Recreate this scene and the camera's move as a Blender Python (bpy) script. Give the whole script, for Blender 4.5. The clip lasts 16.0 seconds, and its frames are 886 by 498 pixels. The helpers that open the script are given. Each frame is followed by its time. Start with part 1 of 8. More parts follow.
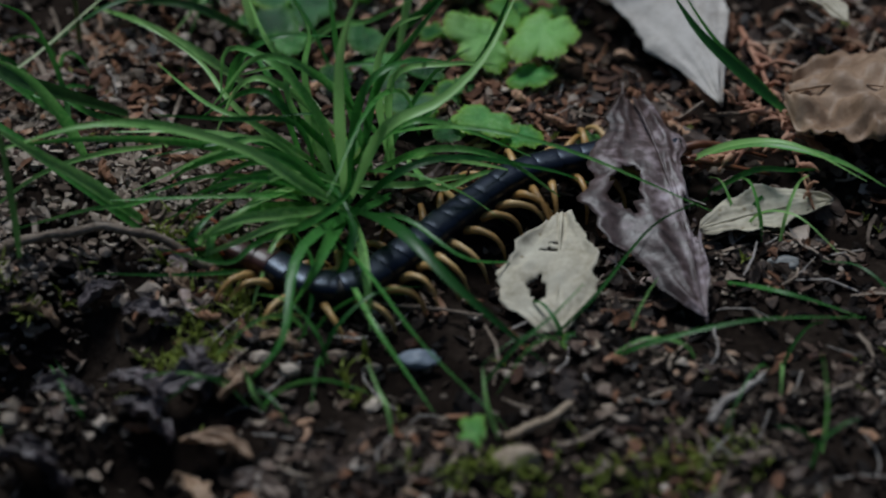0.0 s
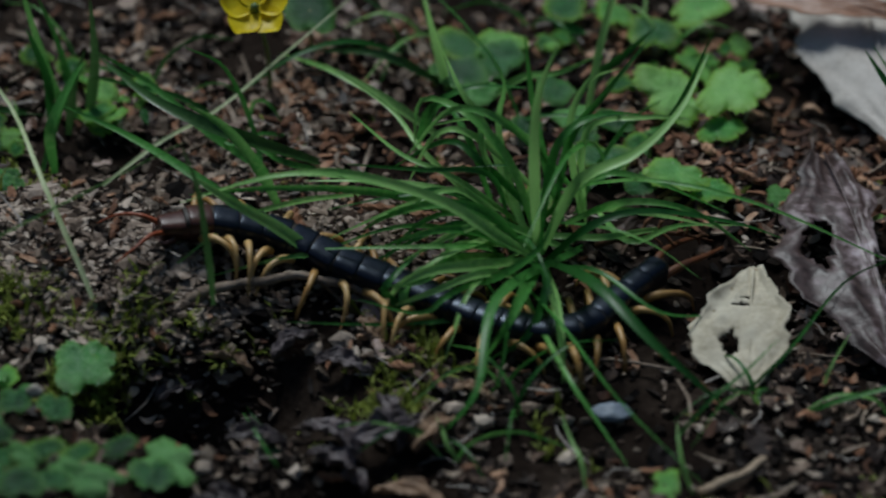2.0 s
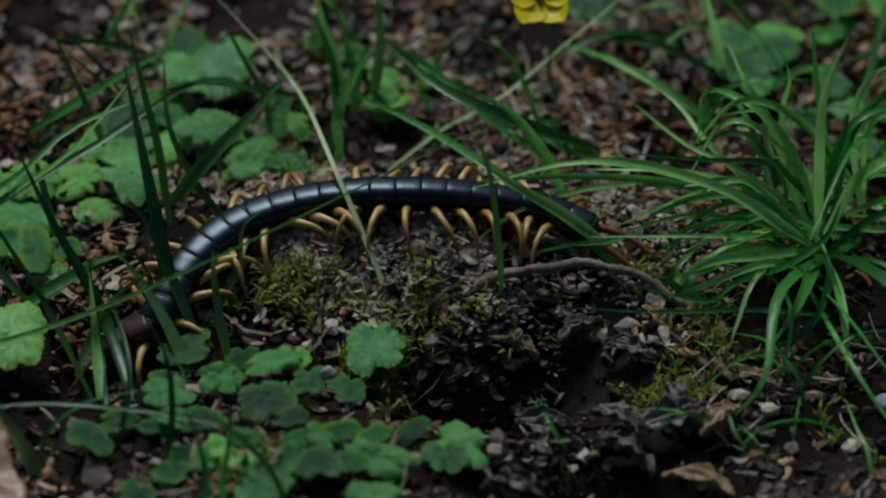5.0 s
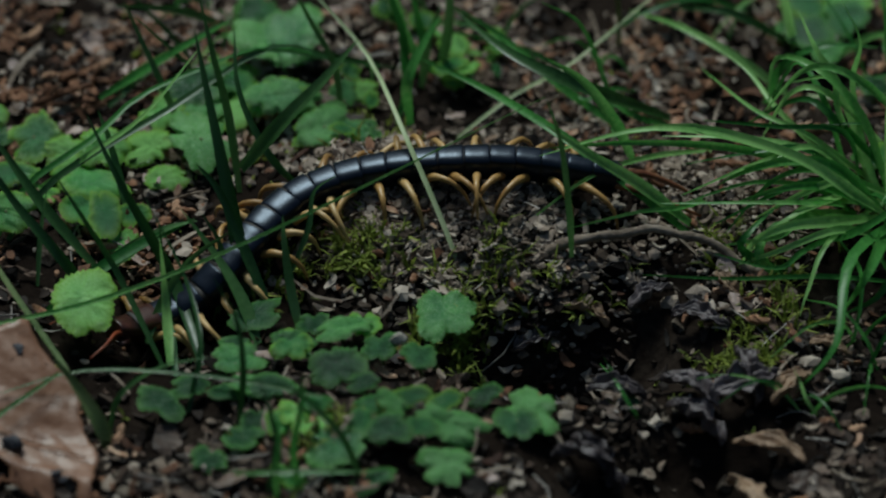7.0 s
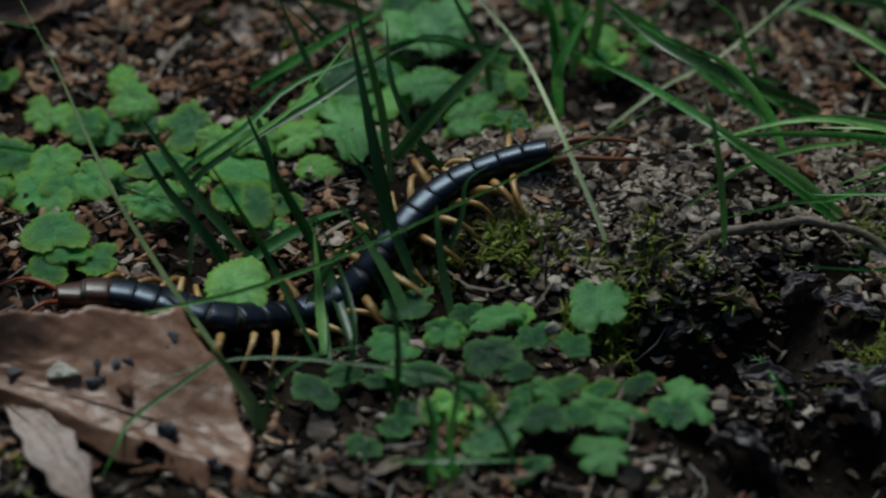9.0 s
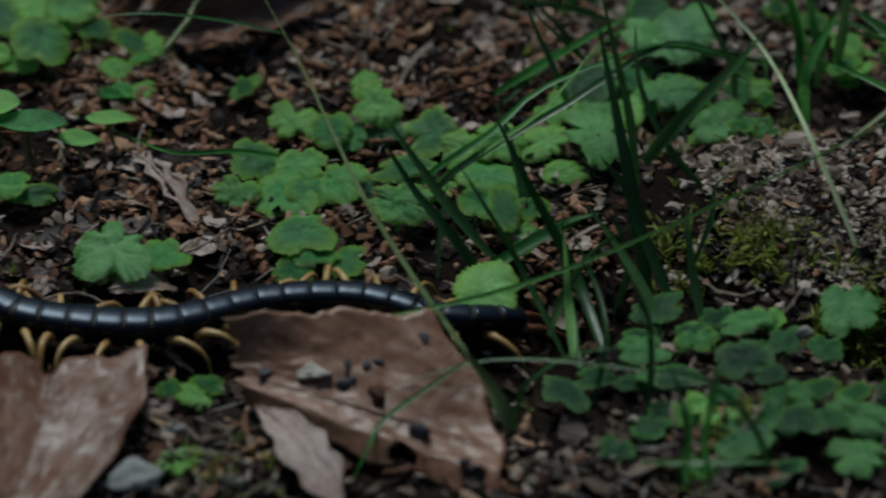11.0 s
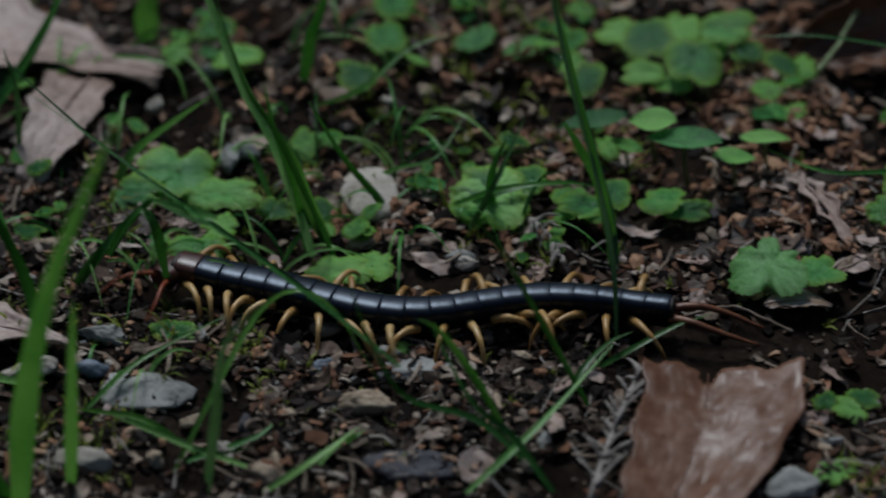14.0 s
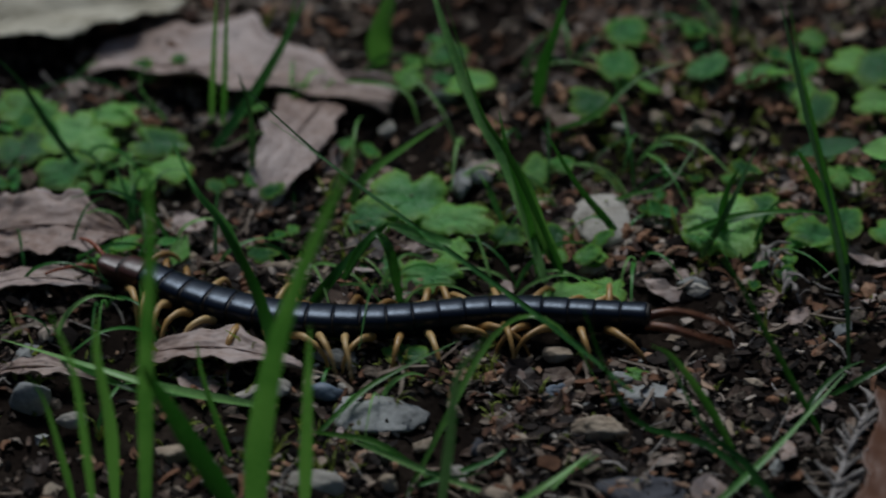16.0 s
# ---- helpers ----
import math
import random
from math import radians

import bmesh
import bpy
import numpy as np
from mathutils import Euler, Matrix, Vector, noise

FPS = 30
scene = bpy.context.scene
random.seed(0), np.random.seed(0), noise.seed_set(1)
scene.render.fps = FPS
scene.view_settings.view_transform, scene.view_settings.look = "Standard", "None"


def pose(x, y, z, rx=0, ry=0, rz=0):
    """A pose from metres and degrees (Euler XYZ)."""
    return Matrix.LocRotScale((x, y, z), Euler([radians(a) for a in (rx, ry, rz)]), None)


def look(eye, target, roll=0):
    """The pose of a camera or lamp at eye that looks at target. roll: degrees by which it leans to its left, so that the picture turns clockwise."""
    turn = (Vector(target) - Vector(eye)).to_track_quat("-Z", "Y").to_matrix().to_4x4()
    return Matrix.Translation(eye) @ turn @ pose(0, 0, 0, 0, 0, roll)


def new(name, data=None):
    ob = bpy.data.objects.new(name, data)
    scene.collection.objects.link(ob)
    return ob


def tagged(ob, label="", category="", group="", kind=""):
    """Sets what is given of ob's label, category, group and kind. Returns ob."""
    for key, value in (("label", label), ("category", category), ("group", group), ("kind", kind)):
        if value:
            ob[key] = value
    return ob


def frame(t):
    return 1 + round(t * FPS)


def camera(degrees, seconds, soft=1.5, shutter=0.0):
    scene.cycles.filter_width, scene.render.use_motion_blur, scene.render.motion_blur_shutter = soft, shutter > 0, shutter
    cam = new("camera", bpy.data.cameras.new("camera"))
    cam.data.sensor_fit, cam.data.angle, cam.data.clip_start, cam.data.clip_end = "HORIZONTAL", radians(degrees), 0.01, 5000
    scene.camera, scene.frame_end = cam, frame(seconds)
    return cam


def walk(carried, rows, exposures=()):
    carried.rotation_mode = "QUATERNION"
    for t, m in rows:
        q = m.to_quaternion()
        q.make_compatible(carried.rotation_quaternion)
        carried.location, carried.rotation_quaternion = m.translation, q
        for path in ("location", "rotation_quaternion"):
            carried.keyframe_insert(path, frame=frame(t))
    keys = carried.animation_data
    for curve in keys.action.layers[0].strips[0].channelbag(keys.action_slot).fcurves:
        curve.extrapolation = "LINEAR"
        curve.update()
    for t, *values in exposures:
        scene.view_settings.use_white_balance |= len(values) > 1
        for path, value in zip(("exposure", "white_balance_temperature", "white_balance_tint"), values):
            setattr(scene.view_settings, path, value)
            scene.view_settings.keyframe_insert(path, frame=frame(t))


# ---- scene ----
# A centipede crosses a patch of forest floor, seen through a long lens.

# ---- camera: carried slowly sideways and turned after the animal ----
cam = camera(8.0, 16.0, soft=2.2, shutter=0.5)
PATH = [
    (0, (0.10149, -1.05613, 0.84273), (0.18973, -0.00115, 0.00000), 0.964),
    (0.5, (0.09527, -1.05428, 0.84327), (0.18417, -0.00142, 0.00000), 1.077),
    (1, (0.08737, -1.05326, 0.84478), (0.17578, 0.00403, 0.00000), 1.264),
    (1.5, (0.08112, -1.05199, 0.84691), (0.16401, 0.01356, 0.00000), 1.334),
    (2, (0.07441, -1.05240, 0.84963), (0.14981, 0.01848, 0.00000), 1.262),
    (2.5, (0.06022, -1.05325, 0.85398), (0.13529, 0.01920, -0.00000), 1.398),
    (3, (0.04841, -1.05649, 0.86060), (0.12075, 0.01980, 0.00000), 1.476),
    (3.5, (0.03713, -1.05980, 0.85947), (0.10733, 0.02014, 0.00000), 1.492),
    (4, (0.02918, -1.06281, 0.86445), (0.09836, 0.02024, 0.00000), 1.639),
    (6.5, (0.02245, -1.06520, 0.86036), (0.07664, 0.00871, 0.00000), 1.390),
    (7, (0.01970, -1.06579, 0.85945), (0.07241, 0.00408, 0.00000), 1.350),
    (7.5, (0.01632, -1.06564, 0.85812), (0.06681, 0.00207, 0.00000), 1.330),
    (8, (0.01258, -1.06743, 0.85769), (0.05929, 0.00209, 0.00000), 1.271),
    (10.5, (-0.02867, -1.07135, 0.83788), (0.00115, 0.00235, 0.00000), 1.008),
    (11, (-0.03319, -1.07653, 0.83156), (-0.01382, 0.00266, 0.00000), 0.762),
    (11.5, (-0.03581, -1.07897, 0.82858), (-0.03270, 0.00327, 0.00000), 0.467),
    (12, (-0.04661, -1.08705, 0.83149), (-0.05598, 0.00351, 0.00000), 0.286),
    (12.5, (-0.05210, -1.09416, 0.83386), (-0.08386, 0.00374, 0.00000), -0.220),
    (13, (-0.06154, -1.10119, 0.83038), (-0.11258, 0.00388, 0.00000), -0.608),
    (13.5, (-0.07074, -1.10348, 0.82877), (-0.13725, 0.00455, 0.00000), -0.817),
    (14, (-0.07362, -1.10492, 0.82354), (-0.15558, 0.00539, 0.00000), -1.122),
    (14.5, (-0.07948, -1.10600, 0.82260), (-0.16850, 0.00677, 0.00000), -1.133),
    (15, (-0.08153, -1.11039, 0.82513), (-0.18096, 0.00832, -0.00000), -1.357),
    (15.5, (-0.08336, -1.11108, 0.82237), (-0.19349, 0.01032, 0.00000), -1.508),
    (16, (-0.08530, -1.10905, 0.82567), (-0.20722, 0.01250, 0.00000), -1.762),
]
walk(cam, [(t, look(eye, target, roll)) for t, eye, target, roll in PATH],
     exposures=((0, 0.0, 6150, 8), (2.5, 0.0, 6300, 3), (4, 0.02, 6350, -3), (7.5, 0.08, 6350, -4), (10.3, -0.16, 6250, 0), (12.5, -0.34, 6250, 0), (14, -0.22, 6250, 7), (16, -0.36, 6250, 8)))
cam.data.dof.use_dof = True
cam.data.dof.focus_distance = 1.362
cam.data.dof.aperture_fstop = 8.5

# ---- light: overcast sky over shady woodland ----
world = bpy.data.worlds.new("sky")
scene.world = world
world.use_nodes = True
wn = world.node_tree.nodes
sky = wn.new("ShaderNodeTexSky")
sky.sky_type = "NISHITA"
sky.sun_disc = False
sky.sun_elevation, sky.sun_rotation = radians(57), radians(-15)
sky.air_density, sky.dust_density = 1.0, 0.6
world.node_tree.links.new(sky.outputs[0], wn["Background"].inputs[0])
wn["Background"].inputs[1].default_value = 0.044
sun = new("sun", bpy.data.lights.new("sun", "SUN"))
sun.data.energy, sun.data.angle, sun.data.color = 2.2, radians(20), (0.96, 0.98, 1.0)
sun.matrix_world = look((-0.15, 0.52, 0.84), (0, 0, 0))


# ---- materials ----
def material(name, stops, rough=0.7, scale=60.0, fine=420.0, bump=0.4, size=0.0006, spec=0.4, island=0.0, per_object=0.0,
             mottle=None, through_light=0.0, margin=None):
    """Colour from two scales of noise through a ramp, shifted per piece; relief from the finer noise."""
    m = bpy.data.materials.new(name)
    m.use_nodes = True
    nt = m.node_tree
    n, link = nt.nodes, nt.links.new
    bsdf = n["Principled BSDF"]
    co = n.new("ShaderNodeTexCoord")
    big, small = n.new("ShaderNodeTexNoise"), n.new("ShaderNodeTexNoise")
    big.inputs["Scale"].default_value, small.inputs["Scale"].default_value = scale, fine
    big.inputs["Detail"].default_value, small.inputs["Detail"].default_value = 4, 3
    link(co.outputs["Object"], big.inputs["Vector"])
    link(co.outputs["Object"], small.inputs["Vector"])
    mix = n.new("ShaderNodeMath")
    mix.operation = "MULTIPLY_ADD"
    mix.inputs[1].default_value = 0.65
    link(big.outputs[0], mix.inputs[0])
    half = n.new("ShaderNodeMath")
    half.operation = "MULTIPLY"
    half.inputs[1].default_value = 0.35
    link(small.outputs[0], half.inputs[0])
    link(half.outputs[0], mix.inputs[2])
    value = mix.outputs[0]
    for amount, kind, socket in ((island, "ShaderNodeNewGeometry", "Random Per Island"), (per_object, "ShaderNodeObjectInfo", "Random")):
        if amount:
            info, sub, add = n.new(kind), n.new("ShaderNodeMath"), n.new("ShaderNodeMath")
            sub.operation = "MULTIPLY_ADD"
            sub.inputs[1].default_value, sub.inputs[2].default_value = amount, -amount / 2
            link(info.outputs[socket], sub.inputs[0])
            link(sub.outputs[0], add.inputs[0])
            link(value, add.inputs[1])
            value = add.outputs[0]
    ramp = n.new("ShaderNodeValToRGB")
    link(value, ramp.inputs[0])
    cr = ramp.color_ramp
    while len(cr.elements) < len(stops):
        cr.elements.new(0.5)
    for e, (p, c) in zip(cr.elements, stops):
        e.position, e.color = p, (*c, 1)
    colour = ramp.outputs[0]
    if mottle:
        vor = n.new("ShaderNodeTexVoronoi")
        vor.inputs["Scale"].default_value = mottle[0]
        link(co.outputs["Object"], vor.inputs["Vector"])
        r2 = n.new("ShaderNodeValToRGB")
        r2.color_ramp.elements[0].position, r2.color_ramp.elements[1].position = mottle[1], mottle[2]
        link(vor.outputs["Distance"], r2.inputs[0])
        mx = n.new("ShaderNodeMix")
        mx.data_type = "RGBA"
        link(r2.outputs[0], mx.inputs["Factor"])
        mx.inputs[6].default_value = (*mottle[3], 1)
        link(colour, mx.inputs[7])
        colour = mx.outputs[2]
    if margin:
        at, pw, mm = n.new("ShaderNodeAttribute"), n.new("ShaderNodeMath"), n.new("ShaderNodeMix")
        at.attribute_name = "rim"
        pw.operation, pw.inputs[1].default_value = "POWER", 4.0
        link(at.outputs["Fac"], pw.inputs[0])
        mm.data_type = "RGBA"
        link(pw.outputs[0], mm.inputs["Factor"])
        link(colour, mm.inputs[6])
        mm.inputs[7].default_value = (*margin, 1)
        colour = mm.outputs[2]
    link(colour, bsdf.inputs["Base Color"])
    rr = n.new("ShaderNodeMapRange")
    rr.inputs["To Min"].default_value, rr.inputs["To Max"].default_value = rough - 0.12, rough + 0.12
    link(small.outputs[0], rr.inputs["Value"])
    link(rr.outputs[0], bsdf.inputs["Roughness"])
    bsdf.inputs["Specular IOR Level"].default_value = spec
    if bump:
        b = n.new("ShaderNodeBump")
        b.inputs["Strength"].default_value, b.inputs["Distance"].default_value = bump, size
        link(mix.outputs[0], b.inputs["Height"])
        link(b.outputs[0], bsdf.inputs["Normal"])
    if through_light:
        tr, ms = n.new("ShaderNodeBsdfTranslucent"), n.new("ShaderNodeMixShader")
        link(colour, tr.inputs["Color"])
        ms.inputs[0].default_value = through_light
        link(bsdf.outputs[0], ms.inputs[1])
        link(tr.outputs[0], ms.inputs[2])
        link(ms.outputs[0], n["Material Output"].inputs["Surface"])
    return m


SOIL = material("soil", [(0.3, (0.005, 0.0035, 0.003)), (0.5, (0.015, 0.0105, 0.008)), (0.7, (0.04, 0.03, 0.023))], 0.95, 45, 600, 0.9, 0.0012, 0.03)
CRUMB = material("soil_crumb", [(0.2, (0.0035, 0.0024, 0.0021)), (0.5, (0.0119, 0.0084, 0.0063)), (0.74, (0.0465, 0.0338, 0.0255)), (0.95, (0.209, 0.171, 0.133))], 0.85, 300, 1500, 0.8, 0.0005, 0.1, island=0.8)
FLAKE = material("leaf_flake", [(0.18, (0.0084, 0.0056, 0.0042)), (0.5, (0.0313, 0.0197, 0.0143)), (0.75, (0.12, 0.0765, 0.054)), (0.95, (0.399, 0.3135, 0.2375))], 0.75, 160, 900, 0.6, 0.0004, 0.25, island=0.75)
NEEDLE = material("dry_needle", [(0.1, (0.03, 0.012, 0.0075)), (0.5, (0.126, 0.0546, 0.0266)), (0.75, (0.264, 0.128, 0.0704)), (0.95, (0.5, 0.34, 0.23))], 0.75, 300, 1500, 0.5, 0.0003, 0.25, island=0.8)
MOSS = material("moss_green", [(0.2, (0.085, 0.11, 0.016)), (0.55, (0.25, 0.31, 0.05)), (0.9, (0.44, 0.5, 0.11))], 0.7, 200, 900, 0.2, 0.0002, 0.3, island=0.6, through_light=0.4)
GRASS = material("grass_green", [(0.18, (0.03, 0.15, 0.025)), (0.5, (0.11, 0.38, 0.07)), (0.82, (0.36, 0.68, 0.2))], 0.38, 60, 900, 0.15, 0.0001, 0.48, per_object=0.9, through_light=0.45)
YOUNG = material("young_grass", [(0.25, (0.025, 0.12, 0.012)), (0.5, (0.06, 0.22, 0.024)), (0.8, (0.15, 0.37, 0.055))], 0.34, 60, 900, 0.4, 0.0003, 0.6, per_object=0.7, through_light=0.5)
# dry soil colour, raised further to make up for the hump's shaded near slope
DRY = material("dry_crumb", [(0.15, (0.075, 0.055, 0.042)), (0.5, (0.26, 0.2, 0.155)), (0.9, (0.5, 0.42, 0.345))], 0.9, 300, 1500, 0.8, 0.0005, 0.1, island=0.85)
# darker copy of the grass: shade on upright blades put into the colour
SHADED_GRASS = material("shaded_grass", [(0.25, (0.0255, 0.085, 0.0187)), (0.5, (0.0553, 0.1445, 0.0357)), (0.8, (0.108, 0.234, 0.072))], 0.36, 60, 900, 0.3, 0.0002, 0.5, per_object=0.6, through_light=0.35)
STRAW = material("pale_straw", [(0.3, (0.32, 0.42, 0.18)), (0.5, (0.48, 0.58, 0.3)), (0.8, (0.62, 0.68, 0.43))], 0.5, 90, 800, 0.3, 0.0002, 0.45, through_light=0.25)
STALK = material("green_stalk", [(0.3, (0.07, 0.13, 0.035)), (0.5, (0.15, 0.22, 0.07)), (0.8, (0.27, 0.32, 0.13))], 0.5, 90, 800, 0.3, 0.0002, 0.4, through_light=0.15)
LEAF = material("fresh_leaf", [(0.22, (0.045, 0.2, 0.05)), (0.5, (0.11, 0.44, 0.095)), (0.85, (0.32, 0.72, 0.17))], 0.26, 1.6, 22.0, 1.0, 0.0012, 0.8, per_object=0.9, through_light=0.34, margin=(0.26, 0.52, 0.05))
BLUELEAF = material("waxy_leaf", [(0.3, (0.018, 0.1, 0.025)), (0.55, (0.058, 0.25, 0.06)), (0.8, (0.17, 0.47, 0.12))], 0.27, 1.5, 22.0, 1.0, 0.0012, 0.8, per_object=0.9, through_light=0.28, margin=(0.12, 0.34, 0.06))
CREAM = material("cream_leaf", [(0.3, (0.3, 0.26, 0.18)), (0.5, (0.52, 0.47, 0.36)), (0.75, (0.66, 0.62, 0.5))], 0.8, 110, 700, 0.6, 0.0004, 0.25, mottle=(260, 0.05, 0.16, (0.3, 0.24, 0.15)))
PALE = material("pale_leaf", [(0.3, (0.34, 0.3, 0.26)), (0.5, (0.55, 0.51, 0.46)), (0.75, (0.68, 0.64, 0.59))], 0.85, 90, 900, 0.6, 0.0004, 0.2)
MAUVE = material("weathered_leaf", [(0.38, (0.03, 0.018, 0.015)), (0.48, (0.08, 0.052, 0.047)), (0.56, (0.27, 0.21, 0.215)), (0.68, (0.55, 0.49, 0.52))], 0.45, 34, 380, 0.9, 0.0009, 0.45)
BEECH = material("brown_leaf", [(0.25, (0.13, 0.05, 0.026)), (0.42, (0.25, 0.12, 0.066)), (0.56, (0.35, 0.19, 0.12)), (0.78, (0.46, 0.29, 0.2))], 0.42, 30, 420, 0.9, 0.0007, 0.5, mottle=(240, 0.03, 0.1, (0.07, 0.032, 0.02)), through_light=0.12)
RUSSET = material("russet_leaf", [(0.25, (0.1, 0.038, 0.02)), (0.42, (0.16, 0.072, 0.038)), (0.58, (0.25, 0.135, 0.09)), (0.8, (0.38, 0.24, 0.18))], 0.4, 24, 300, 0.9, 0.0006, 0.45, mottle=(260, 0.03, 0.12, (0.05, 0.022, 0.013)), through_light=0.12)
GREYLEAF = material("grey_leaf", [(0.3, (0.2, 0.12, 0.085)), (0.45, (0.35, 0.25, 0.205)), (0.55, (0.46, 0.355, 0.31)), (0.75, (0.6, 0.5, 0.46))], 0.6, 42, 520, 0.9, 0.0008, 0.4, mottle=(190, 0.04, 0.13, (0.12, 0.08, 0.06)))
DARKLEAF = material("rotten_leaf", [(0.3, (0.025, 0.018, 0.018)), (0.5, (0.085, 0.066, 0.066)), (0.75, (0.27, 0.225, 0.225))], 0.5, 90, 600, 0.9, 0.0008, 0.5)
TANLEAF = material("tan_leaf", [(0.25, (0.14, 0.08, 0.043)), (0.5, (0.35, 0.23, 0.145)), (0.75, (0.52, 0.385, 0.265))], 0.55, 45, 500, 0.7, 0.0006, 0.35, through_light=0.12)
TWIG = material("bark_twig", [(0.3, (0.085, 0.062, 0.046)), (0.5, (0.24, 0.185, 0.14)), (0.75, (0.42, 0.355, 0.29))], 0.85, 180, 900, 0.9, 0.0008, 0.2)
PALEWOOD = material("pale_wood", [(0.3, (0.2, 0.14, 0.09)), (0.5, (0.38, 0.29, 0.2)), (0.75, (0.52, 0.43, 0.32))], 0.75, 180, 900, 0.6, 0.0004, 0.25)
GREYSTEM = material("grey_stem", [(0.3, (0.14, 0.12, 0.105)), (0.5, (0.32, 0.285, 0.255)), (0.75, (0.52, 0.475, 0.44))], 0.8, 180, 900, 0.4, 0.0003, 0.25)
STONE_GREY = material("grey_stone", [(0.3, (0.17, 0.17, 0.16)), (0.5, (0.33, 0.33, 0.31)), (0.75, (0.5, 0.5, 0.47))], 0.8, 120, 800, 0.8, 0.0012, 0.3)
STONE_TAN = material("tan_stone", [(0.3, (0.24, 0.18, 0.12)), (0.5, (0.42, 0.33, 0.24)), (0.75, (0.56, 0.47, 0.37))], 0.85, 150, 900, 0.9, 0.0012, 0.25)
STONE_DARK = material("dark_stone", [(0.3, (0.025, 0.024, 0.028)), (0.5, (0.06, 0.06, 0.07)), (0.75, (0.13, 0.13, 0.14))], 0.7, 140, 900, 0.9, 0.0012, 0.35)
STONE_WHITE = material("white_stone", [(0.3, (0.27, 0.235, 0.19)), (0.5, (0.45, 0.41, 0.35)), (0.75, (0.6, 0.56, 0.49))], 0.85, 160, 900, 0.8, 0.0012, 0.2, mottle=(330, 0.04, 0.16, (0.2, 0.17, 0.13)))
STONE_BLUE = material("blue_pebble", [(0.3, (0.1, 0.13, 0.17)), (0.5, (0.19, 0.23, 0.28)), (0.75, (0.3, 0.34, 0.38))], 0.55, 140, 900, 0.5, 0.0004, 0.4)
CATKIN = material("rust_catkin", [(0.2, (0.104, 0.044, 0.0224)), (0.5, (0.264, 0.124, 0.064)), (0.8, (0.5225, 0.3135, 0.19))], 0.7, 500, 1500, 0.9, 0.0006, 0.3, island=0.5)
SCRAP = material("leaf_scrap", [(0.15, (0.015, 0.0097, 0.0075)), (0.4, (0.0525, 0.0322, 0.0231)), (0.65, (0.1575, 0.105, 0.075)), (0.9, (0.44, 0.35, 0.28))], 0.6, 120, 800, 0.8, 0.0005, 0.4, island=0.8)
RUST = material("rust_spray", [(0.15, (0.16, 0.065, 0.04)), (0.5, (0.38, 0.18, 0.11)), (0.85, (0.56, 0.33, 0.22))], 0.7, 300, 1500, 0.5, 0.0003, 0.3, per_object=0.5)
PETAL = material("yellow_petal", [(0.3, (0.62, 0.46, 0.004)), (0.5, (0.78, 0.62, 0.008)), (0.8, (0.85, 0.74, 0.03))], 0.45, 120, 700, 0.2, 0.0003, 0.4, through_light=0.3)
SHELL = material("black_plate", [(0.3, (0.003, 0.004, 0.008)), (0.5, (0.006, 0.008, 0.014)), (0.75, (0.011, 0.013, 0.022))], 0.32, 300, 1800, 0.12, 0.0001, 0.42)
SHELL.node_tree.nodes["Principled BSDF"].inputs["Specular Tint"].default_value = (0.66, 0.8, 1.0, 1.0)  # reflections tinted blue, standing in for a bluer sky on the blue-black plates
MEMBRANE = material("dark_membrane", [(0.3, (0.01, 0.008, 0.007)), (0.7, (0.03, 0.022, 0.016))], 0.55, 300, 1500, 0.3, 0.0001, 0.4)
HEADRED = material("red_brown_head", [(0.3, (0.03, 0.01, 0.007)), (0.5, (0.06, 0.02, 0.013)), (0.75, (0.1, 0.036, 0.022))], 0.34, 300, 1500, 0.1, 0.0001, 0.45)
ANTENNA = material("red_antenna", [(0.3, (0.16, 0.03, 0.012)), (0.5, (0.27, 0.06, 0.022)), (0.75, (0.36, 0.1, 0.04))], 0.4, 300, 1500, 0.2, 0.0001, 0.4)
LEG = material("amber_leg", [(0.2, (0.24, 0.115, 0.03)), (0.5, (0.47, 0.27, 0.085)), (0.8, (0.62, 0.42, 0.18))], 0.38, 250, 1500, 0.2, 0.0001, 0.5, per_object=0.45)
TAIL = material("brown_tail_leg", [(0.3, (0.07, 0.022, 0.01)), (0.5, (0.15, 0.05, 0.02)), (0.75, (0.26, 0.11, 0.045))], 0.38, 300, 1500, 0.2, 0.0001, 0.45)

# colour of the added ring that blocks low sky
SKY_BLOCK = material("sky_block_green", [(0.35, (0.006, 0.012, 0.005)), (0.5, (0.02, 0.04, 0.014)), (0.7, (0.05, 0.085, 0.03))], 0.9, 2.5, 14, 0.0, 0.01, 0.1)


# ---- helpers ----
def link_mesh(name, bm, mat, parent=None, label="", smooth=True):
    me = bpy.data.meshes.new(name)
    bm.to_mesh(me)
    bm.free()
    me.materials.append(mat)
    if smooth:
        me.shade_smooth()
    ob = new(name, me)
    ob.parent = parent
    if label:
        ob["label"] = label
    return ob


def part(name, bm, mat, parent, label=""):
    return link_mesh(name, bm, mat, parent, label)


def thing(name, label, category, group="", at=(0, 0, 0)):
    ob = tagged(new(name), label, category, group)
    ob.location = at
    ob.empty_display_size = 0.01
    return ob


def rise(x, y):
    """The ground's large forms: a bank, a hump and some hollows."""
    h = 0.0
    for cx, cy, sx, sy, a in HUMPS:
        h += a * math.exp(-(((x - cx) / sx) ** 2) - (((y - cy) / sy) ** 2))
    return h


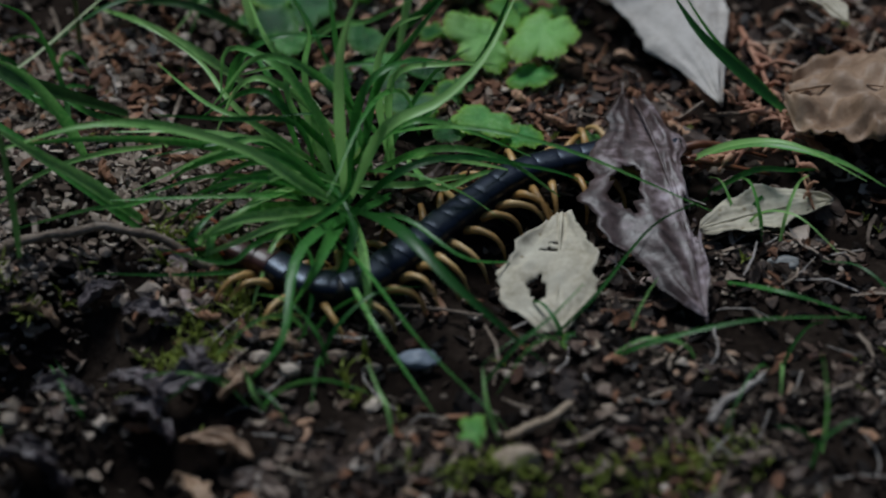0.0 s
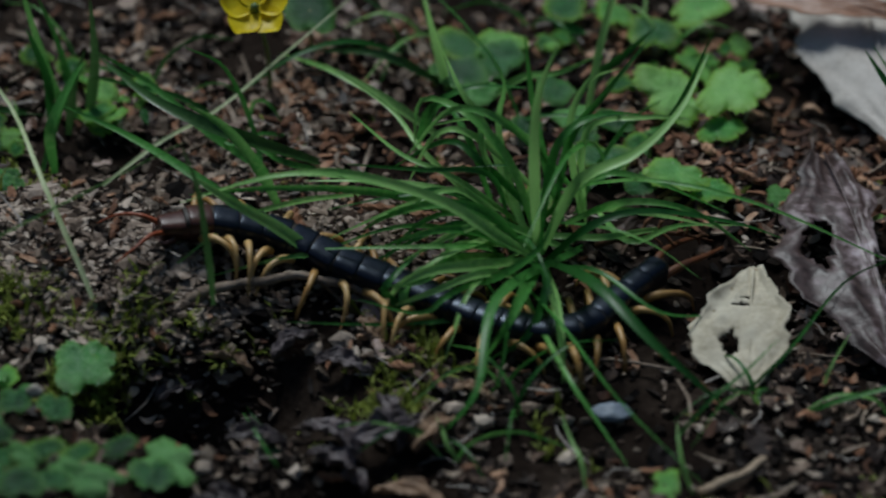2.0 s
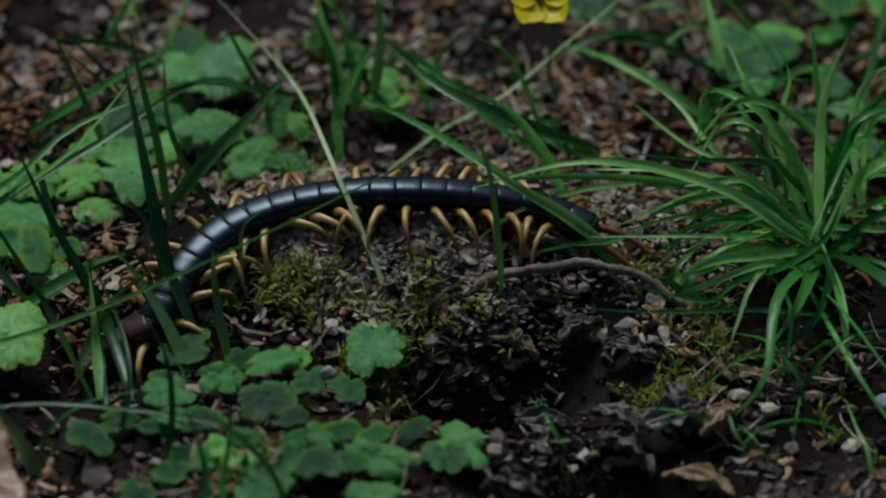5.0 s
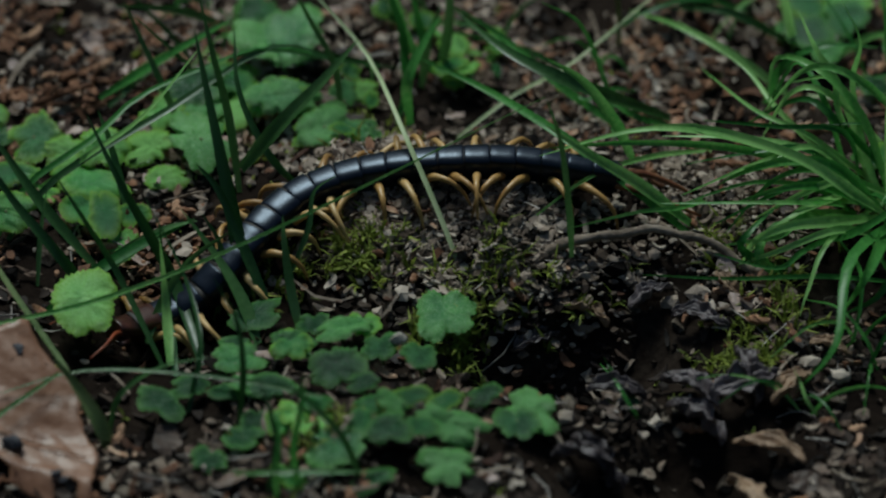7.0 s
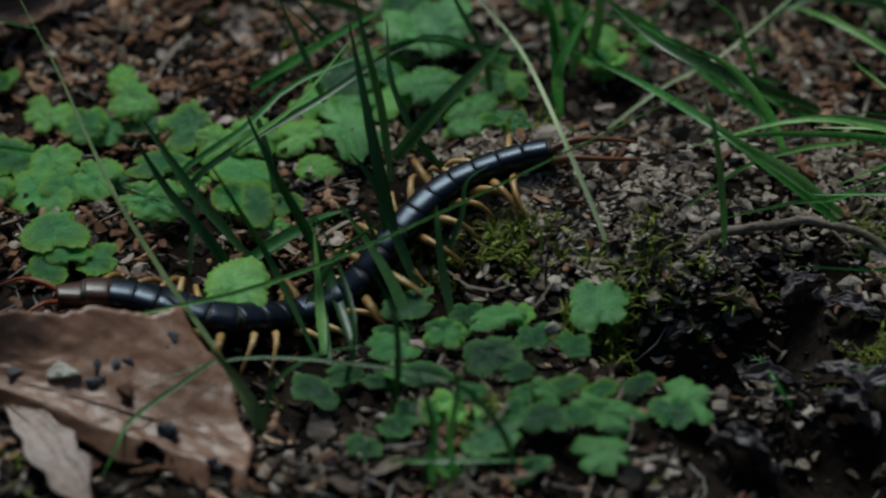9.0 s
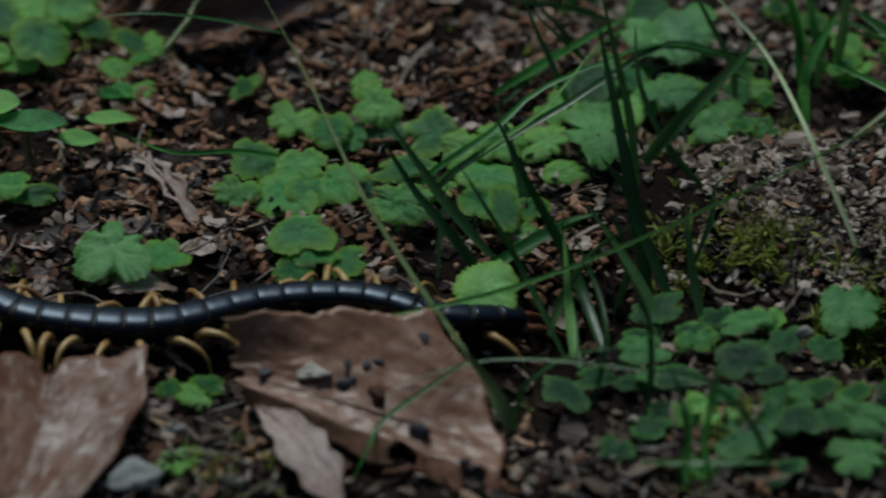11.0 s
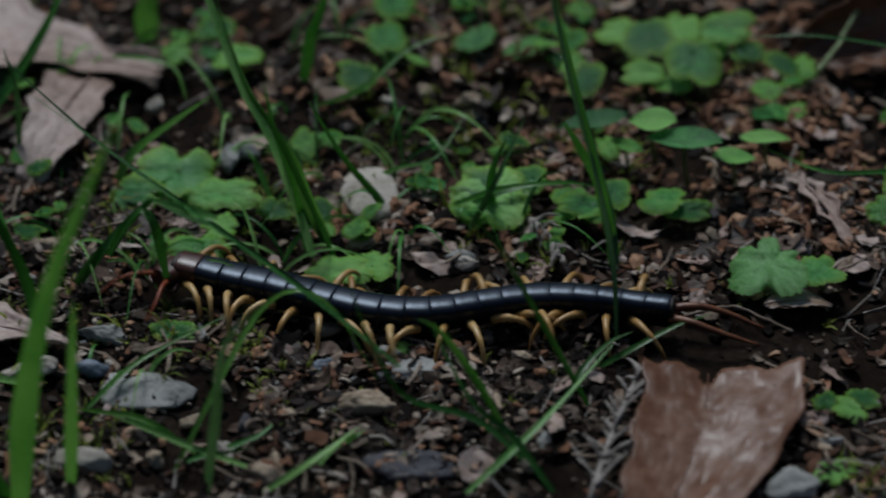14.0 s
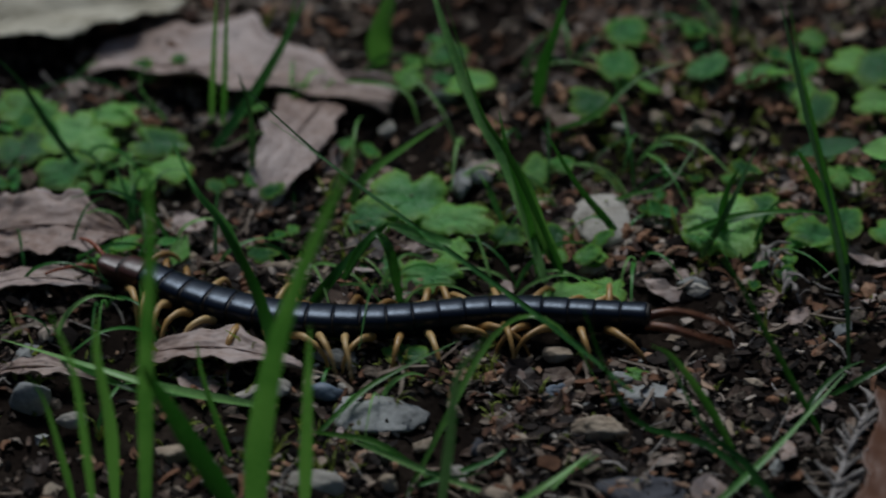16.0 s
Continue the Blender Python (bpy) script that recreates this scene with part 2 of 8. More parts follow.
HUMPS = ((0.082, 0.012, 0.05, 0.022, 0.012), (0.096, -0.03, 0.022, 0.012, -0.02), (0.12, -0.07, 0.022, 0.016, -0.014), (0.012, -0.02, 0.016, 0.012, -0.009),
         (0.226, -0.006, 0.02, 0.013, -0.009), (0.172, 0.03, 0.028, 0.02, 0.005), (-0.01, -0.055, 0.035, 0.022, -0.003), (0.06, -0.06, 0.035, 0.02, 0.006), (-0.17, 0.07, 0.05, 0.03, 0.004))


def rough_rise(x, y):
    """The ground's height with its small lumps."""
    near = math.exp(-((x / 0.6) ** 4) - ((y / 0.4) ** 4))
    lumps = 0.0036 * noise.noise((x * 38, y * 38, 0.3)) + 0.0016 * noise.noise((x * 110, y * 110, 4.1)) + 0.0007 * noise.noise((x * 330, y * 330, 7.7))
    return rise(x, y) + near * lumps + (1 - near) * 0.02 * noise.noise((x * 2, y * 2, 1.0))


# ---- the ground: one sheet, fine where it is seen, coarse out to the horizon ----
def ground():
    def axis(lo, hi, step):
        inner = list(np.arange(lo, hi + 1e-9, step))
        out, d, a, b = [], step, lo, hi
        while b < 400:
            d *= 1.6
            a, b = a - d, b + d
            inner = [a] + inner + [b]
        return inner
    xs, ys = axis(-0.37, 0.37, 0.0022), axis(-0.16, 0.2, 0.0022)
    verts = [(x, y, rough_rise(x, y)) for y in ys for x in xs]
    w = len(xs)
    faces = [(j * w + i, j * w + i + 1, (j + 1) * w + i + 1, (j + 1) * w + i) for j in range(len(ys) - 1) for i in range(w - 1)]
    me = bpy.data.meshes.new("ground")
    me.from_pydata(verts, [], faces)
    me.materials.append(SOIL)
    me.shade_smooth()
    return tagged(new("ground", me), "dark crumbly woodland soil strewn with litter", "ground", kind="structure")


ground()

# ---- an unseen dark ring, added all round to keep out the low sky ----
def woodland():
    r = random.Random(3)
    verts, faces, n = [], [], 120
    levels = (-0.2, 0.5, 1.0, 1.5, 2.0)
    for j, z in enumerate(levels):
        for i in range(n):
            a = 6.2832 * i / n
            d = 4.6 + 0.5 * noise.noise((math.cos(a) * 4, math.sin(a) * 4, z)) + (0.35 * r.random() if j else 0)
            top = 0.7 * noise.noise((math.cos(a) * 6, math.sin(a) * 6, 9.0)) if j == len(levels) - 1 else 0
            verts.append((d * math.cos(a), d * math.sin(a), z + top))
    for j in range(len(levels) - 1):
        for i in range(n):
            k = (i + 1) % n
            faces.append((j * n + i, (j + 1) * n + i, (j + 1) * n + k, j * n + k))
    me = bpy.data.meshes.new("unseen_sky_block")
    me.from_pydata(verts, [], faces)
    me.materials.append(SKY_BLOCK)
    return tagged(new("unseen_sky_block", me), "unseen dark green ring added to block the low sky", "woodland", kind="structure")


woodland()
rng = random.Random(7)


# ---- litter: uncountable small pieces, joined by kind ----
def spots(*rows, base=0.0):
    """A density made of soft round spots: x, y, radius x, radius y, weight."""
    return lambda x, y: base + sum(w * math.exp(-(((x - a) / p) ** 2) - (((y - b) / q) ** 2)) for a, b, p, q, w in rows)


LEAF_SHADE = spots((-0.011, 0.035, 0.022, 0.016, 0.80), (0.010, 0.047, 0.020, 0.016, 0.70), (0.030, 0.020, 0.014, 0.014, 0.85), (0.040, 0.055, 0.016, 0.014, 0.60), (0.046, -0.039, 0.022, 0.012, 0.60), (0.073, -0.052, 0.020, 0.010, 0.60), (0.106, -0.000, 0.014, 0.010, 0.50), (0.039, 0.094, 0.016, 0.014, 0.60), (-0.026, 0.024, 0.020, 0.018, 0.50), (-0.109, 0.078, 0.020, 0.020, 0.50), (-0.210, 0.030, 0.018, 0.014, 0.50), (0.126, -0.056, 0.014, 0.010, 0.60))  # litter thinned to dark soil, standing in for shade among the leaf cushions


def scatter(name, label, category, mat, count, make, density, seed, lift=0.0):
    """count pieces over the seen strip; density(x, y) in 0..1 keeps or rejects a spot."""
    r = random.Random(seed)
    verts, faces, made, tries = [], [], 0, 0
    while made < count and tries < count * 70:
        tries += 1
        x, y = r.uniform(-0.345, 0.345), r.uniform(-0.125, 0.175)
        bare = max(0.15, min(1, 0.6 + 2.3 * noise.noise((x * 38, y * 38, 0.3)) + 0.7 * noise.noise((x * 90, y * 90, 5.0))))  # dark soil bared in the small hollows, in place of deep shade
        if r.random() > bare * density(x, y) * (1 - 0.85 * min(1, LEAF_SHADE(x, y)) * (name[:4] != "moss")):
            continue
        vs, fs = make(r)
        turn = Euler((r.uniform(-0.5, 0.5), r.uniform(-0.5, 0.5), r.uniform(0, 6.28))).to_matrix()
        z, base = rough_rise(x, y) + lift, len(verts)
        for v in vs:
            p = turn @ Vector(v)
            verts.append((x + p.x, y + p.y, z + p.z))
        faces.extend([tuple(base + k for k in f) for f in fs])
        made += 1
    me = bpy.data.meshes.new(name)
    me.from_pydata(verts, [], faces)
    me.materials.append(mat)
    return tagged(new(name, me), label, category, kind="stuff")


PHI = 1.618
ICO = [(-1, PHI, 0), (1, PHI, 0), (-1, -PHI, 0), (1, -PHI, 0), (0, -1, PHI), (0, 1, PHI), (0, -1, -PHI), (0, 1, -PHI), (PHI, 0, -1), (PHI, 0, 1), (-PHI, 0, -1), (-PHI, 0, 1)]
ICO_F = [(0, 11, 5), (0, 5, 1), (0, 1, 7), (0, 7, 10), (0, 10, 11), (1, 5, 9), (5, 11, 4), (11, 10, 2), (10, 7, 6), (7, 1, 8),
         (3, 9, 4), (3, 4, 2), (3, 2, 6), (3, 6, 8), (3, 8, 9), (4, 9, 5), (2, 4, 11), (6, 2, 10), (8, 6, 7), (9, 8, 1)]


def crumb(lo, hi):
    def make(r):
        s = lo + (hi - lo) * r.random() ** 2.5
        f = [s * r.uniform(0.7, 1.5), s * r.uniform(0.45, 1.1), s * r.uniform(0.3, 0.8)]
        if r.random() < 0.55:  # a broken, angular bit
            box = [(a, b, c) for a in (-1, 1) for b in (-1, 1) for c in (-1, 1)]
            return [[q * k * r.uniform(0.25, 0.75) for q, k in zip(v, f)] for v in box], [(0, 1, 3, 2), (4, 6, 7, 5), (0, 4, 5, 1), (2, 3, 7, 6), (0, 2, 6, 4), (1, 5, 7, 3)]
        return [[c * k * r.uniform(0.35, 0.68) for c, k in zip(v, f)] for v in ICO], ICO_F
    return make


def flake(lo, hi):
    def make(r):
        l = lo + (hi - lo) * r.random() ** 2
        w, bend, n = l * r.uniform(0.2, 0.6), l * r.uniform(-0.3, 0.45), r.randint(7, 10)
        rim = []
        for k in range(n):
            a = 6.283 * k / n
            q = r.uniform(0.7, 1.1)
            rim.append((0.5 * l * q * math.cos(a), 0.5 * w * q * math.sin(a)))
        z = lambda p: bend * (2 * p[0] / l) ** 2 + r.uniform(0, 0.05) * l
        top = [(x, y, z((x, y)) + 0.0003) for x, y in rim]
        low = [(x, y, h - 0.00035) for x, y, h in top]
        k = n
        return [*top, *low, (0, 0, 0.0004)], [(i, (i + 1) % k, 2 * k) for i in range(k)] + [(i, i + k, (i + 1) % k + k, (i + 1) % k) for i in range(k)]
    return make


def rod(lo, hi, thick):
    def make(r):
        l, t, bow = r.uniform(lo, hi), thick * r.uniform(0.6, 1.3), r.uniform(-0.25, 0.25)
        vs, fs = [], []
        for i in range(4):
            u = i / 3 - 0.5
            g = t * (1.0 - 1.1 * u * u) * (0.8 + 0.5 * r.random())
            for a in (0.5, 2.6, 4.7):
                vs.append((u * l, bow * l * (u * u * 4 - 0.5) + g * math.cos(a), g * math.sin(a) + 0.3 * t))
            if i:
                b = 3 * i
                fs += [(b - 3 + k, b - 3 + (k + 1) % 3, b + (k + 1) % 3, b + k) for k in range(3)]
        return vs, fs + [(0, 2, 1), (9, 10, 11)]
    return make


def scrap(lo, hi):
    """A torn bit of leaf, buckled and curled up along one side."""
    def make(r):
        l = lo + (hi - lo) * r.random() ** 2.2
        w, curl, roll, nu, nv = l * r.uniform(0.3, 0.8), r.uniform(-0.5, 0.9), r.uniform(-0.4, 0.6), 5, 3
        vs, fs = [], []
        for i in range(nu + 1):
            u = 2 * i / nu - 1
            half = 0.5 * w * (1 - abs(u) ** r.uniform(1.6, 4)) ** 0.5 * r.uniform(0.7, 1.1) + 0.0002
            for j in range(nv + 1):
                v = 2 * j / nv - 1
                vs.append((0.5 * l * u * r.uniform(0.9, 1.08), half * v, 0.18 * l * curl * u * u + 0.3 * w * roll * v * abs(v) + 0.05 * l * r.uniform(-1, 1)))
            if i:
                b = (nv + 1) * i
                fs += [(b - nv - 1 + k, b + k, b + k + 1, b - nv + k) for k in range(nv)]
        return vs, fs
    return make


def catkin(lo, hi):
    """A short scaly spindle, knobbly and bent."""
    def make(r):
        l, t, bow = r.uniform(lo, hi), r.uniform(0.0007, 0.0012), r.uniform(-0.2, 0.2)
        vs, fs = [], []
        for i in range(7):
            u = i / 6 - 0.5
            g = t * (1.05 - 2.6 * u * u) * (1.18 if i % 2 else 0.8)
            for k in range(6):
                a = 1.047 * k + 0.5 * (i % 2)
                vs.append((u * l, bow * l * (u * u * 4 - 0.5) + g * math.cos(a) * r.uniform(0.8, 1.2), g * math.sin(a) * r.uniform(0.8, 1.2) + 0.4 * t))
            if i:
                b = 6 * i
                fs += [(b - 6 + k, b - 6 + (k + 1) % 6, b + (k + 1) % 6, b + k) for k in range(6)]
        return vs, fs + [(5, 4, 3, 2, 1, 0), (36, 37, 38, 39, 40, 41)]
    return make


def sprig(lo, hi, thick):
    """A tiny upright moss shoot."""
    def make(r):
        vs, fs = [], []
        for _ in range(5):
            l, t, a, tip = r.uniform(lo, hi), thick * r.uniform(0.7, 1.3), r.uniform(0, 6.28), r.uniform(0.3, 1.1)
            ca, sa, b = math.cos(a), math.sin(a), len(vs)
            vs += [(-t * sa, t * ca, 0), (t * sa, -t * ca, 0), (0.4 * l * tip * ca - 0.8 * t * sa, 0.4 * l * tip * sa + 0.8 * t * ca, 0.6 * l),
                   (0.4 * l * tip * ca + 0.8 * t * sa, 0.4 * l * tip * sa - 0.8 * t * ca, 0.6 * l), (l * tip * ca, l * tip * sa, 0.8 * l)]
            fs += [(b, b + 1, b + 3, b + 2), (b + 2, b + 3, b + 4)]
        return vs, fs
    return make


patchy = lambda x, y: 0.35 + 0.65 * max(0, min(1, 0.5 + 1.6 * noise.noise((x * 28, y * 28, 2.0))))
scatter("soil_crumbs", "dark brown crumbs of soil and grit", "soil", CRUMB, 20000, crumb(0.0005, 0.003), lambda x, y: 0.6 * patchy(x + 1, y) + spots((0.22, -0.06, 0.09, 0.03, 0.5), (-0.2, -0.05, 0.1, 0.04, 0.4))(x, y), 11, 0.0002)
scatter("leaf_flakes", "brown flakes of broken dead leaves", "leaf litter", FLAKE, 27000, flake(0.0012, 0.0064), lambda x, y: 0.75 * patchy(x, y + 3), 12, 0.0005)
scatter("dry_needles", "rust-brown fallen conifer twiglets", "needle litter", NEEDLE, 2600, rod(0.0022, 0.0068, 0.0008), lambda x, y: spots((-0.05, 0.05, 0.06, 0.04, 0.9), (0.24, 0.06, 0.05, 0.03, 0.8), (0.16, 0.07, 0.05, 0.03, 0.5), (-0.14, 0.05, 0.05, 0.04, 0.45), base=0.1)(x, y) * patchy(x, y + 9), 13, 0.001)
scatter("root_fibres", "thin pale root fibres and stalks in the litter", "root fibres", GREYSTEM, 800, rod(0.006, 0.02, 0.00022), lambda x, y: 0.7, 14, 0.0012)
scatter("grey_grit", "small grey stones in the soil", "grit", STONE_GREY, 90, crumb(0.0008, 0.0034), lambda x, y: spots((-0.2, -0.05, 0.1, 0.05, 1.0), base=0.08)(x, y), 25, 0.0004)
scatter("grit", "small pale stones in the soil", "grit", STONE_TAN, 100, crumb(0.0008, 0.0034), lambda x, y: spots((-0.2, -0.05, 0.1, 0.05, 1.0), base=0.12)(x, y), 15, 0.0004)
MOSSY = spots((0.054, -0.060, 0.005, 0.004, 1.3), (0.046, -0.066, 0.005, 0.004, 1.3), (0.039, -0.009, 0.005, 0.004, 1.3), (0.051, -0.008, 0.005, 0.004, 1.3), (0.068, -0.026, 0.005, 0.004, 1.3), (0.078, -0.022, 0.005, 0.004, 1.3), (0.131, -0.001, 0.005, 0.005, 0.8), (0.143, -0.010, 0.005, 0.005, 0.8), (0.146, -0.022, 0.005, 0.004, 0.6), (0.131, -0.033, 0.005, 0.004, 0.8), (0.169, -0.048, 0.006, 0.006, 1.0), (0.082, -0.009, 0.006, 0.006, 1.4), (0.074, -0.026, 0.006, 0.006, 1.2), (0.043, -0.012, 0.006, 0.006, 1.2), (0.037, -0.001, 0.006, 0.006, 1.0), (0.054, -0.006, 0.006, 0.006, 0.9), (0.04, 0.002, 0.008, 0.006, 0.6), (0.06, -0.008, 0.014, 0.006, 0.6), (0.1, -0.012, 0.014, 0.005, 0.8), (0.045, -0.004, 0.008, 0.006, 0.5), (0.08, -0.014, 0.01, 0.005, 0.6), (0.136, -0.03, 0.014, 0.012, 0.22), (0.146, -0.018, 0.01, 0.01, 0.15), (0.167, -0.045, 0.008, 0.01, 0.6), (0.05, 0.04, 0.02, 0.012, 0.25), (-0.06, -0.065, 0.014, 0.014, 0.2), (-0.16, 0.04, 0.05, 0.03, 0.25), (-0.27, -0.05, 0.05, 0.03, 0.1), (-0.2, -0.03, 0.03, 0.02, 0.12), (0.22, -0.078, 0.03, 0.008, 0.3), base=0.006)
scatter("moss", "yellow-green moss growing on the soil", "moss", MOSS, 5600, sprig(0.001, 0.0034, 0.00036), lambda x, y: max(0, 1.6 * patchy(x + 5, y) - 0.75) * MOSSY(x, y), 16, 0.0)
scatter("moss_fronds", "longer green moss fronds on the bank", "moss", MOSS, 1500, sprig(0.0025, 0.0065, 0.0004), lambda x, y: patchy(x + 5, y) * MOSSY(x, y) ** 1.5, 17, 0.0)
scatter("bark_bits", "dark and tan chips of bark and rotten wood", "bark chips", FLAKE, 750, flake(0.004, 0.009), lambda x, y: 0.7 * patchy(x + 2, y + 1), 18, 0.0012)
scatter("wood_crumbs", "lumps of dark humus and rotten wood", "humus", CRUMB, 900, crumb(0.002, 0.004), lambda x, y: 0.6 * patchy(x + 8, y) + spots((0.12, -0.05, 0.05, 0.03, 0.5))(x, y), 19, 0.0002)
# dry patches, laid thicker where the near slope would be too dark
DRY_LIT_SPOTS = spots((0.055, -0.003, 0.018, 0.009, 1.2), (0.085, -0.003, 0.02, 0.009, 1.2), (0.112, -0.005, 0.014, 0.009, 0.9), (0.12, 0.075, 0.03, 0.02, 0.1), (0.115, 0.02, 0.02, 0.014, 0.3), (0.14, 0.03, 0.03, 0.02, 0.15), (0.083, 0.009, 0.038, 0.014, 1.0), (0.105, 0.0, 0.03, 0.012, 0.7), (0.125, 0.065, 0.04, 0.025, 0.1), (0.05, 0.03, 0.03, 0.015, 0.5), (0.1, 0.04, 0.04, 0.02, 0.12), (-0.2, 0.03, 0.06, 0.03, 0.06), (0.02, 0.075, 0.05, 0.02, 0.12), base=0.03)
scatter("dry_crumbs", "pale dry crumbs of soil on the hump", "soil", DRY, 6800, crumb(0.0005, 0.0024), DRY_LIT_SPOTS, 20, 0.0009)
scatter("dry_flakes", "pale dry flakes of leaf and bark", "leaf litter", DRY, 4400, flake(0.0012, 0.0048), DRY_LIT_SPOTS, 21, 0.0011)

scatter("leaf_scraps", "curled torn scraps of brown dead leaf", "leaf litter", SCRAP, 950, scrap(0.004, 0.0115), lambda x, y: 0.8 * patchy(x + 6, y + 4) * (0.35 + 0.65 * min(1, max(0, (y + 0.05) / 0.06))), 41, 0.0016)
scatter("fallen_catkins", "rust-orange fallen conifer catkins and bud scales", "conifer litter", CATKIN, 380, catkin(0.004, 0.0085), lambda x, y: spots((-0.055, 0.05, 0.07, 0.045, 0.9), (-0.16, 0.06, 0.07, 0.045, 0.4), (0.14, 0.06, 0.04, 0.03, 0.3), (0.25, 0.06, 0.05, 0.03, 0.5), base=0.06)(x, y), 42, 0.0016)
scatter("grey_scraps", "pale pinkish-grey scraps of weathered leaf", "leaf litter", GREYLEAF, 190, scrap(0.004, 0.011), lambda x, y: spots((-0.085, 0.02, 0.05, 0.05, 0.9), (-0.05, 0.07, 0.06, 0.03, 0.5), (0.03, 0.075, 0.06, 0.02, 0.4), (-0.2, 0.0, 0.08, 0.05, 0.4), base=0.04)(x, y), 44, 0.0018)
scatter("rust_granules", "rust-orange granules of crumbled cone and bark", "conifer litter", CATKIN, 1300, crumb(0.0007, 0.0022), spots((0.017, -0.013, 0.014, 0.012, 1.0), (0.009, -0.003, 0.012, 0.012, 0.8), (-0.05, 0.045, 0.06, 0.035, 0.3), (0.14, 0.05, 0.03, 0.02, 0.25), (-0.2, -0.045, 0.05, 0.03, 0.15)), 43, 0.0014)
scatter("bark_scales", "rust-orange scales of bark and dead twig tips", "needle litter", NEEDLE, 2000, flake(0.0025, 0.0065), lambda x, y: spots((-0.05, 0.05, 0.06, 0.04, 0.8), (0.24, 0.06, 0.05, 0.03, 0.7), (0.16, 0.07, 0.05, 0.03, 0.5), (-0.14, 0.05, 0.05, 0.04, 0.5), base=0.12)(x, y) * patchy(x, y + 9), 23, 0.0013)
scatter("twiglets", "short brown bits of fine twig in the litter", "twig litter", TWIG, 700, rod(0.005, 0.017, 0.0005), lambda x, y: 0.6 * patchy(x + 4, y + 6), 27, 0.0014)



# ---- plants and leaves ----
def curve_points(points, count):
    """Smooth line through the given points, evenly stepped."""
    pts = [Vector(p) for p in points]
    pts = [2 * pts[0] - pts[1], *pts, 2 * pts[-1] - pts[-2]]
    out, spans = [], len(pts) - 3
    for k in range(count):
        s = k / (count - 1) * spans
        i = min(int(s), spans - 1)
        u, (a, b, c, d) = s - i, pts[i:i + 4]
        out.append(0.5 * (2 * b + (c - a) * u + (2 * a - 5 * b + 4 * c - d) * u * u + (3 * b - a - 3 * c + d) * u ** 3))
    return out


def blade(owner, width, *points, mat=None, twist=0.0, name="blade"):
    """A folded, tapering grass blade from its root through the given places to its tip."""
    n = 16
    line = curve_points(points, n)
    bm, rings = bmesh.new(), []
    for i, p in enumerate(line):
        u = i / (n - 1)
        ahead = (line[min(i + 1, n - 1)] - line[max(i - 1, 0)]).normalized()
        side = ahead.cross(Vector((0.15, -0.5, 0.85)))
        side = (side if side.length > 1e-4 else Vector((1, 0, 0))).normalized()
        side.rotate(Matrix.Rotation(twist + 0.5 * u * (1 if width * 1e4 % 2 > 1 else -1), 3, ahead))
        normal = side.cross(ahead)
        w = 0.5 * width * min(1, 0.5 + 2.0 * u) * (1 - u ** 1.7) ** 0.85 + 0.00008
        rings.append([bm.verts.new(p - w * side + 0.42 * w * normal), bm.verts.new(p), bm.verts.new(p + w * side + 0.42 * w * normal)])
    for a, b in zip(rings, rings[1:]):
        bm.faces.new((a[0], a[1], b[1], b[0]))
        bm.faces.new((a[1], a[2], b[2], b[1]))
    return part(name, bm, mat or GRASS, owner)


def tube(bm, line, radius, sides=7, taper=0.8, knots=0.0, seed=1):
    r = random.Random(seed)
    rings, n = [], len(line)
    for i, p in enumerate(line):
        ahead = (line[min(i + 1, n - 1)] - line[max(i - 1, 0)]).normalized()
        side = ahead.cross(Vector((0.31, 0.2, 0.93))).normalized()
        up = side.cross(ahead)
        g = radius * (1 - (1 - taper) * i / (n - 1)) * (1 + knots * r.uniform(-1, 1))
        rings.append([bm.verts.new(p + g * (math.cos(6.283 * k / sides) * side + math.sin(6.283 * k / sides) * up)) for k in range(sides)])
    for a, b in zip(rings, rings[1:]):
        for k in range(sides):
            bm.faces.new((a[k], a[(k + 1) % sides], b[(k + 1) % sides], b[k]))
    bm.faces.new(rings[0][::-1])
    bm.faces.new(rings[-1])
    return bm


def stick(name, label, category, width, *points, mat=None, taper=0.7, knots=0.18, owner=None, group=""):
    line = [p + 0.45 * width * noise.noise_vector(p * (0.35 / width)) for p in curve_points(points, 9 * len(points))]
    bm = tube(bmesh.new(), line, width / 2, 8, taper, knots, int(width * 1e6) + len(points))
    ob = link_mesh(name, bm, mat or TWIG, owner)
    return ob if owner else tagged(ob, label, category, group)


